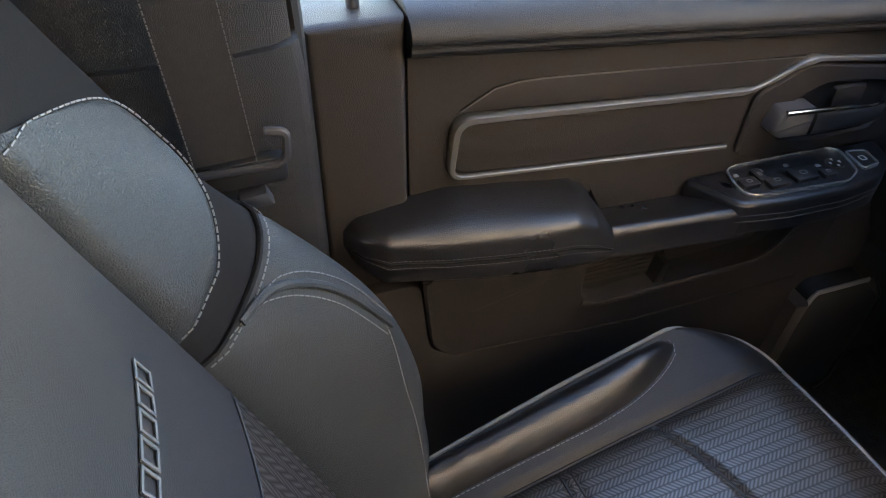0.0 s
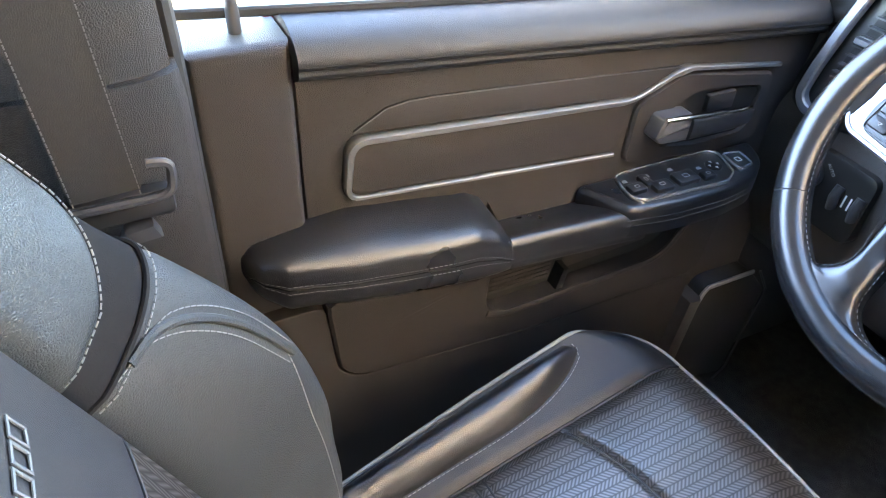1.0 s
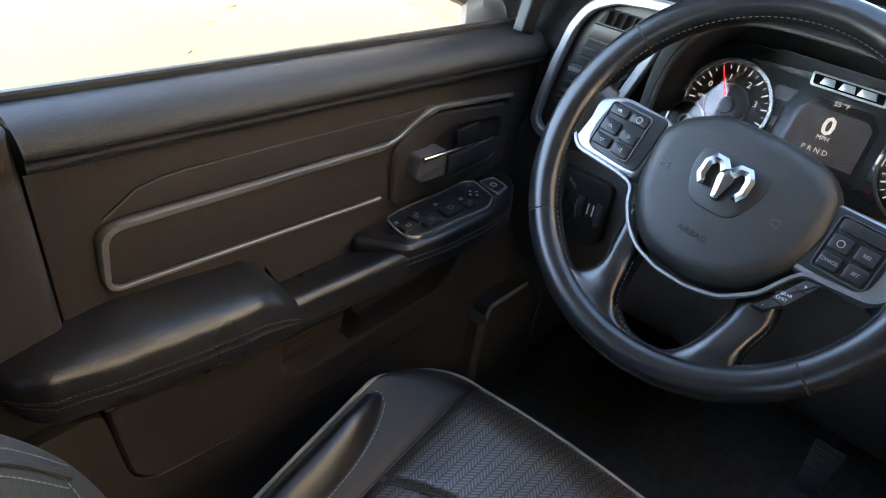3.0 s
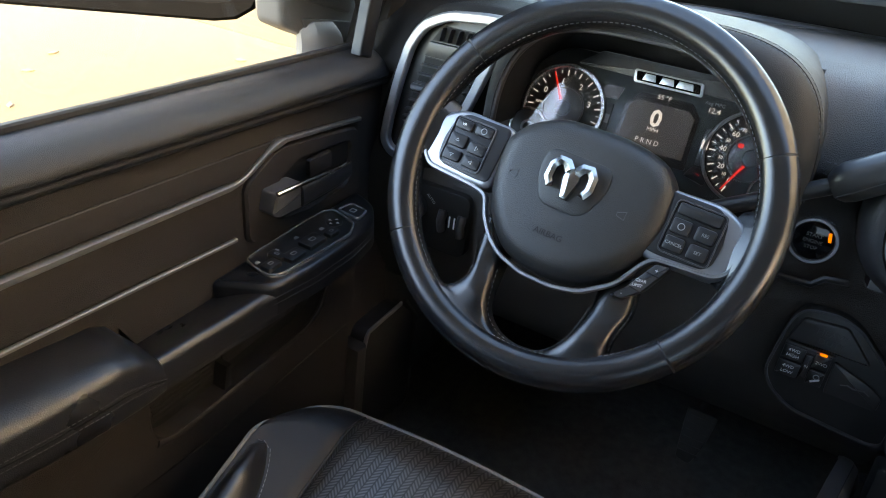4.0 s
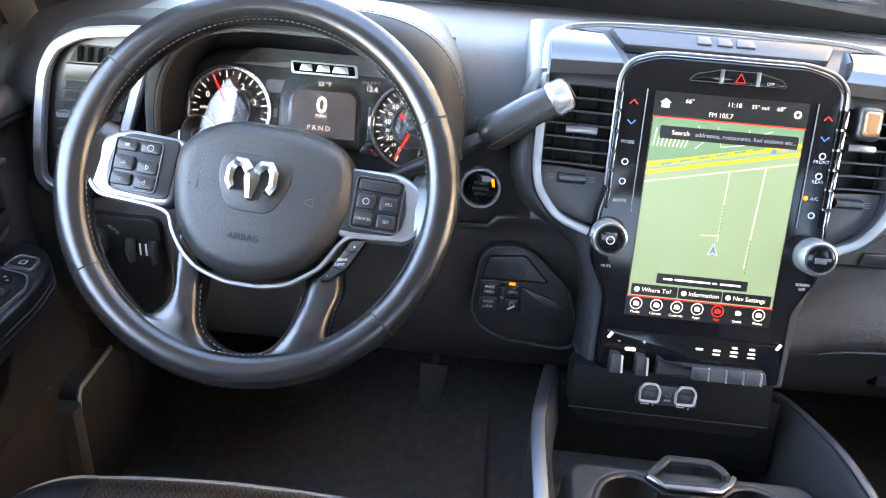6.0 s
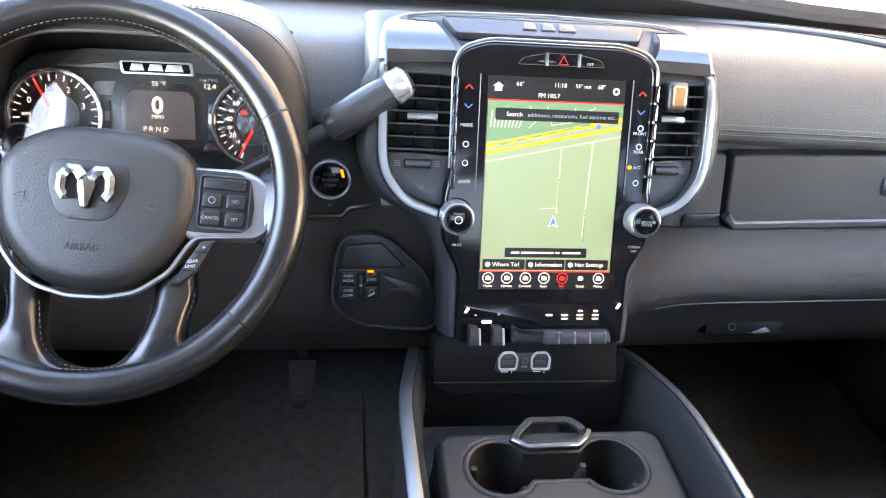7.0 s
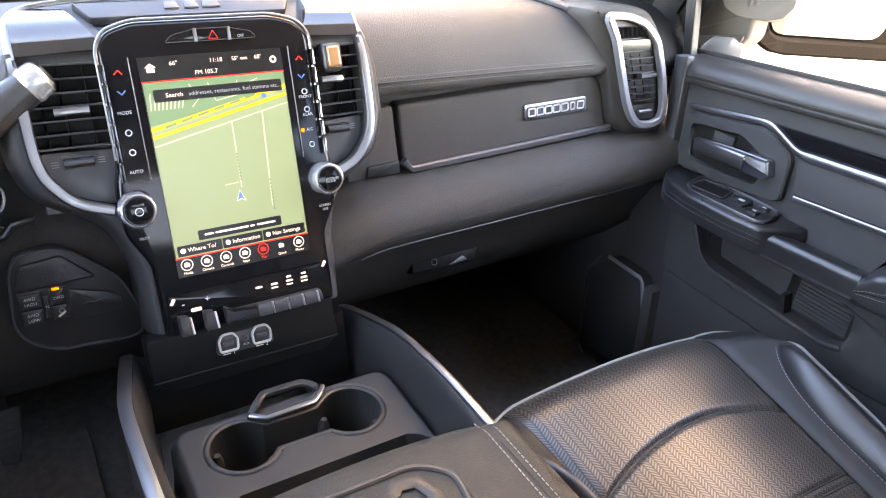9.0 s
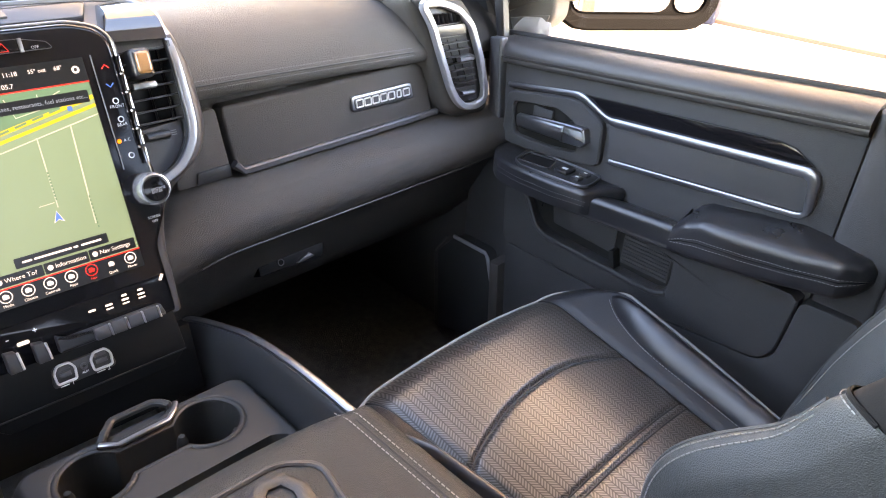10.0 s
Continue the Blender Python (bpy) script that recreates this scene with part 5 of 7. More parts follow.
piece("home_icon", SC, [(-0.070, 0.105), (-0.062, 0.105), (-0.062, 0.110), (-0.060, 0.110), (-0.066, 0.1145), (-0.072, 0.110), (-0.070, 0.110)], 0.0008, 0.0011, UI_WHITE, scr, 0.0)
part("gear_icon", ring(bmesh.new(), SC, 0.067, 0.109, 0.003, 0.0022, 0.0008, 0.0012, 12), UI_WHITE, scr)
for k, w in enumerate(("Media", "Climate", "Controls", "Apps", "Nav", "Quick", "Phone")):
    a = -0.0665 + k * 0.0218
    m = UI_RED if k == 4 else UI_WHITE
    if k != 5:
        part("menu_ring", ring(bmesh.new(), SC, a, -0.1035, 0.0062, 0.0011, 0.0008, 0.0012, 24), m, scr)
    piece("menu_icon", SC, [(a - 0.003, -0.106), (a + 0.003, -0.106), (a + 0.0035, -0.1025), (a, -0.1005), (a - 0.003, -0.1015)], 0.0008, 0.0011, m, scr, 0.0, 0.001)
    lettering("caption", w, 0.0042, SC, a, -0.1130, 0.0010, m, scr)

# buttons round the display
hz = piece("hazard_panel", SC, [(-0.047, 0.134), (-0.040, 0.141), (-0.015, 0.1465), (0.020, 0.1465), (0.046, 0.141), (0.051, 0.134)], 0.0, 0.003, GLOSS, disp, 0.001, 0.003)
part("panel_rim", frame_ring(bmesh.new(), SC, [(-0.047, 0.134), (-0.040, 0.141), (-0.015, 0.1465), (0.020, 0.1465), (0.046, 0.141), (0.051, 0.134)], 0.0008, 0.001, 0.0035, 0.003), PLASTIC_GREY, hz)
part("hazard_sign", frame_ring(bmesh.new(), SC, [(-0.001, 0.1355), (0.009, 0.1355), (0.004, 0.1440)], 0.0012, 0.003, 0.0036), UI_RED, hz)
for a in (-0.015, 0.021):
    piece("divider", SC, rect(a - 0.0018, 0.133, a + 0.0018, 0.147), 0.003, 0.006, SATIN, hz, 0.001)
lettering("caption", "OFF", 0.0045, SC, 0.034, 0.1365, 0.0034, PRINT_SOFT, hz)
for s in (-1, 1):
    part("column_rim", sweep(bmesh.new(), [SC(s * 0.086, b, 0.001) for b in (0.122, 0.05, -0.005)], oval(0.0007, 0.001, 6), SC.n), PLASTIC_GREY, disp)
    words = ("^", "v", "MODE", "", "", "AUTO") if s < 0 else ("^", "v", "FRONT", "REAR", "A/C", "")
    for k, w in enumerate(words):
        b = 0.108 - k * 0.0205
        key = piece("side_key", SC, rect(s * 0.113 - 0.0025, b - 0.0092, s * 0.113 + 0.0025, b + 0.0092), 0.0, 0.006, DARK_METAL, disp, 0.0015, 0.001)
        if w in "^v" and w:
            d = 1 if w == "^" else -1
            part("arrow", sweep(bmesh.new(), [SC(s * 0.098 - 0.004, b - 0.002 * d, 0.0005), SC(s * 0.098, b + 0.002 * d, 0.0005), SC(s * 0.098 + 0.004, b - 0.002 * d, 0.0005)], oval(0.0008, 0.0004, 6), SC.n), UI_RED if d > 0 else UI_BLUE, key)
        elif w:
            lettering("caption", w, 0.0050, SC, s * 0.099, b - (0.003 if s > 0 and k in (2, 3) else 0), 0.0006, PRINT_SOFT, key)
        if (s < 0 and k in (3, 4)) or (s > 0 and k in (2, 3, 5)):
            part("fan_icon", ring(bmesh.new(), SC, s * 0.099, b + (0.003 if s > 0 else 0), 0.003, 0.0014, 0.0003, 0.0010, 12), PRINT_SOFT, key)
    if s > 0:
        part("indicator", disc(bmesh.new(), SC, 0.090, 0.026, 0.0025, 0.0002, 0.0012, 12, 0.0004), AMBER, disp)
    kn = empty("control_knob", SC(s * 0.107, -0.033, 0), "silver-rimmed round volume knob" if s < 0 else "silver-rimmed round tuning knob", "knob", "display knobs")
    part("grip", disc(bmesh.new(), SC, s * 0.107, -0.033, 0.0190, 0.0, 0.022, 40, 0.005), KNOB, kn, "bright silver knob body")
    part("face", disc(bmesh.new(), SC, s * 0.107, -0.033, 0.0140, 0.022, 0.0235, 32, 0.001), GLOSS, kn)
    part("groove", ring(bmesh.new(), SC, s * 0.107, -0.033, 0.0150, 0.0015, 0.0215, 0.0225, 32), RUBBER, kn)
    if s < 0:
        part("power_icon", ring(bmesh.new(), SC, s * 0.107, -0.034, 0.0040, 0.0009, 0.0235, 0.0240, 16), PRINT, kn)
        lettering("caption", "VOLUME", 0.0032, SC, s * 0.107, -0.027, 0.0238, PRINT_DIM, kn)
    else:
        lettering("caption", "BROWSE", 0.0042, SC, s * 0.109, -0.033, 0.0238, PRINT_DIM, kn)
        lettering("caption", "ENTER", 0.0042, SC, s * 0.107, -0.036, 0.0238, PRINT_DIM, kn)
    lettering("caption", "MUTE" if s < 0 else "SCREEN", 0.0042, SC, s * 0.104, -0.066, 0.0006, PRINT_SOFT, disp)
lettering("caption", "OFF", 0.0042, SC, 0.104, -0.071, 0.0006, PRINT_SOFT, disp)
# switch row
rowp = empty("switch_row", SC(0, -0.15, 0), "row of black rocker switches with white symbols", "switches")
base = piece("plate", SC, [(-0.094, -0.134), (0.094, -0.134), (0.097, -0.180), (-0.097, -0.180)], 0.0, 0.003, GLOSS, rowp, 0.001, 0.004)
piece("shelf", SC, [(-0.037, -0.158), (-0.027, -0.1640), (0.079, -0.1640), (0.083, -0.179), (-0.037, -0.179)], 0.003, 0.012, PLASTIC_SMOOTH, rowp, 0.003, 0.003)
for k in range(4):
    a = 0.008 + k * 0.0186
    piece("rocker", SC, rect(a - 0.0080, -0.178, a + 0.0080, -0.1635), 0.010, 0.018, PLASTIC_GREY, rowp, 0.0014, 0.002)
    part("rocker_edge", sweep(bmesh.new(), [SC(a + 0.0102, -0.178, 0.015), SC(a + 0.0092, -0.164, 0.015)], oval(0.0010, 0.003, 6), SC.n), BADGE, rowp)
    piece("symbol", SC, rect(a - 0.0045, -0.1482, a + 0.0035, -0.1458), 0.003, 0.0036, UI_WHITE, rowp, 0.0, 0.001)
    if k:
        piece("symbol", SC, rect(a - 0.0045, -0.1522, a + 0.0035, -0.1505), 0.003, 0.0036, UI_WHITE, rowp, 0.0, 0.001)
    if k > 1:
        piece("symbol", SC, rect(a - 0.0035, -0.1432, a + 0.0025, -0.1408), 0.003, 0.0036, UI_WHITE, rowp, 0.0, 0.001)
for a in (-0.081, -0.0535):
    piece("brake_paddle", SC, [(a - 0.007, -0.180), (a - 0.007, -0.1575), (a + 0.004, -0.159), (a + 0.006, -0.180)], 0.002, 0.016, PLASTIC_SMOOTH, rowp, 0.0014, 0.002)
    part("paddle_edge", sweep(bmesh.new(), [SC(a + 0.0062, -0.179, 0.014), SC(a + 0.0048, -0.160, 0.014)], oval(0.0016, 0.003, 6), SC.n), BADGE, rowp)
lettering("caption", "-", 0.012, SC, -0.079, -0.146, 0.0036, PRINT, rowp)
lettering("caption", "+", 0.010, SC, -0.052, -0.146, 0.0036, PRINT, rowp)
piece("brake_symbol", SC, rect(-0.072, -0.157, -0.060, -0.153), 0.003, 0.0038, UI_WHITE, rowp, 0.0, 0.002)
for a, b in ((-0.090, -0.141), (0.090, -0.136)):
    piece("symbol", SC, [(a - 0.003, b - 0.003), (a, b - 0.004), (a + 0.004, b + 0.002), (a + 0.001, b + 0.004)], 0.003, 0.0036, UI_WHITE, rowp, 0.0)

# ---- centre console ----
con = empty("centre_console", (0, 0.5, 0.1), "dark floor console with silver-edged rails", "console")
FACE = Plane((0, 0.705, 0.445), (1, 0, 0), (0, 0.28, 0.96), (0, -0.96, 0.28))
piece("socket_face", FACE, [(-0.126, 0.034), (0.094, 0.036), (0.098, -0.0175), (0.080, -0.033), (-0.104, -0.034), (-0.125, -0.0165)], -0.03, 0.0, SOCKET_BLACK, con, 0.003, 0.006)
piece("cavity_back", FACE, rect(-0.130, -0.090, 0.118, 0.0), -0.05, -0.028, SOCKET_BLACK, con, 0.0)
part("face_lip", sweep(bmesh.new(), [FACE(a, b, 0.002) for a, b in ((-0.124, -0.0165), (0.096, -0.0175))], oval(0.0010, 0.0012, 8), FACE.n), THROAT, con)
FACE = Plane(FACE(-0.0075, 0.009, 0.0), FACE.u, FACE.v, FACE.n)
usb = piece("usb_panel", FACE, [(-0.046, -0.012), (-0.042, 0.012), (0.019, 0.012), (0.023, -0.012)], 0.0, 0.004, PLASTIC_SMOOTH, con, 0.001, 0.006)
for a in (-0.031, 0.008):
    part("socket_rim", frame_ring(bmesh.new(), FACE, [(a - 0.010, -0.008), (a - 0.011, 0.006), (a - 0.006, 0.013), (a + 0.006, 0.013), (a + 0.011, 0.006), (a + 0.010, -0.008)], 0.0024, 0.003, 0.007, 0.003), BADGE, usb)
    for b in (0.001, 0.009):
        piece("socket", FACE, rect(a - 0.006, b - 0.003, a + 0.006, b + 0.002), 0.003, 0.0055, PLASTIC_GREY, usb, 0.0008)
    lettering("caption", "1" if a < 0 else "2", 0.006, FACE, a + 0.005, -0.0115, 0.0046, PRINT, usb)
    piece("marking", FACE, rect(a - 0.008, -0.0120, a + 0.001, -0.0110), 0.004, 0.0046, PRINT, usb, 0.0)
part("aux_socket", ring(bmesh.new(), FACE, -0.011, 0.002, 0.003, 0.002, 0.003, 0.006, 16), PLASTIC_GREY, usb)
lettering("caption", "AUX", 0.0035, FACE, -0.011, -0.005, 0.0046, PRINT, usb)
for s in (-1, 1):
    sag = 0.0 if s < 0 else 0.012
    top = smooth_line([(s * 0.136, 0.80, 0.395), (s * 0.140, 0.765, 0.426 - sag), (s * 0.152, 0.70, 0.443 - sag), (s * 0.160, 0.645, 0.448 - sag * 0.6), (s * 0.160, 0.55, 0.453), (s * 0.158, 0.44, 0.457), (s * 0.155, 0.30, 0.457)], 4)
    bm = bmesh.new()
    rows = []
    for p in top:
        k = (p.y - 0.44) / 0.36
        rows.append([bm.verts.new(q) for q in ((p.x + s * 0.010, p.y, 0.05), (p.x + s * 0.008, p.y, p.z - 0.03), (p.x + s * 0.004, p.y, p.z - 0.004), (p.x - s * 0.006, p.y, p.z), (p.x - s * 0.012, p.y, p.z - 0.006), (p.x - s * 0.020, p.y, p.z - 0.05), (p.x - s * 0.020, p.y, 0.05))])
    for r0, r1 in zip(rows, rows[1:]):
        for j in range(6):
            bm.faces.new((r0[j], r0[j + 1], r1[j + 1], r1[j]))
    bm.faces.new(rows[0])
    bm.faces.new(rows[-1][::-1])
    rail = part("side_rail", bm, PLASTIC_SMOOTH, con)
    bm = sweep(bmesh.new(), [p + Vector((s * 0.002, 0, 0.000)) for p in top[2:]], oval(0.0075 if s < 0 else 0.0050, 0.003, 8, 0.7), (0, 0, 1))
    part("rail_trim", bm, SATIN, rail, "satin silver rail edging")
TR = Plane((0, 0, 0.400), (1, 0, 0), (0, 1, 0), (0, 0, 1))
# cup holder tray with two wells
tray = empty("cup_holder_tray", (0, 0.58, 0.36), "dark grey twin cup holder tray with a pull latch", "cup holder")
bm = bmesh.new()
def well(cx, cy, r, n=28):
    return [(cx + r * math.cos(2 * math.pi * k / n), cy + r * math.sin(2 * math.pi * k / n)) for k in range(n)]
CUPS = ((-0.059, 0.597, 0.0385), (0.066, 0.597, 0.0385))
us, vs = steps(-0.128, 0.140, 150), steps(0.480, 0.652, 108)
def depth(x, y):
    d = min(math.hypot((x - cx), (y - cy) * 1.0) - r for cx, cy, r in CUPS)
    bridge = max(abs(x - 0.003) - 0.045, abs(y - 0.600) - 0.021)
    d = min(d, bridge)
    return d
bm = bmesh.new()
grid = {}
def tray_point(x, y):
    r = 0.024
    if y > 0.652 - r and abs(x - 0.006) > 0.134 - r:
        c = Vector((0.006 + math.copysign(0.134 - r, x - 0.006), 0.652 - r))
        d = Vector((x, y)) - c
        if d.length > r:
            x, y = c + d.normalized() * r
    d = depth(x, y)
    corner = Vector((max(0.0, abs(x - 0.006) - (0.134 - r)), max(0.0, y - (0.652 - r)))).length
    z = 0.400 - 0.012 * max(0.0, (corner - (r - 0.010)) / 0.010) ** 2
    if d < 0:
        z = 0.400 - min(0.075, -d * 14)
    elif d < 0.006:
        z -= 0.004 * (1 - d / 0.006) ** 2
    slot = min(0.5325 - y - 0.020 * max(0.0, (x - 0.100) / 0.028) ** 2, x + 0.085, 0.128 - x)
    if slot > 0:
        z -= min(0.06, slot * 8)
    return (x, y, z)
part("tray", sheet(tray_point, us, vs, lambda x, y: (x, y, 0.31)), TRAY, tray)
half_open = math.asin(0.021 / 0.0385)
(lx, ly, lr), (rx_, ry_, rr) = CUPS
loop = [(lx + lr * math.cos(a), ly + lr * math.sin(a), 0.3985) for a in steps(half_open, 2 * math.pi - half_open, 44)]
loop += [(rx_ + rr * math.cos(a), ry_ + rr * math.sin(a), 0.3985) for a in steps(math.pi + half_open, 3 * math.pi - half_open, 44)]
part("well_rim", sweep(bmesh.new(), loop, oval(0.0034, 0.0026, 10), (0, 0, 1), True), TRAY, tray)
for cx, cy, r in CUPS:
    for a in (-0.5, 2.6):
        part("cup_tab", sweep(bmesh.new(), [(cx + 0.030 * math.cos(a), cy + 0.030 * math.sin(a), z) for z in (0.382, 0.374, 0.360, 0.336)], oval(0.0068, 0.0068, 12), (0, 1, 0), scale=lambda t: (0.5, 0.95, 1.1, 0.9)[int(round(t * 3))]), TRAY, tray)
lp = [(-0.042, 0.631), (-0.026, 0.644), (-0.018, 0.654), (0.028, 0.654), (0.036, 0.648), (0.044, 0.635), (0.030, 0.625), (-0.024, 0.622)]
part("latch_ring", sweep(bmesh.new(), [(a, b, 0.404 + 0.006 * (b > 0.64)) for a, b in fillet(lp, 0.006)], oval(0.0045, 0.004, 8, 0.7), (0, 0, 1), True), TRAY, tray, "dark pull latch")
part("latch_edge", sweep(bmesh.new(), [(-0.041, 0.629, 0.407), (-0.036, 0.6245, 0.408), (-0.026, 0.6165, 0.408), (0.031, 0.6185, 0.408), (0.043, 0.629, 0.408), (0.050, 0.640, 0.407)], oval(0.0032, 0.003, 8, 0.7), (0, 0, 1)), SATIN, tray, "bright latch edge")
piece("latch_floor", TR, fillet([(a * 0.85, 0.638 + (b - 0.638) * 0.7) for a, b in lp], 0.004), -0.02, -0.004, RUBBER, tray, 0.0)
part("bin_floor", slab(bmesh.new(), TR, rect(-0.135, 0.40, 0.135, 0.70), -0.2, -0.10), CARPET, con)
part("console_body", slab(bmesh.new(), TR, rect(-0.14, -0.05, 0.14, 0.450), -0.36, 0.04, 0.02, 3), PLASTIC, con)

# armrest lid
lid = empty("console_armrest", (0, 0.25, 0.44), "padded black console armrest with an embossed emblem", "armrest")
def lid_top(x, y):
    ex, ey = 0.178 - abs(x), 0.464 - 0.012 * (abs(x) / 0.17) ** 2 - y
    e = min(ex, ey)
    r = 0.030
    dz = -r * (1 - math.sqrt(max(0.0, 1 - (1 - min(e, r) / r) ** 2))) if e < r else 0
    return (x, y, 0.486 + dz - 0.006 * (abs(x) / 0.17) ** 2)
part("cushion", sheet(lid_top, steps(-0.178, 0.178, 44), steps(-0.12, 0.452, 40), lambda x, y: (x, y, 0.445)), LID_LEATHER, lid)
for s in (-1, 1):
    for d in (0.132, 0.145):
        line = [Vector(lid_top(s * d, y)) + Vector((0, 0, 0.0006)) for y in steps(-0.1, 0.445, 30)]
        part("stitching", stitches(bmesh.new(), line, (0, 0, 1), 0.0062, 0.0042, 0.0006), THREAD, lid)
    part("seam", sweep(bmesh.new(), [Vector(lid_top(s * 0.1385, y)) for y in steps(-0.1, 0.447, 20)], oval(0.0015, 0.0012, 6), (0, 0, 1)), RUBBER, lid)
E0 = Plane((0.0, 0.375, 0.4845), (1, 0, 0), (0, 1, 0), (0, 0, 1))
hexa = fillet([(-0.075, 0.02), (-0.045, 0.045), (0.045, 0.045), (0.075, 0.02), (0.060, -0.06), (0, -0.09), (-0.060, -0.06)], 0.014)
em = piece("emblem", E0, hexa, 0.0, 0.0022, LID_LEATHER, lid, 0.002, 0.0, "embossed shield-like emblem")
part("emblem_rim", sweep(bmesh.new(), [E0(a * 1.0, b, 0.002) for a, b in hexa], oval(0.0035, 0.003, 8), (0, 0, 1), True), LEATHER, em)
for s in (-1, 1):
    part("emblem_scroll", sweep(bmesh.new(), [E0(s * a, b, 0.003) for a, b in ((0.008, 0.02), (0.020, 0.030), (0.038, 0.026), (0.045, 0.008), (0.040, -0.015), (0.030, -0.018))], oval(0.008, 0.004, 8), (0, 0, 1)), LEATHER, em)
part("emblem_core", slab(bmesh.new(), E0, fillet([(-0.013, 0.024), (0.013, 0.024), (0.016, 0.0), (0.006, -0.045), (-0.006, -0.045), (-0.016, 0.0)], 0.006), 0.002, 0.008, 0.003), LEATHER, em)


# ---- instrument cluster ----
CL = Plane((-0.439, 0.862, 0.687), (1, 0, 0), (0, math.sin(radians(24)), math.cos(radians(24))), (0, -math.cos(radians(24)), math.sin(radians(24))))
clu = empty("instrument_cluster", (-0.439, 0.87, 0.65), "lit instrument cluster with two round dials and a screen", "instrument cluster")
piece("backing", CL, [(-0.155, -0.075), (-0.155, 0.03), (-0.12, 0.062), (0.12, 0.062), (0.160, 0.03), (0.160, -0.075)], -0.03, 0.0, PLASTIC_SMOOTH, clu, 0.004, 0.02)
piece("upper_band", CL, [(-0.10, 0.045), (-0.075, 0.064), (0.10, 0.064), (0.085, 0.043)], 0.0, 0.004, PLASTIC_GREY, clu, 0.001, 0.003)
plate = piece("brand_plate", CL, [(-0.032, 0.039), (-0.034, 0.053), (0.042, 0.053), (0.044, 0.039)], 0.004, 0.008, BADGE, clu, 0.001, 0.003, "silver brand plate")
piece("plate_field", CL, [(-0.029, 0.041), (-0.031, 0.051), (0.039, 0.051), (0.041, 0.041)], 0.008, 0.0085, GLOSS, plate, 0.0, 0.002)
for k, w in enumerate((0.015, 0.016, 0.019)):
    a = -0.015 + k * 0.0195
    piece("brand_mark", CL, [(a - w / 2, 0.0425), (a - w / 2 + 0.002, 0.0497), (a + w / 2 - 0.002, 0.0497), (a + w / 2, 0.0425)], 0.0085, 0.0105, BADGE, plate, 0.0006)
CS = piece("display", CL, [(-0.036, -0.040), (-0.034, 0.015), (-0.020, 0.031), (0.036, 0.031), (0.048, 0.018), (0.050, -0.040)], 0.0, 0.003, UI_BLACK, clu, 0.001, 0.003)
piece("display_field", CL, [(-0.031, -0.030), (-0.029, 0.015), (-0.022, 0.022), (0.036, 0.022), (0.043, 0.015), (0.044, -0.030)], 0.003, 0.0034, glow("display_grey", (0.10, 0.105, 0.115), 0.5), CS, 0.0)
lettering("readout", "0", 0.026, CL, 0.004, 0.0055, 0.0038, UI_WHITE, CS, bold=0.0006)
lettering("readout", "MPH", 0.0066, CL, 0.004, -0.0065, 0.0038, UI_WHITE, CS)
lettering("readout", "55 °F", 0.0072, CL, 0.006, 0.0295, 0.0038, UI_WHITE, CS)
lettering("readout", "P R N D", 0.0078, CL, 0.002, -0.0200, 0.0038, UI_WHITE, CS)
lettering("readout", "Avg MPG", 0.0055, CL, 0.059, 0.0355, 0.0046, PRINT_DIM, CS)
lettering("readout", "12.4", 0.0080, CL, 0.060, 0.0285, 0.0046, UI_WHITE, CS)
piece("side_screen", CL, [(-0.066, 0.016), (-0.060, 0.030), (-0.040, 0.030), (-0.044, 0.016)], 0.0, 0.003, glow("blue_grey_screen", (0.10, 0.13, 0.18), 0.6), CS, 0.0)
for a in (-0.050, 0.062):
    piece("level_bar", CL, rect(a - 0.004, -0.03, a + 0.004, 0.010), 0.0, 0.003, PLASTIC_GREY, CS, 0.001)
    piece("level_mark", CL, rect(a - 0.0035, -0.012, a + 0.0035, -0.002), 0.003, 0.0034, UI_WHITE if a > 0 else PRINT_DIM, CS, 0.0)
piece("warning_lamp", CL, [(0.070, 0.010), (0.073, 0.014), (0.079, 0.014), (0.082, 0.010)], 0.0008, 0.002, UI_RED, CS, 0.0)
small = piece("sub_gauge", CL, [(0.050, -0.044), (0.057, -0.032), (0.076, -0.032), (0.074, -0.050)], 0.0, 0.003, PLASTIC_SMOOTH, clu, 0.001, 0.003)
piece("needle", CL, [(0.062, -0.038), (0.0665, -0.0405), (0.0665, -0.0395)], 0.003, 0.004, UI_RED, small, 0.0)
DIAL = make("dial_face", (0.030, 0.031, 0.033), 0.5, vary=0.1)
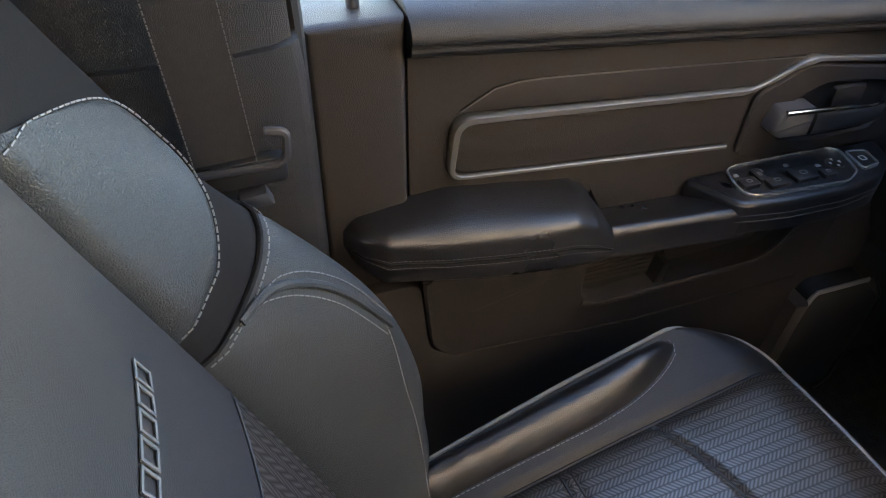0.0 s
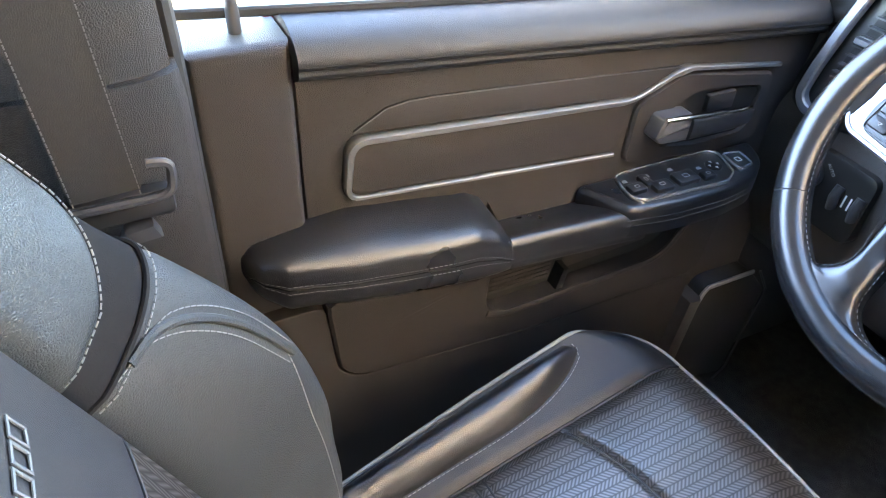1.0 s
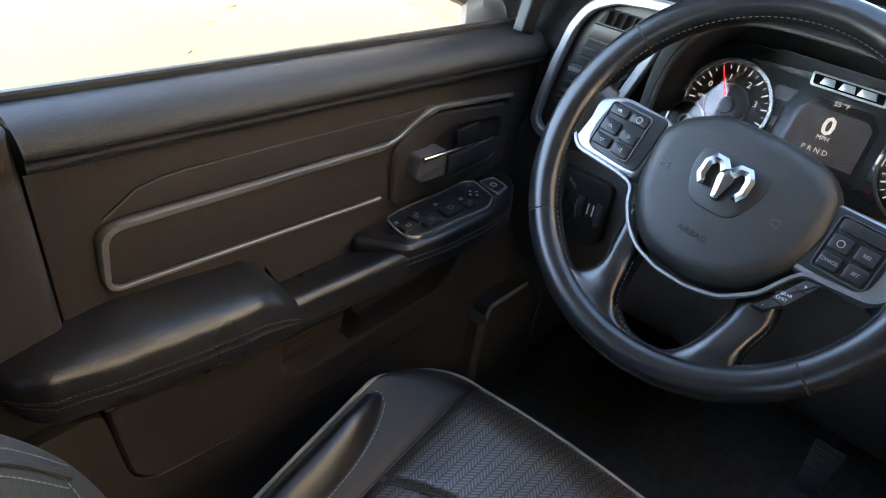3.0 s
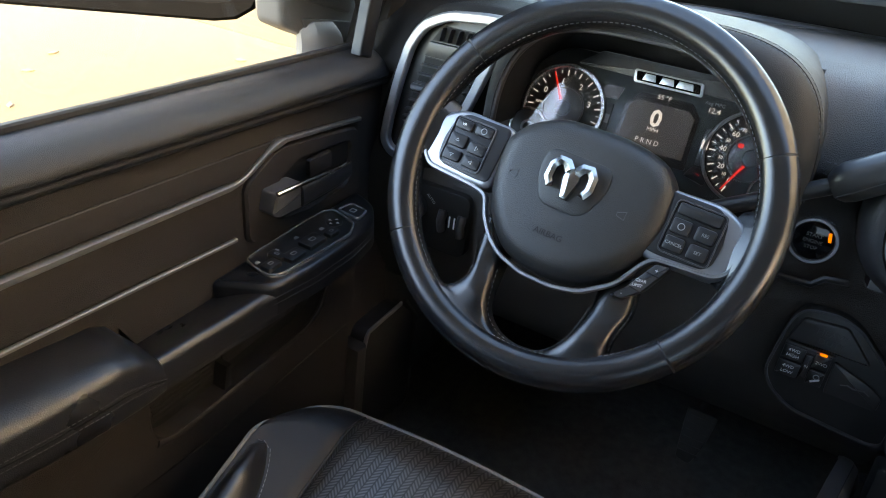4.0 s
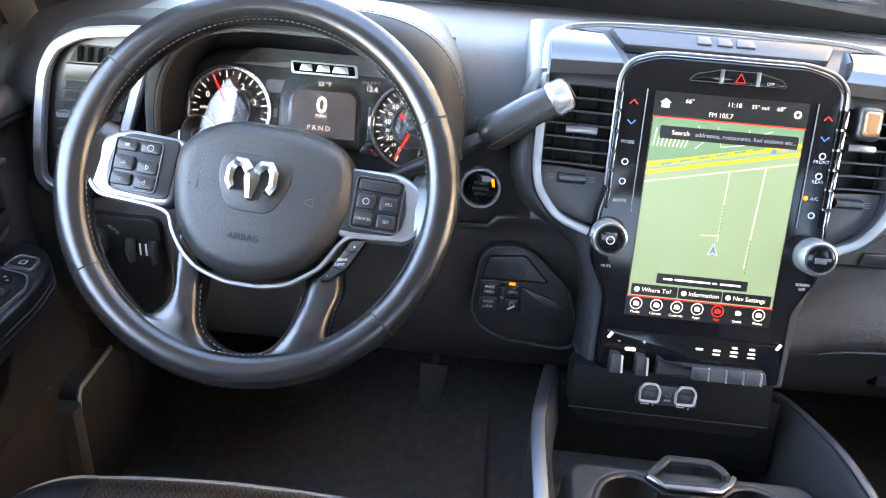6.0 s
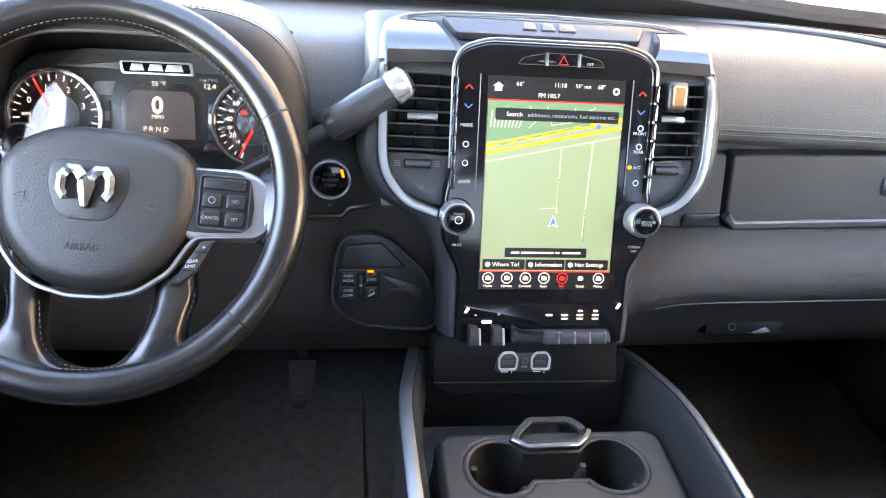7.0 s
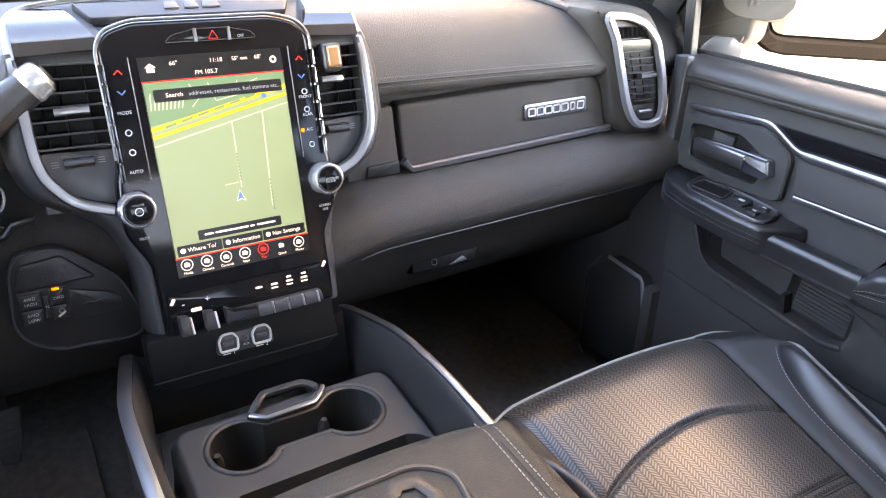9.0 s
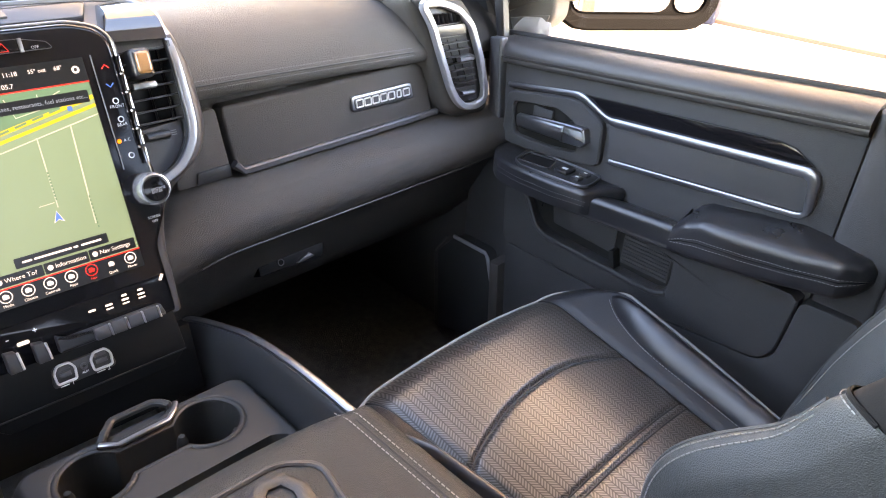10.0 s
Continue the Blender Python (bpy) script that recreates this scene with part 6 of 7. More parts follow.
for cx, cy, nums, needle, kind in ((-0.102, -0.0085, ((0, 150), (1, 107), (2, 63), (3, 20)), 119, "L"), (0.111, -0.009, ((0, 242), (10, 226), (20, 209), (30, 192), (40, 174), (50, 156), (60, 138), (70, 121), (80, 104), (100, 72), (120, 40)), 243, "R")):
    g = piece("gauge", CL, well(cx, cy, 0.048), 0.0, 0.003, DIAL, clu, 0.001, 0.0, "round dial with bright rim and red needle")
    part("gauge_rim", ring(bmesh.new(), CL, cx, cy, 0.0480, 0.0065 if kind == "L" else 0.0035, 0.001, 0.010, 48), KNOB if kind == "L" else SATIN, g)
    part("inner_disc", disc(bmesh.new(), CL, cx, cy, 0.023, 0.0030, 0.0036, 36, 0.0004), PLASTIC_GREY, g)
    part("inner_ring", ring(bmesh.new(), CL, cx, cy, 0.024, 0.002, 0.003, 0.006, 40), PLASTIC_GREY, g)
    bm = bmesh.new()
    for k in range(25):
        a = radians((228 if kind == "L" else 246) - k * (260 / 24))
        d, e = Vector((math.cos(a), math.sin(a))), Vector((-math.sin(a), math.cos(a)))
        c = Vector((cx, cy))
        w = 0.0009 if k % 2 else 0.0013
        r0 = 0.037 if k % 2 == 0 else 0.040
        slab(bm, CL, [c + d * r0 - e * w / 2, c + d * 0.0435 - e * w / 2, c + d * 0.0435 + e * w / 2, c + d * r0 + e * w / 2], 0.003, 0.0035)
    part("scale", bm, UI_WHITE, g)
    for v, a in nums:
        a = radians(a)
        lettering("number", str(v), 0.0095 if kind == "L" else (0.0076 if v % 20 == 0 else 0.0050), CL, cx + 0.0305 * math.cos(a), cy + 0.0305 * math.sin(a), 0.0036, UI_WHITE, g)
    a = radians(needle)
    d, e = Vector((math.cos(a), math.sin(a))), Vector((-math.sin(a), math.cos(a)))
    c = Vector((cx, cy))
    piece("needle", CL, [c + d * 0.010 - e * 0.0016, c + d * 0.043 - e * 0.0005, c + d * 0.043 + e * 0.0005, c + d * 0.010 + e * 0.0016], 0.005, 0.0065, UI_RED, g, 0.0)
    part("hub", disc(bmesh.new(), CL, cx, cy, 0.0095, 0.003, 0.008, 24, 0.003), PLASTIC_GREY, g)
    if kind == "L":
        lettering("caption", "RPM", 0.0048, CL, cx - 0.030, -0.008, 0.0036, UI_WHITE, g)
    else:
        lettering("caption", "MPH", 0.004, CL, cx - 0.006, -0.034, 0.0036, PRINT_DIM, g)
        piece("warning_lamp", CL, rect(cx - 0.017, -0.001, cx - 0.011, 0.004), 0.003, 0.0038, UI_RED, g, 0.0, 0.002)
    ax = cx + (-0.033 if kind == "L" else 0.030)
    sg = piece("small_dial", CL, well(ax, -0.040, 0.0215, 24), 0.0, 0.010, DIAL, g, 0.001)
    part("small_rim", ring(bmesh.new(), CL, ax, -0.040, 0.0215, 0.0035, 0.007, 0.012, 30), KNOB, g)
    part("small_hub", ring(bmesh.new(), CL, ax, -0.040, 0.007, 0.003, 0.009, 0.012, 20), PRINT_DIM, g)
LN = part("lens", sheet(lambda u, v: CL(u, v, 0.022), steps(-0.155, 0.160, 12), steps(-0.07, 0.058, 6), lambda u, v: CL(u, v, 0.020)), LENS, clu, "clear curved lens")
LN.visible_shadow = False
# hood over the cluster
def hood(t, k, grow=0.0):
    """t goes over the arch, k from its open rim to the dash."""
    a = math.pi * t
    c, s_ = math.cos(a), math.sin(a)
    hx, hz = 0.150 + grow, 0.134 + grow
    x = -0.4425 - hx * math.copysign(abs(c) ** 0.55, c)
    z = 0.655 + hz * abs(s_) ** 0.60 - 0.02 * k
    y = 0.775 + 0.030 * abs(s_) + 0.12 * k
    return Vector((x, y, z))
ts = steps(-0.06, 1.06, 44)
def arch(rows, name, material, label):
    bm = bmesh.new()
    g = [[bm.verts.new(hood(t, k, e)) for k, e in rows] for t in ts]
    for i in range(len(ts) - 1):
        for j in range(len(rows)):
            bm.faces.new((g[i][j], g[i + 1][j], g[i + 1][(j + 1) % len(rows)], g[i][(j + 1) % len(rows)]))
    bm.faces.new(g[0])
    bm.faces.new(g[-1][::-1])
    return part(name, bm, material, dash, label)
# lip and inner face darker than the hood top, shade put into the colour
arch(((1.0, 0.0), (0.6, 0.0), (0.3, 0.0), (0.08, 0.0), (0.0, 0.003), (0.03, 0.010), (0.10, 0.0170), (0.19, 0.0222), (0.28, 0.0245), (0.28, 0.018), (1.0, 0.018)), "hood_face", HOOD_FACE, "dark rolled lip and inner face of the cluster hood")
arch(((0.284, 0.0200), (0.284, 0.0252), (0.34, 0.0263), (0.7, 0.0266), (1.6, 0.0268), (1.6, 0.0205), (0.7, 0.0205)), "cluster_hood", HOOD_TOP, "stitched leather-look hood over the cluster")
part("stitching", stitches(bmesh.new(), [hood(t, 0.33, 0.0266) for t in steps(0.12, 0.89, 40)], (0, 0, 1), 0.006, 0.004, 0.0006), THREAD_DARK, dash)
part("stitching", stitches(bmesh.new(), [hood(t, 0.24, 0.0243) for t in steps(0.12, 0.89, 40)], (0, 0, 1), 0.006, 0.004, 0.0006), THREAD_DARK, dash)
part("hood_rim", sweep(bmesh.new(), [hood(t, 0.03, 0.001) for t in ts], oval(0.003, 0.004, 8), (0, -1, 0)), PLASTIC_GREY, dash)

# ---- steering wheel ----
TI, YA = radians(37), radians(2)
wn_ = Vector((math.sin(YA) * math.cos(TI), -math.cos(YA) * math.cos(TI), math.sin(TI)))
wu_ = Vector((math.cos(YA), math.sin(YA), 0))
ROLL = radians(-5.0)
wv_ = wn_.cross(wu_)
W = Plane((-0.460, 0.700, 0.670), wu_ * math.cos(ROLL) + wv_ * math.sin(ROLL), wv_ * math.cos(ROLL) - wu_ * math.sin(ROLL), wn_)
whl = empty("steering_wheel", W(0, 0, 0), "black leather steering wheel with silver spokes and buttons", "steering wheel")
RR = 0.1790
def rim(a0, a1, r, n):
    return [W(RR * math.cos(radians(a)), RR * math.sin(radians(a)), 0.0) for a in steps(a0, a1, n)]
for a0, a1 in ((29, 149), (149, 217), (217, 322), (322, 389)):
    n = int((a1 - a0) / 4)
    bm = bmesh.new()
    pts = rim(a0 + 0.25, a1 - 0.25, RR, n)
    sweep(bm, pts, oval(0.0170, 0.0180, 18, 0.9), wn_)
    seg = part("rim_section", bm, WHEEL_LEATHER, whl)
    line = [W((RR - 0.0158) * math.cos(radians(a)), (RR - 0.0158) * math.sin(radians(a)), 0.007) for a in steps(a0 + 1, a1 - 1, n)]
    part("stitching", stitches(bmesh.new(), line, wn_, 0.0055, 0.0030, 0.0005), THREAD_DARK, seg)
for a in (29, 149, 217, 322):
    part("rim_joint", sweep(bmesh.new(), rim(a - 0.4, a + 0.4, RR, 1), oval(0.0163, 0.0173, 18, 0.9), wn_), RUBBER, whl)
hub = [(-0.084, 0.020), (-0.068, 0.043), (-0.035, 0.060), (0.035, 0.061), (0.072, 0.052), (0.091, 0.034), (0.096, -0.005), (0.089, -0.032), (0.071, -0.063), (0.044, -0.085), (0.015, -0.0925), (-0.013, -0.0920), (-0.041, -0.084), (-0.067, -0.057), (-0.080, -0.025)]
HB = fillet(hub, 0.02, 3)
hub_o = part("airbag_cover", slab(bmesh.new(), W, HB, -0.030, 0.016, 0.020, 6), HUB_LEATHER, whl, "grained airbag cover")
lettering("caption", "AIRBAG", 0.0085, W, 0.0, -0.054, 0.0163, THROAT, hub_o)
part("emblem_dish", slab(bmesh.new(), W, fillet([(-0.034, 0.026), (0.034, 0.026), (0.036, 0.0), (0.022, -0.030), (-0.022, -0.030), (-0.036, 0.0)], 0.012), 0.010, 0.0178, 0.0035), HUB_LEATHER, hub_o)
EMBLEM = make("faceted_emblem_metal", (0.45, 0.455, 0.46), 0.24, 1.0, vary=0.2, vary_scale=120)
eb = piece("emblem", W, fillet([(-0.006, 0.012), (0.006, 0.012), (0.0085, 0.002), (0.0035, -0.019), (-0.0035, -0.019), (-0.0085, 0.002)], 0.0025), 0.0178, 0.025, EMBLEM, whl, 0.003, 0.0, "faceted chrome emblem")
for s in (-1, 1):
    pts = [W(s * a, b, 0.0235) for a, b in ((0.0035, 0.0085), (0.0085, 0.0145), (0.0155, 0.0152), (0.0205, 0.0085), (0.0208, -0.0035), (0.0170, -0.0100), (0.0148, -0.0085))]
    part("emblem_arm", sweep(bmesh.new(), pts, oval(0.0048, 0.0045, 6), wn_, scale=lambda t: 1.15 - 0.3 * t), EMBLEM, eb)
    part("horn_mark", sweep(bmesh.new(), [W(s * 0.056 + dx, -0.010 + dy, 0.0164) for dx, dy in ((-0.005, 0.0), (0.003, 0.003), (0.003, -0.005), (-0.005, -0.003))], oval(0.0005, 0.0005, 4), wn_, True), PLASTIC_GREY, hub_o)
lower_line = fillet([(-0.163, 0.010), (-0.162, -0.022), (-0.150, -0.0345), (-0.096, -0.0375), (-0.0785, -0.041), (-0.0725, -0.058), (-0.058, -0.077), (-0.041, -0.0895), (-0.013, -0.0975), (0.020, -0.0975), (0.047, -0.0910), (0.074, -0.0705), (0.088, -0.045), (0.096, -0.0355), (0.150, -0.0310), (0.160, -0.021), (0.160, 0.012)], 0.008, 4, closed=False)
part("cover_trim", sweep(bmesh.new(), [W(a, b, 0.001) for a, b in lower_line], oval(0.0024, 0.005, 8, 0.7), wn_), SPOKE_SILVER, whl, "satin silver spoke outline")
for s in (-1, 1):
    sp = [(s * 0.076, 0.031), (s * 0.135, 0.033), (s * 0.158, 0.022), (s * 0.164, -0.004), (s * 0.162, -0.026), (s * 0.150, -0.035), (s * 0.098, -0.0375), (s * 0.078, -0.036)]
    spoke = piece("spoke", W, sp, -0.018, 0.004, SPOKE_SILVER, whl, 0.005, 0.010, "satin silver spoke", 3)
    fld = [(s * 0.080, 0.0285), (s * 0.131, 0.0285), (s * 0.142, 0.020), (s * 0.146, -0.004), (s * 0.144, -0.022), (s * 0.137, -0.0285), (s * 0.100, -0.031), (s * 0.082, -0.030)]
    field = piece("button_field", W, fld, 0.004, 0.006, KEY_BLACK, spoke, 0.001, 0.006)
    if s < 0:
        keys = [(-0.129, 0.016, 0.020, 0.010, "VR"), (-0.106, 0.016, 0.020, 0.010, ""), (-0.129, -0.001, 0.020, 0.014, "^"), (-0.129, -0.017, 0.020, 0.012, "v"), (-0.106, -0.003, 0.020, 0.012, ">"), (-0.106, -0.018, 0.020, 0.012, "<")]
    else:
        keys = [(0.118, 0.016, 0.040, 0.011, ""), (0.107, 0.000, 0.018, 0.014, ""), (0.129, 0.000, 0.018, 0.014, "RES"), (0.107, -0.017, 0.018, 0.014, "CANCEL"), (0.129, -0.017, 0.018, 0.014, "SET")]
    part("key_frame", frame_ring(bmesh.new(), W, rect(s * 0.118 - 0.023, -0.0265, s * 0.118 + 0.023, 0.0235), 0.0014, 0.005, 0.008, 0.005), PLASTIC_GREY, field)
    for a, b, wa, wb, w in keys:
        piece("key", W, rect(a - wa / 2, b - wb / 2, a + wa / 2, b + wb / 2), 0.005, 0.0095, KEY_BLACK, field, 0.0018, 0.003)
        if w in ("^", "v", "<", ">"):
            d = {"^": (0, 1), "v": (0, -1), "<": (-1, 0), ">": (1, 0)}[w]
            e = (-d[1], d[0])
            part("key_mark", frame_ring(bmesh.new(), W, [(a + d[0] * 0.0017, b + d[1] * 0.0017), (a - d[0] * 0.0010 + e[0] * 0.0022, b - d[1] * 0.0010 + e[1] * 0.0022), (a - d[0] * 0.0010 - e[0] * 0.0022, b - d[1] * 0.0010 - e[1] * 0.0022)], 0.0005, 0.0094, 0.0099), PRINT, field)
        elif w:
            lettering("key_mark", w, 0.0042, W, a, b, 0.0097, PRINT if s < 0 else PRINT_DIM, field)
        elif wa < 0.03:
            part("key_mark", ring(bmesh.new(), W, a, b, 0.0030, 0.0008, 0.0094, 0.0099, 14), PRINT_DIM, field)
    # leather root of the spoke and the lower spokes
    bm = bmesh.new()
    sweep(bm, [W(s * 0.150, 0.000, -0.012), W(s * 0.165, 0.000, -0.006), W(s * 0.180, 0.000, 0.0)], oval(0.036, 0.012, 14, 0.8), wn_, scale=lambda t: 1.0 + 0.35 * t)
    part("spoke_root", bm, WHEEL_LEATHER, whl)
def on_rim(a):
    return (RR * math.cos(radians(a)), RR * math.sin(radians(a)), 0)
for outer_, inner_ in (
        ([(-0.074, -0.055, 0), (-0.067, -0.090, 0), (-0.0625, -0.108, 0), (-0.0650, -0.126, 0), (-0.0800, -0.1395, 0), (-0.106, -0.138, 0), on_rim(240), on_rim(258), on_rim(270)],
         [(-0.038, -0.080, 0), (-0.036, -0.104, 0), (-0.0335, -0.122, 0), (-0.0305, -0.137, 0), (-0.0250, -0.148, 0), (-0.014, -0.157, 0), (-0.002, -0.1615, 0), (0.009, -0.163, 0), (0.018, -0.163, 0)]),
        ([(0.092, -0.055, 0), (0.0980, -0.088, 0), (0.0945, -0.108, 0), (0.0930, -0.124, 0), (0.0960, -0.136, 0), (0.106, -0.141, 0), on_rim(303), on_rim(288), on_rim(272)],
         [(0.058, -0.078, 0), (0.0605, -0.100, 0), (0.0580, -0.118, 0), (0.0535, -0.133, 0), (0.0465, -0.146, 0), (0.038, -0.155, 0), (0.029, -0.160, 0), (0.020, -0.163, 0), (0.012, -0.163, 0)])):
    ca, cb = smooth_line(outer_, 6), smooth_line(inner_, 6)
    def strip(t, k, ca=ca, cb=cb):
        i = int(round(t * (len(ca) - 1)))
        q = ca[i].lerp(cb[i], k)
        return W(q.x, q.y, -0.004 + 0.013 * math.sqrt(max(0.0, 1 - abs(2 * k - 1) ** 3.2)) - 0.016 * max(0.0, 1 - t / 0.40) ** 1.5)
    part("lower_spoke", sheet(strip, steps(0, 1, len(ca) - 1), steps(0, 1, 16), lambda t, k: strip(t, k) - wn_ * 0.014), WHEEL_LEATHER, whl, "dark leather-wrapped lower spoke")
    part("stitching", stitches(bmesh.new(), [W(q.x, q.y, -0.002) for q in cb[6:]], wn_, 0.0055, 0.0030, 0.0004), THREAD_DARK, whl)
    part("stitching", stitches(bmesh.new(), [W(q.x, q.y, -0.002) for q in ca[6:24]], wn_, 0.0055, 0.0030, 0.0004), THREAD_DARK, whl)
gl = [(0.0730, -0.0815), (0.0850, -0.0800), (0.1000, -0.0655), (0.1140, -0.0370), (0.1000, -0.0390), (0.0840, -0.0690)]
gear = piece("gear_switch", W, gl, -0.010, 0.005, PLASTIC_SMOOTH, whl, 0.002, 0.003)
lettering("caption", "GEAR", 0.0040, W, 0.0945, -0.0585, 0.0056, PRINT, gear, 8)
lettering("caption", "LIMIT", 0.0040, W, 0.0930, -0.0635, 0.0056, PRINT, gear, 8)
lettering("caption", "+", 0.006, W, 0.1035, -0.0450, 0.0056, PRINT, gear)
lettering("caption", "-", 0.006, W, 0.0830, -0.0755, 0.0056, PRINT, gear)
for p0_, p1_ in (((0.0955, -0.0490), (0.1075, -0.0500)), ((0.0860, -0.0670), (0.0985, -0.0680))):
    part("key_gap", sweep(bmesh.new(), [W(*p0_, 0.0052), W(*p1_, 0.0052)], oval(0.0006, 0.0006, 6), wn_), THROAT, gear)
part("hub_back", slab(bmesh.new(), W, [(p.x * 0.9, p.y * 0.9) for p in HB], -0.075, -0.030, 0.01), PLASTIC, whl)

# column, shifter, stalk
col = empty("steering_column", (-0.46, 0.80, 0.60), "black plastic steering column shroud", "steering column")
part("shroud", sweep(bmesh.new(), [W(0, -0.01, -0.072), W(0, -0.02, -0.13), W(0, -0.02, -0.22)], oval(0.062, 0.050, 16, 0.7), (0, 0, 1)), PLASTIC, col)
part("turn_stalk", sweep(bmesh.new(), [W(-0.06, 0.01, -0.10), W(-0.11, 0.03, -0.10), W(-0.155, 0.035, -0.09)], oval(0.008, 0.008, 10), wn_), PLASTIC_SMOOTH, col)
sh = empty("gear_lever", (-0.30, 0.80, 0.66), "black column gear lever with a silver end cap", "gear lever")
p0, p1, p2 = Vector((-0.345, 0.80, 0.640)), Vector((-0.245, 0.815, 0.694)), Vector((-0.171, 0.825, 0.743))
part("arm", sweep(bmesh.new(), [p0, p0.lerp(p1, 0.5), p1], oval(0.0085, 0.0085, 12), (0, -1, 0)), PLASTIC_SMOOTH, sh)
d = (p2 - p1)
part("grip", sweep(bmesh.new(), [p1 - d * 0.06, p1 + d * 0.02, p1 + d * 0.12, p1 + d * 0.5, p1 + d * 0.86], oval(0.0182, 0.0190, 20, 0.85), (0, -1, 0.3), scale=lambda t: (0.62, 0.95, 1.06, 1.05, 0.98)[int(round(t * 4))]), PLASTIC_SMOOTH, sh, "leather-wrapped grip")
part("grip_seam", sweep(bmesh.new(), [p1 + d * 0.03 + Vector((0, -0.0195, -0.006)), p1 + d * 0.45 + Vector((0, -0.0212, -0.004)), p1 + d * 0.84 + Vector((0, -0.0198, 0.0))], oval(0.0007, 0.0007, 6), (0, -1, 0)), RUBBER, sh)
part("end_cap", sweep(bmesh.new(), [p1 + d * 0.86, p1 + d * 0.90, p1 + d * 1.06, p1 + d * 1.10], oval(0.0178, 0.0185, 16, 0.8), (0, -1, 0.3), scale=lambda t: (1.0, 1.08, 1.0, 0.78)[int(round(t * 3))]), KNOB, sh, "satin silver end cap")
EC = Plane(p1 + d * 1.10, Vector((0, -1, 0.1)), d.cross(Vector((0, -1, 0.1))), d)
part("cap_button", disc(bmesh.new(), EC, 0, 0, 0.009, 0.0, 0.003, 18, 0.001), PLASTIC_GREY, sh)

# switches on the driver's fascia
ST = Plane((-0.246, 0.846, 0.617), (1, 0, 0), (0, 0.2, 1), (0, -1, 0.2))
stb = empty("start_button", ST(0, 0), "round push-button starter with a chrome ring", "button")
part("ring", ring(bmesh.new(), ST, 0, 0, 0.0225, 0.0050, -0.008, 0.006, 40), KNOB, stb)
part("cap", disc(bmesh.new(), ST, 0, 0, 0.0205, -0.012, 0.004, 36, 0.003), GLOSS, stb)
for k, w in enumerate(("START", "ENGINE", "STOP")):
    lettering("caption", w, 0.0054, ST, 0, 0.006 - k * 0.0065, 0.0043, EMBROIDERY, stb)
piece("run_lamp", ST, [(0.0135, 0.003), (0.0165, 0.003), (0.0145, 0.013), (0.0115, 0.012)], 0.004, 0.0046, AMBER, stb, 0.0)
DR = Plane((-0.18, 0.812, 0.503), (1, 0, 0), (0, 0.12, 1), (0, -1, 0.12))
dr = empty("drive_switch_panel", DR(0, 0), "black drive mode switch panel with an amber lamp", "switch panel")
op = [(-0.058, 0.034), (-0.049, 0.053), (-0.015, 0.0575), (0.007, 0.049), (0.050, 0.008), (0.067, -0.040), (0.066, -0.070), (0.053, -0.0745), (-0.026, -0.068), (-0.052, -0.052), (-0.064, -0.032)]
piece("plate", DR, op, -0.01, 0.002, PLASTIC_SMOOTH, dr, 0.002, 0.012)
part("plate_edge", frame_ring(bmesh.new(), DR, op, 0.003, 0.001, 0.006, 0.012), PLASTIC_GREY, dr)
piece("upper_blank", DR, [(-0.055, 0.0125), (-0.047, 0.043), (-0.005, 0.047), (0.027, 0.0135)], 0.002, 0.007, PLASTIC_SMOOTH, dr, 0.003, 0.005)
lettering("embossed_words", "HEAVY", 0.0100, DR, -0.016, 0.034, 0.0072, PLASTIC_GREY, dr)
lettering("embossed_words", "DUTY", 0.0100, DR, -0.014, 0.024, 0.0072, PLASTIC_GREY, dr)
piece("lower_blank", DR, [(-0.005, 0.006), (0.036, -0.0085), (0.048, -0.0170), (0.047, -0.0335), (-0.004, -0.0335)], 0.002, 0.006, PLASTIC_SMOOTH, dr, 0.002, 0.003)
part("blank_mark", sweep(bmesh.new(), [DR(a, b, 0.0064) for a, b in ((0.008, -0.017), (0.014, -0.0145), (0.020, -0.0165), (0.030, -0.0145), (0.036, -0.018))], oval(0.0008, 0.0005, 6), DR.n), PLASTIC_GREY, dr)
for a0, b0, a1, b1 in ((-0.0545, -0.0095, -0.0325, 0.0085), (-0.0545, -0.0295, -0.0325, -0.0115), (-0.0235, -0.0095, -0.0080, 0.0085), (-0.0235, -0.0295, -0.0080, -0.0115), (-0.0315, -0.0245, -0.0245, 0.0035)):
    piece("key", DR, rect(a0, b0, a1, b1), 0.002, 0.006, PLASTIC_SMOOTH, dr, 0.0012, 0.001)
for a, b, w in ((-0.0435, 0.0025, "4WD"), (-0.0435, -0.0040, "HIGH"), (-0.0435, -0.0175, "4WD"), (-0.0435, -0.0240, "LOW"), (-0.0155, -0.0020, "2WD"), (-0.0280, -0.0105, "N")):
    lettering("caption", w, 0.0052, DR, a, b, 0.0063, PRINT, dr)
piece("downhill_mark", DR, [(-0.020, -0.0245), (-0.011, -0.0195), (-0.011, -0.0215), (-0.0185, -0.0265)], 0.0058, 0.0064, PRINT, dr, 0.0)
part("downhill_car", ring(bmesh.new(), DR, -0.0150, -0.0185, 0.0028, 0.0010, 0.0058, 0.0064, 12), PRINT_DIM, dr)
piece("lamp_bar", DR, rect(-0.0545, 0.0090, -0.0060, 0.0115), 0.002, 0.006, PLASTIC_GREY, dr, 0.001)
piece("lamp", DR, rect(-0.0205, 0.0078, -0.0130, 0.0108), 0.002, 0.0075, AMBER, dr, 0.001, 0.001, "lit amber lamp")
LS = Plane((-0.692, 0.824, 0.500), (1, 0, 0), (0, 0.1, 1), (0, -1, 0.1))
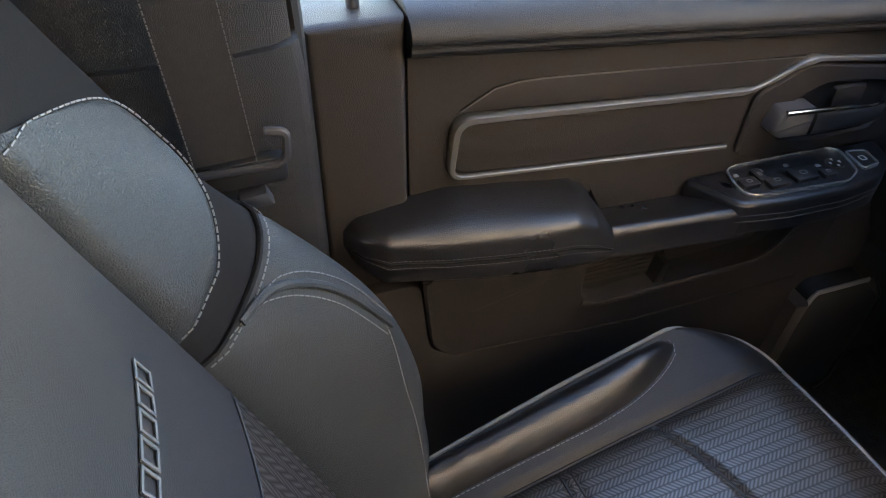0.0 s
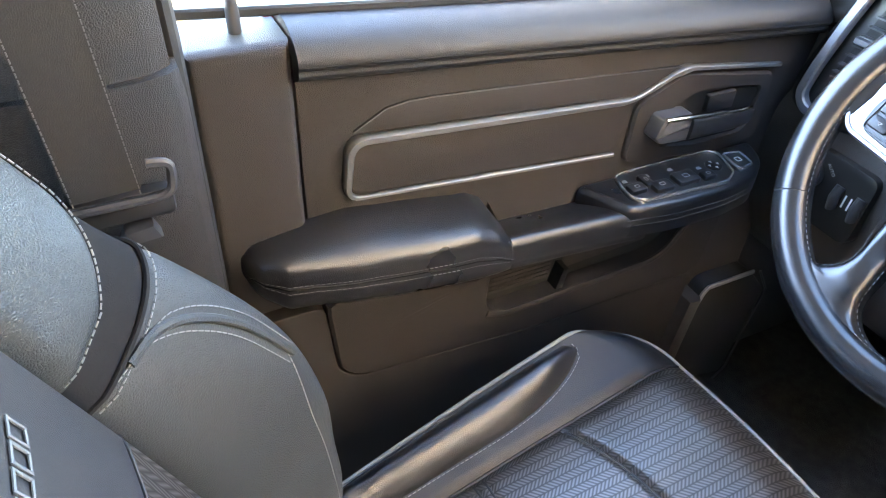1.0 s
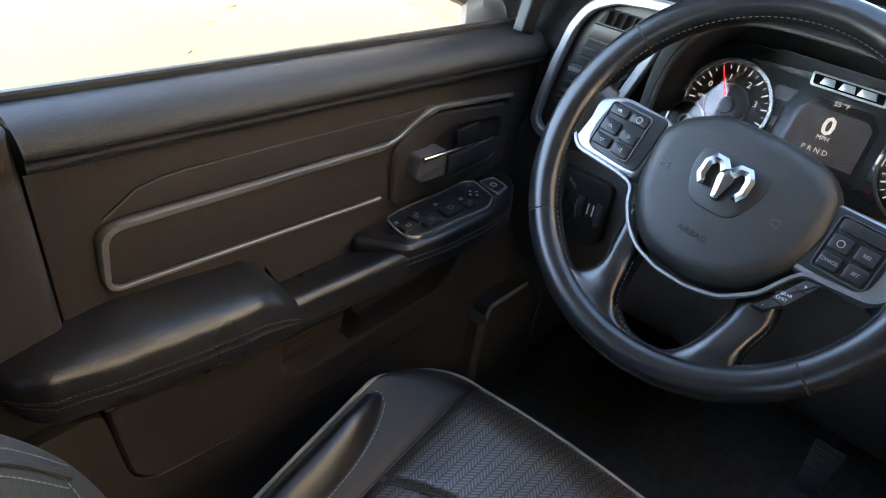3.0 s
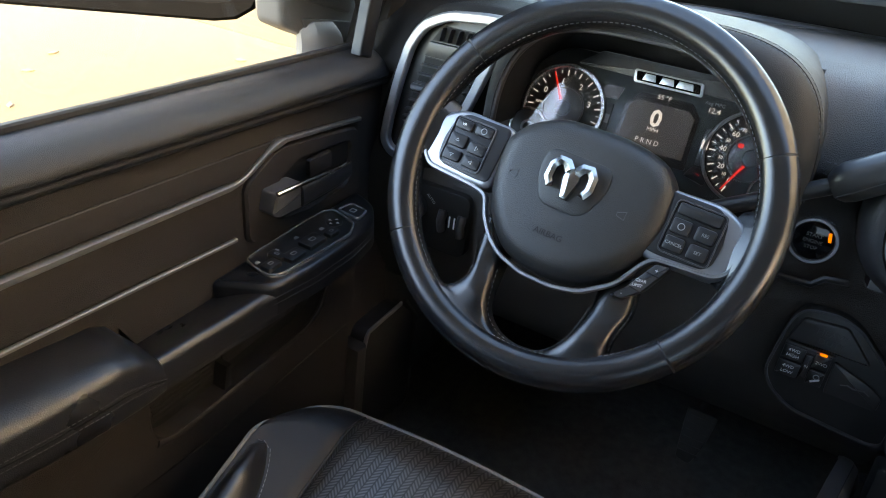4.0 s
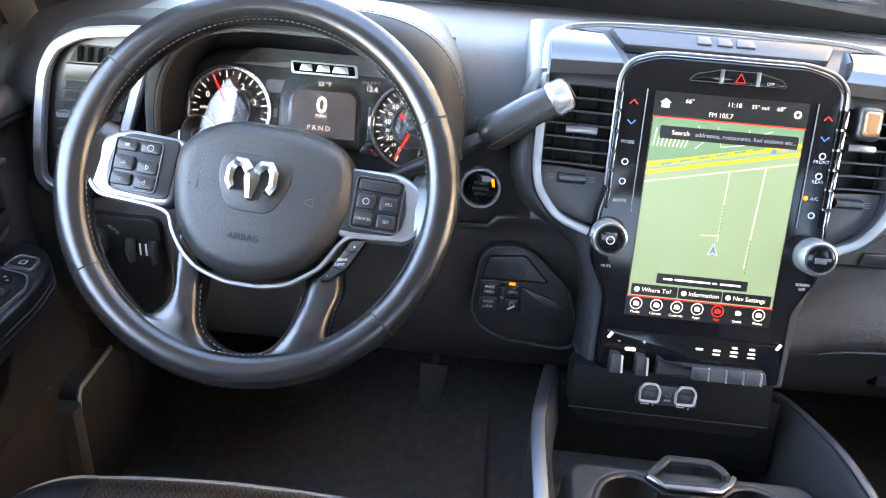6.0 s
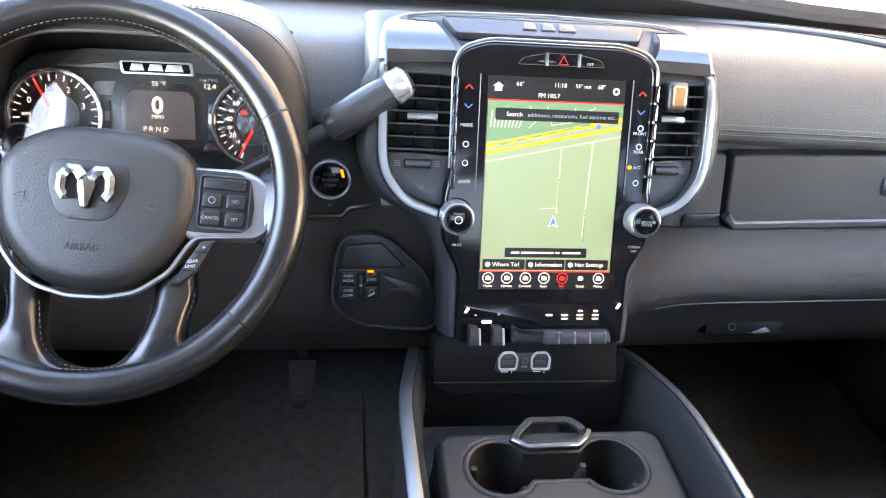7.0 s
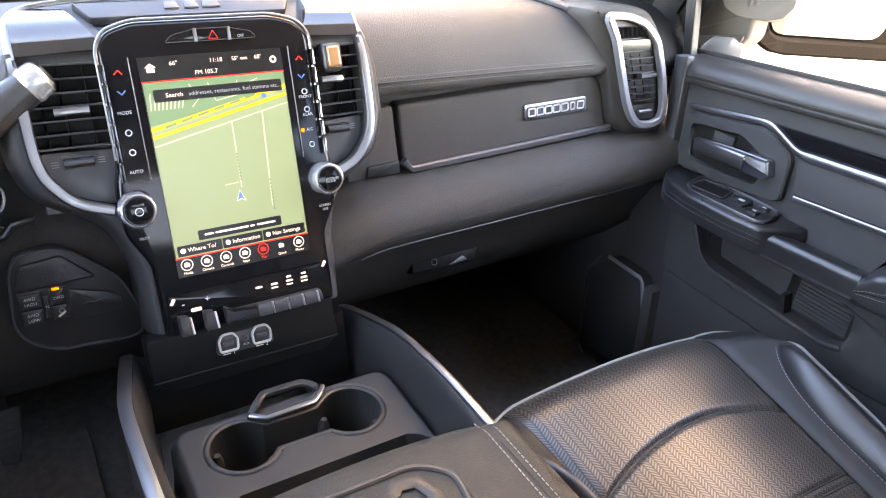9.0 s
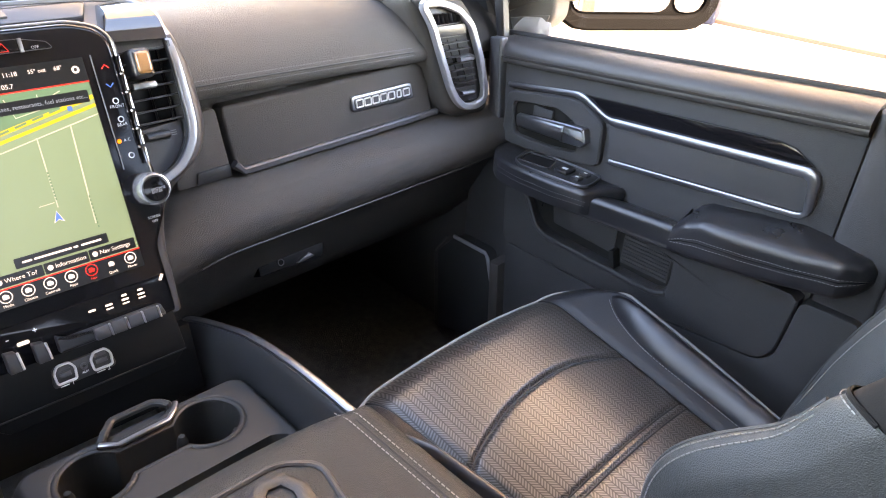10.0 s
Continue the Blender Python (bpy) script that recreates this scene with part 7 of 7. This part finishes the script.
ls = empty("light_switch_panel", LS(0, 0), "black headlamp switch panel with a dial and thumb wheels", "switch panel")
piece("plate", LS, rect(-0.055, -0.048, 0.060, 0.042), -0.02, 0.004, BLACK_PANEL, ls, 0.002, 0.014)
part("dial", disc(bmesh.new(), LS, -0.019, 0.008, 0.0165, 0.004, 0.016, 30, 0.003), PLASTIC_SMOOTH, ls)
part("dial_rim", ring(bmesh.new(), LS, -0.019, 0.008, 0.0165, 0.002, 0.013, 0.0165, 30), PLASTIC_GREY, ls)
piece("dial_mark", LS, rect(-0.020, 0.011, -0.018, 0.020), 0.016, 0.0168, PRINT, ls, 0.0)
lettering("caption", "AUTO", 0.0060, LS, 0.002, 0.024, 0.0046, PRINT_SOFT, ls, -40)
for a in (0.0225, 0.0515):
    part("thumb_wheel", sweep(bmesh.new(), [LS(a, -0.014, 0.004), LS(a, 0.0, 0.009), LS(a, 0.014, 0.004)], oval(0.006, 0.008, 10), wn_), PLASTIC_GREY, ls)
for a in (0.0330, 0.0405):
    piece("marking", LS, rect(a - 0.001, -0.008, a + 0.001, 0.008), 0.004, 0.0048, PRINT, ls, 0.0)

# pedals
PD = Plane((-0.292, 0.955, 0.200), (1, 0, 0), (0, 0.45, 0.9), (0, -0.9, 0.45))
pe = empty("accelerator_pedal", (-0.292, 0.97, 0.16), "ribbed black hanging accelerator pedal", "pedal")
piece("pad", PD, [(-0.022, 0.042), (0.023, 0.042), (0.017, -0.006), (0.006, -0.040), (-0.016, -0.036)], 0.0, 0.012, RUBBER, pe, 0.003, 0.006)
for k in range(6):
    piece("rib", PD, rect(-0.016, -0.026 + k * 0.011, 0.012 + 0.0012 * k, -0.022 + k * 0.011), 0.012, 0.014, RUBBER, pe, 0.0)
part("arm", sweep(bmesh.new(), [PD(0, 0.03, 0), (-0.292, 1.08, 0.33), (-0.292, 1.14, 0.48)], oval(0.008, 0.006, 8), (0, -1, 0)), RUBBER, pe)
for s in (-1, 1):
    bm = slab(bmesh.new(), Plane((s * 0.45, 0.75, 0.0), (1, 0, 0), (0, 1, 0), (0, 0, 1)), rect(-0.26, -0.30, 0.26, 0.42), 0.0, 0.014, 0.004, 2, 0.05)
    tagged(part("floor_mat", bm, CARPET), "black carpet floor mat", "floor mat", "front mats")


# ---- seats ----
def front_seat(cx, dy, side):
    """A bucket seat: a is across (-1 to 1), b from back to front, h up the backrest."""
    seat = empty("front_seat", (cx, 0.3 + dy, 0.02), "black leather %s seat with herringbone insert and grey piping" % side, "car seat", "front seats")

    console_side = -1 if cx > 0 else 1

    def lim(a):
        """Where the insert meets the bolster; the bolster beside the console is slimmer."""
        return 0.81 if a * console_side > 0 else (0.70 if cx < 0 else 0.665)

    def half_width(b):
        return 0.168 + 0.078 * max(0.0, b) ** 0.8

    def cushion(a, b, puff=0.0):
        m = min(1.0, abs(a))
        q = max(0.0, (m - 0.68) / 0.32)
        front = 0.516 - 0.004 * m * m - 0.066 * (1 - math.sqrt(max(0.0, 1 - q * q)))
        y = 0.075 + front * b + dy
        edge = max(0.0, (b - 0.88) / 0.12)
        z = 0.310 + 0.074 * b - 0.012 * max(0, b - 0.6) - 0.030 * edge ** 2
        L = lim(a)
        if m < L:
            z += 0.012 * (1 - (m / L) ** 2) - 0.006 * (1 - edge) * max(0.0, 1 - (L - m) / 0.05)
            crease = 0.655 + 0.07 * (1 - (m / L) ** 2)
            z -= 0.006 * math.exp(-((b - crease) / 0.008) ** 2)
            for c0 in (0.44, 0.462):
                z -= 0.0025 * math.exp(-((b - c0) / 0.007) ** 2)
        else:
            q = (m - L) / (1 - L)
            z += 0.020 * q * (1 - 0.6 * edge) - 0.006 * (1 - edge) * max(0.0, 1 - q / 0.12)
        return Vector((cx + a * half_width(b), y, z + puff))

    def under(a, b):
        p = cushion(a, b)
        return Vector((cx + (p.x - cx) * 0.98, p.y - 0.012 * b, 0.16))

    bs = steps(0, 1, 190)
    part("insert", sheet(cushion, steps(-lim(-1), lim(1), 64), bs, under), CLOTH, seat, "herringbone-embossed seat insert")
    arc = [cushion(a, 0.655 + 0.07 * (1 - (a / lim(a)) ** 2), 0.0004) for a in steps(0.01 - lim(-1), lim(1) - 0.01, 60)]
    part("crease", sweep(bmesh.new(), arc, oval(0.0018, 0.0014, 8), (0, 0, 1)), RUBBER, seat, "dark sewn crease")
    for c0 in (0.44, 0.462):
        part("crease", sweep(bmesh.new(), [cushion(a, c0, 0.0003) for a in steps(0.01 - lim(-1), lim(1) - 0.01, 40)], oval(0.0013, 0.0010, 8), (0, 0, 1)), RUBBER, seat)
    for s in (-1, 1):
        part("bolster", sheet(cushion, [s * (lim(s) + 0.0005 + (0.9995 - lim(s)) * math.sin(k * math.pi / 48)) for k in range(25)], bs, under), MATTE_LEATHER, seat, "matte leather side bolster")
        line = [cushion(s * (lim(s) + 0.003), b) + Vector((0, 0, 0.001)) for b in steps(0.05, 0.99, 60)]
        part("seam", sweep(bmesh.new(), line, oval(0.0016, 0.0014, 6), (0, 0, 1)), RUBBER, seat)

        def inner(t):
            return lim(s) + 0.115 * (1 - lim(s)) / 0.30 + 0.15 * (1 - lim(s)) / 0.30 * max(0.0, (t - 0.62) / 0.38) ** 2.2 - 0.02 * t

        def lobe(k, t):
            b = 0.02 + (0.80 if cx < 0 else 0.84) * t
            a = inner(t) + (0.985 - inner(t)) * k
            rise = math.sin(math.pi * min(1.0, max(0.0, k))) ** 0.7 * 0.022 * min(1.0, (1 - t) * 7) ** 0.6
            fold = 0.0016 * math.sin(b * 90 + 2.5 * math.sin(k * 5)) * max(0.0, 0.45 - t) * 2
            return cushion(s * a, b, rise + fold + 0.0005)

        part("bolster_lobe", sheet(lobe, steps(0, 1, 18), steps(0, 1, 80), lambda k, t: lobe(k, t) * 1.0 - Vector((0, 0, 0.03))), SMOOTH_LEATHER, seat, "puffed glossy leather bolster panel")
        arc = [cushion(s * (inner(t) - 0.012), 0.02 + (0.80 if cx < 0 else 0.84) * t, 0.0012) for t in steps(0.05, 0.97, 60)] + [cushion(s * (0.94 + 0.03 * k), 0.815 + 0.014 * k, 0.0012) for k in (0, 0.5, 1)]
        part("stitching", stitches(bmesh.new(), arc, (0, 0, 1), 0.0056, 0.0038, 0.0005), THREAD, seat)
    rimline = [cushion(-1.0, b) for b in steps(0.10, 1.0, 60)] + [cushion(math.sin(a * math.pi / 2), 1.0) for a in steps(-0.98, 0.98, 70)] + [cushion(1.0, b) for b in steps(1.0, 0.10, 60)]
    part("piping", sweep(bmesh.new(), [p + Vector((0, 0, 0.001)) for p in rimline], oval(0.0023, 0.0023, 8), (0, 0, 1)), PIPING, seat, "thin grey piping")
    part("base", slab(bmesh.new(), Plane((cx, 0.32 + dy, 0.0), (1, 0, 0), (0, 1, 0), (0, 0, 1)), rect(-0.18, -0.24, 0.18, 0.20), 0.0, 0.20, 0.02), PLASTIC, seat)

    # backrest
    lean = radians(20)
    upv, fwd = Vector((0, -math.sin(lean), math.cos(lean))), Vector((0, math.cos(lean), math.sin(lean)))
    root = Vector((cx, 0.125, 0.38))

    def smooth(x):
        x = min(1.0, max(0.0, x))
        return x * x * (3 - 2 * x)

    def back(a, h, puff=0.0):
        """h: metres up the backrest."""
        m = abs(a)
        w = 0.205 + 0.012 * math.sin(min(1.0, max(0.0, h) / 0.4) * math.pi) + 0.026 * smooth((h - 0.33) / 0.10) * smooth((m - 0.6) / 0.4) - 0.09 * max(0.0, (h - 0.46) / 0.18) ** 1.8
        q = max(0.0, (m - 0.52) / 0.48)
        tall = 0.080 * math.exp(-((h - 0.15) / 0.20) ** 2)
        if cx > 0:
            tall = 0.034 * math.exp(-((h - 0.15) / 0.20) ** 2) if a > 0 else 0.080 * math.exp(-((h - 0.14) / 0.13) ** 2) + 0.015 * smooth((h - 0.24) / 0.07)
        d = 0.010 * (1 - (min(m, 0.52) / 0.52) ** 2)
        d += (tall + 0.012) * math.sin(min(1.0, q / 0.75) * math.pi / 2)
        if q > 0.75:
            d -= 0.030 * ((q - 0.75) / 0.25) ** 2
        d -= 0.010 * math.exp(-((m - 0.52) / 0.016) ** 2)
        d -= 0.05 * max(0.0, (h - 0.56) / 0.08) ** 2
        return root + Vector((a * w, 0, 0)) + upv * h + fwd * (d + puff)

    def behind(a, h):
        p = back(a, h)
        return root + Vector(((p.x - cx) * 0.96, 0, 0)) + upv * h - fwd * 0.09

    def band(a):
        return 0.284 + 0.034 * max(0.0, (abs(a) - 0.52) / 0.44)

    def pipe_at(h):
        return 0.77 + 0.19 * smooth((h - 0.10) / 0.19)

    part("back_insert", sheet(back, steps(-0.518, 0.518, 30), steps(0.262, 0.64, 44), behind), LEATHER, seat, "plain leather upper backrest panel")
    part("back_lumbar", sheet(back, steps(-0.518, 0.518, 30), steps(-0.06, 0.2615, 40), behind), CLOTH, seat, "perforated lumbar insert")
    part("lumbar_seam", sweep(bmesh.new(), [back(a, 0.262, 0.0005) for a in steps(-0.5, 0.5, 20)], oval(0.0012, 0.0012, 6), fwd), RUBBER, seat)
    for s in (-1, 1):
        def low(k, t, s=s):
            a = 0.522 + 0.478 * k
            return (s * a, -0.06 + t * (band(a) - 0.001 + 0.06))

        def high(k, t, s=s):
            a = 0.522 + 0.478 * k
            return (s * a, band(a) + t * (0.64 - band(a)))

        def rumple(a, h):
            return 0.0012 * math.sin(h * 70 + abs(a) * 9) * smooth((0.2 - h) / 0.2)
        part("back_bolster", sheet(lambda k, t: back(*low(k, t), rumple(*low(k, t)) + 0.003 * smooth((1 - t) / 0.05)), steps(0, 1, 28), steps(0, 1, 60), lambda k, t: behind(*low(k, t))), SEAT_LEATHER, seat, "grained leather side bolster")
        part("back_shoulder", sheet(lambda k, t: back(*high(k, t)), steps(0, 1, 24), steps(0, 1, 40), lambda k, t: behind(*high(k, t))), SUEDE, seat, "dark suede shoulder")
        # grained wing panel set into the suede
        def wing_edge(h):
            return 0.60 + 0.31 * smooth((h - 0.300) / 0.075) - 0.37 * (max(0.0, h - 0.372) / 0.084) ** 3

        def wing(k, t, s=s):
            h = 0.306 + 0.150 * t + 0.012 * k * (1 - t)
            a = 0.526 + (wing_edge(h) - 0.526) * k
            lift = 0.0050 * min(1.0, (1 - k) * 8, k * 30 + 0.2, (1 - t) * 9, t * 9) ** 0.5
            return back(s * a, h, lift)
        part("back_wing", sheet(wing, steps(0, 1, 24), steps(0, 1, 40), lambda k, t: wing(k, t) - fwd * 0.02), SEAT_LEATHER, seat, "grained leather shoulder panel")
        rim_w = [wing(k, 0.02) for k in steps(0.05, 0.95, 12)] + [wing(0.955, t) for t in steps(0.05, 0.93, 40)] + [wing(k, 0.95) for k in steps(0.9, 0.05, 12)]
        part("stitching", stitches(bmesh.new(), [p + fwd * 0.0015 for p in rim_w], fwd, 0.0050, 0.0036, 0.0006), THREAD, seat)
        part("stitching", stitches(bmesh.new(), [back(s * a, band(a) - 0.006, 0.0035) for a in steps(0.53, 0.95, 30)], fwd, 0.0050, 0.0036, 0.0006), THREAD, seat)
        part("band_edge", sweep(bmesh.new(), [back(s * a, band(a) - 0.001, 0.002) for a in steps(0.525, 0.98, 24)], oval(0.0022, 0.0018, 6), fwd), SUEDE, seat)
        if cx < 0:
            part("stitching", stitches(bmesh.new(), [back(s * (pipe_at(h) - 0.030), h, 0.0036) for h in steps(-0.04, 0.18, 50)], fwd, 0.0058, 0.0040, 0.0006), THREAD, seat)
            part("outer_piping", sweep(bmesh.new(), [back(s * 0.985, h, 0.002) for h in steps(0.12, 0.305, 24)], oval(0.0017, 0.0017, 8), fwd), PIPING, seat, "thin grey piping")
        else:
            def edge(h):
                return 0.87 - 0.18 * max(0.0, h - 0.10)
            part("back_piping", sweep(bmesh.new(), [back(s * edge(h), h, 0.0030) for h in steps(-0.05, 0.290, 50)], oval(0.0026, 0.0020, 8), fwd), SEAT_LEATHER, seat, "rolled leather seam edge")
            for off in (-0.115, 0.042, 0.075):
                part("stitching", stitches(bmesh.new(), [back(s * (edge(h) + off), h, 0.0036) for h in steps(-0.04, 0.28, 50)], fwd, 0.0058, 0.0042, 0.0007), THREAD, seat)
        if cx > 0:
            continue
        fold = smooth_line([back(s * a, h, 0.004) for a, h in ((0.60, 0.286), (0.68, 0.283), (0.745, 0.262), (0.79, 0.225), (0.82, 0.17))], 8)
        part("fold", sweep(bmesh.new(), fold, oval(0.0034, 0.0028, 8), fwd), SEAT_LEATHER, seat)
        for off in (-0.035, 0.035):
            line = smooth_line([back(s * (a + off), h, 0.0042) for a, h in ((0.60, 0.286), (0.68, 0.283), (0.745, 0.262), (0.79, 0.225), (0.82, 0.17))], 8)
            part("stitching", stitches(bmesh.new(), line, fwd, 0.0050, 0.0036, 0.0005), THREAD, seat)
    # embroidered wordmark on the upper panel, as plain bars
    for k in range(7):
        a0 = -0.235 + k * 0.0672
        bm = bmesh.new()
        sweep(bm, [back(a, h, 0.0012) for a, h in ((a0, 0.358), (a0 + 0.050, 0.358), (a0 + 0.050, 0.369), (a0, 0.369))], oval(0.0013, 0.0008, 6), fwd, True)
        part("embroidered_mark", bm, EMBROIDERY, seat)
    hr = part("headrest", sheet(lambda a, b: root + Vector((a * 0.13, 0, 0)) + upv * (0.67 + 0.19 * b) + fwd * (0.03 * (1 - a * a) * (1 - (2 * b - 1) ** 2) - 0.03), steps(-1, 1, 16), steps(0, 1, 12), lambda a, b: root + Vector((a * 0.12, 0, 0)) + upv * (0.67 + 0.18 * b) - fwd * 0.10), SEAT_LEATHER, seat)
    for s in (-1, 1):
        part("headrest_post", sweep(bmesh.new(), [root + Vector((s * 0.05, 0, 0)) + upv * h - fwd * 0.06 for h in (0.58, 0.70)], oval(0.006, 0.006, 10), fwd), CHROME, hr)
    return seat


front_seat(-0.452, 0.005, "driver's")
front_seat(0.452, -0.035, "passenger's")
bench = empty("rear_bench", (0, -0.8, 0.0), "black rear bench seat", "bench seat")
part("bench_cushion", slab(bmesh.new(), Plane((0, -0.75, 0), (1, 0, 0), (0, 1, 0), (0, 0, 1)), rect(-0.70, -0.26, 0.70, 0.24), 0.05, 0.40, 0.05, 4, 0.05), SEAT_LEATHER, bench)
part("bench_back", slab(bmesh.new(), Plane((0, -1.02, 0.4), (1, 0, 0), (0, -0.2, 1), (0, 1, 0.2)), rect(-0.70, 0.0, 0.70, 0.52), -0.08, 0.06, 0.05, 4, 0.05), SEAT_LEATHER, bench)

# ---- door pillar and seat belt ----
for s in (-1, 1):
    pl = empty("pillar_centre", (s * 0.80, 0.05, 0.0), "grained black centre pillar trim in two sections", "pillar", "", "structure")
    up_pts = [(s * 0.775, 0.06, 0.742), (s * 0.775, 0.055, 0.95), (s * 0.745, 0.03, 1.25)]
    part("upper_trim", sweep(bmesh.new(), [(x, y - 0.03, z) for x, y, z in up_pts], oval(0.095, 0.026, 14, 0.7), (s, 0, 0)), PILLAR_GRAIN, pl)
    part("lower_trim", sweep(bmesh.new(), [(s * 0.772, 0.032, z) for z in (0.05, 0.3, 0.5, 0.72, 0.744)], oval(0.099, 0.030, 18, 0.6), (s, 0, 0), scale=lambda t: 1.0 if t < 0.9 else 0.975), PILLAR_GRAIN, pl)
    part("edge_seal", sweep(bmesh.new(), [(s * 0.79, 0.128, z) for z in (0.05, 0.5, 0.75)] + [(s * 0.785, 0.122, 0.95), (s * 0.755, 0.10, 1.25)], oval(0.008, 0.012, 10), (s, 0, 0)), RUBBER, pl)
    be = empty("seat_belt", (s * 0.735, 0.05, 0.65), "black seat belt webbing hanging through a guide loop", "seat belt", "front belts")
    web = [(s * 0.700, 0.040, 1.02), (s * 0.722, 0.052, 0.82), (s * 0.726, 0.060, 0.675)]
    part("webbing", sweep(bmesh.new(), web, oval(0.0245, 0.0012, 8, 0.6), (s, 0, 0)), BELT_WEB, be)
    for q in (-0.022, 0.022):
        part("webbing_edge", stitches(bmesh.new(), [(x - s * 0.0016, y + q, z) for x, y, z in web], (s, 0, 0), 0.0045, 0.003, 0.0006), THREAD_DARK, be)
    part("guide_loop", sweep(bmesh.new(), [(s * 0.722, y, z) for y, z in fillet([(0.030, 0.668), (0.103, 0.668), (0.106, 0.695), (0.090, 0.697)], 0.01, 4, closed=False)], oval(0.0036, 0.003, 8), (s, 0, 0)), PLASTIC_GREY, be)
    part("guide_plate", slab(bmesh.new(), Plane((s * 0.735, 0, 0), (0, 1, 0), (0, 0, 1), (-s, 0, 0)), rect(0.028, 0.648, 0.104, 0.672), 0.0, 0.010, 0.004, 2, 0.006), PLASTIC_SMOOTH, be)
    part("lower_guide", slab(bmesh.new(), Plane((s * 0.735, 0, 0), (0, 1, 0), (0, 0, 1), (-s, 0, 0)), [(0.060, 0.63), (0.090, 0.632), (0.085, 0.645), (0.065, 0.642)], 0.0, 0.014, 0.003), PLASTIC_GREY, be)

# ---- door mirrors outside ----
# grey raised so the colour carries light bounced up from the ground
SAIL = make("bounce_lit_grey_plastic", (0.105, 0.096, 0.088), 0.6, grain=("noise", 500, 0.3, 0.0008), vary=0.15)
# near-black base stands in for shade on the mirror housing and bezel
MIRROR_BLACK = make("shaded_black_housing", (0.0030, 0.0028, 0.0028), 0.8, grain=("noise", 900, 0.3, 0.0006), vary=0.15, spec=0.03)
PALE = make("pale_grey_plastic", (0.20, 0.195, 0.19), 0.5, vary=0.1)
for s in (-1, 1):
    mi = empty("door_mirror", (s * 1.0, 0.9, 0.72), "large dark towing mirror on a grey sail plate", "mirror", "door mirrors")
    Q = Plane((s * 0.885, 0, 0), (0, 1, 0), (0, 0, 1), (-s, 0, 0))
    rear = 0.765 if s < 0 else 0.793
    sail = piece("sail", Q, [(rear, 0.724), (0.812, 0.700), (0.840, 0.688), (0.845, 0.655), (0.96, 0.645), (0.96, 1.02), (0.90, 1.04), (rear, 0.92)], -0.04, 0.0, SAIL, mi, 0.008, 0.01, seg=3)
    piece("sail_panel", Q, [(rear + 0.012, 0.760), (0.905, 0.712), (0.925, 0.95), (rear + 0.012, 0.90)], 0.0, 0.004, SAIL, sail, 0.003, 0.012)
    piece("lower_panel", Q, [(0.800, 0.728), (0.812, 0.700), (0.925, 0.665), (0.925, 0.697)], 0.0, 0.003, SAIL, sail, 0.002, 0.008)
    part("knuckle", sweep(bmesh.new(), [Q(0.800, 0.690, -0.004), Q(0.815, 0.689, 0.004), Q(0.85, 0.684, 0.004), Q(0.895, 0.672, -0.008)], oval(0.030, 0.014, 14), (s, 0, 0), scale=lambda t: (0.75, 1.05, 1.0, 0.35)[int(round(t * 3))]), PALE, mi)
    part("arm", sweep(bmesh.new(), [(s * 0.89, 0.80, 0.80), (s * 0.94, 0.82, 0.79), (s * 1.0, 0.85, 0.79)], oval(0.06, 0.045, 12, 0.7), (0, 0, 1)), SAIL, mi)
    H = Plane((s * 1.167, 0.71, 0.91 if s < 0 else 0.897), (s * 0.882, -0.471, 0.0), (0, 0.0, 1), (-s * 0.471, -0.882, 0.0))
    a0, a1, am = (-0.235, 0.20, 0.080) if s < 0 else (-0.262, 0.088, -0.014)
    part("housing", slab(bmesh.new(), H, rect(a0, -0.205, a1, 0.20), -0.14, 0.0, 0.03, 4, 0.07), MIRROR_BLACK, mi)
    part("bezel", frame_ring(bmesh.new(), H, rect(a0 + 0.010, -0.194, a1 - 0.010, 0.190), 0.030, -0.016, 0.014, 0.06), MIRROR_BLACK, mi)
    part("glass", slab(bmesh.new(), H, rect(a0 + 0.034, -0.174, am - 0.004, 0.17), 0.0, 0.004, 0.0, 2, 0.03), MIRROR, mi)
    part("spotter_glass", slab(bmesh.new(), H, rect(am + 0.004, -0.174, a1 - 0.030, 0.17), 0.0, 0.004, 0.0, 2, 0.03), MIRROR, mi)
    piece("marker_lamp", Plane(H(-0.10, -0.206, -0.05), H.u, -H.n, -H.v), rect(-0.04, -0.012, 0.04, 0.012), -0.01, 0.003, PLASTIC_SMOOTH, mi, 0.002, 0.004)
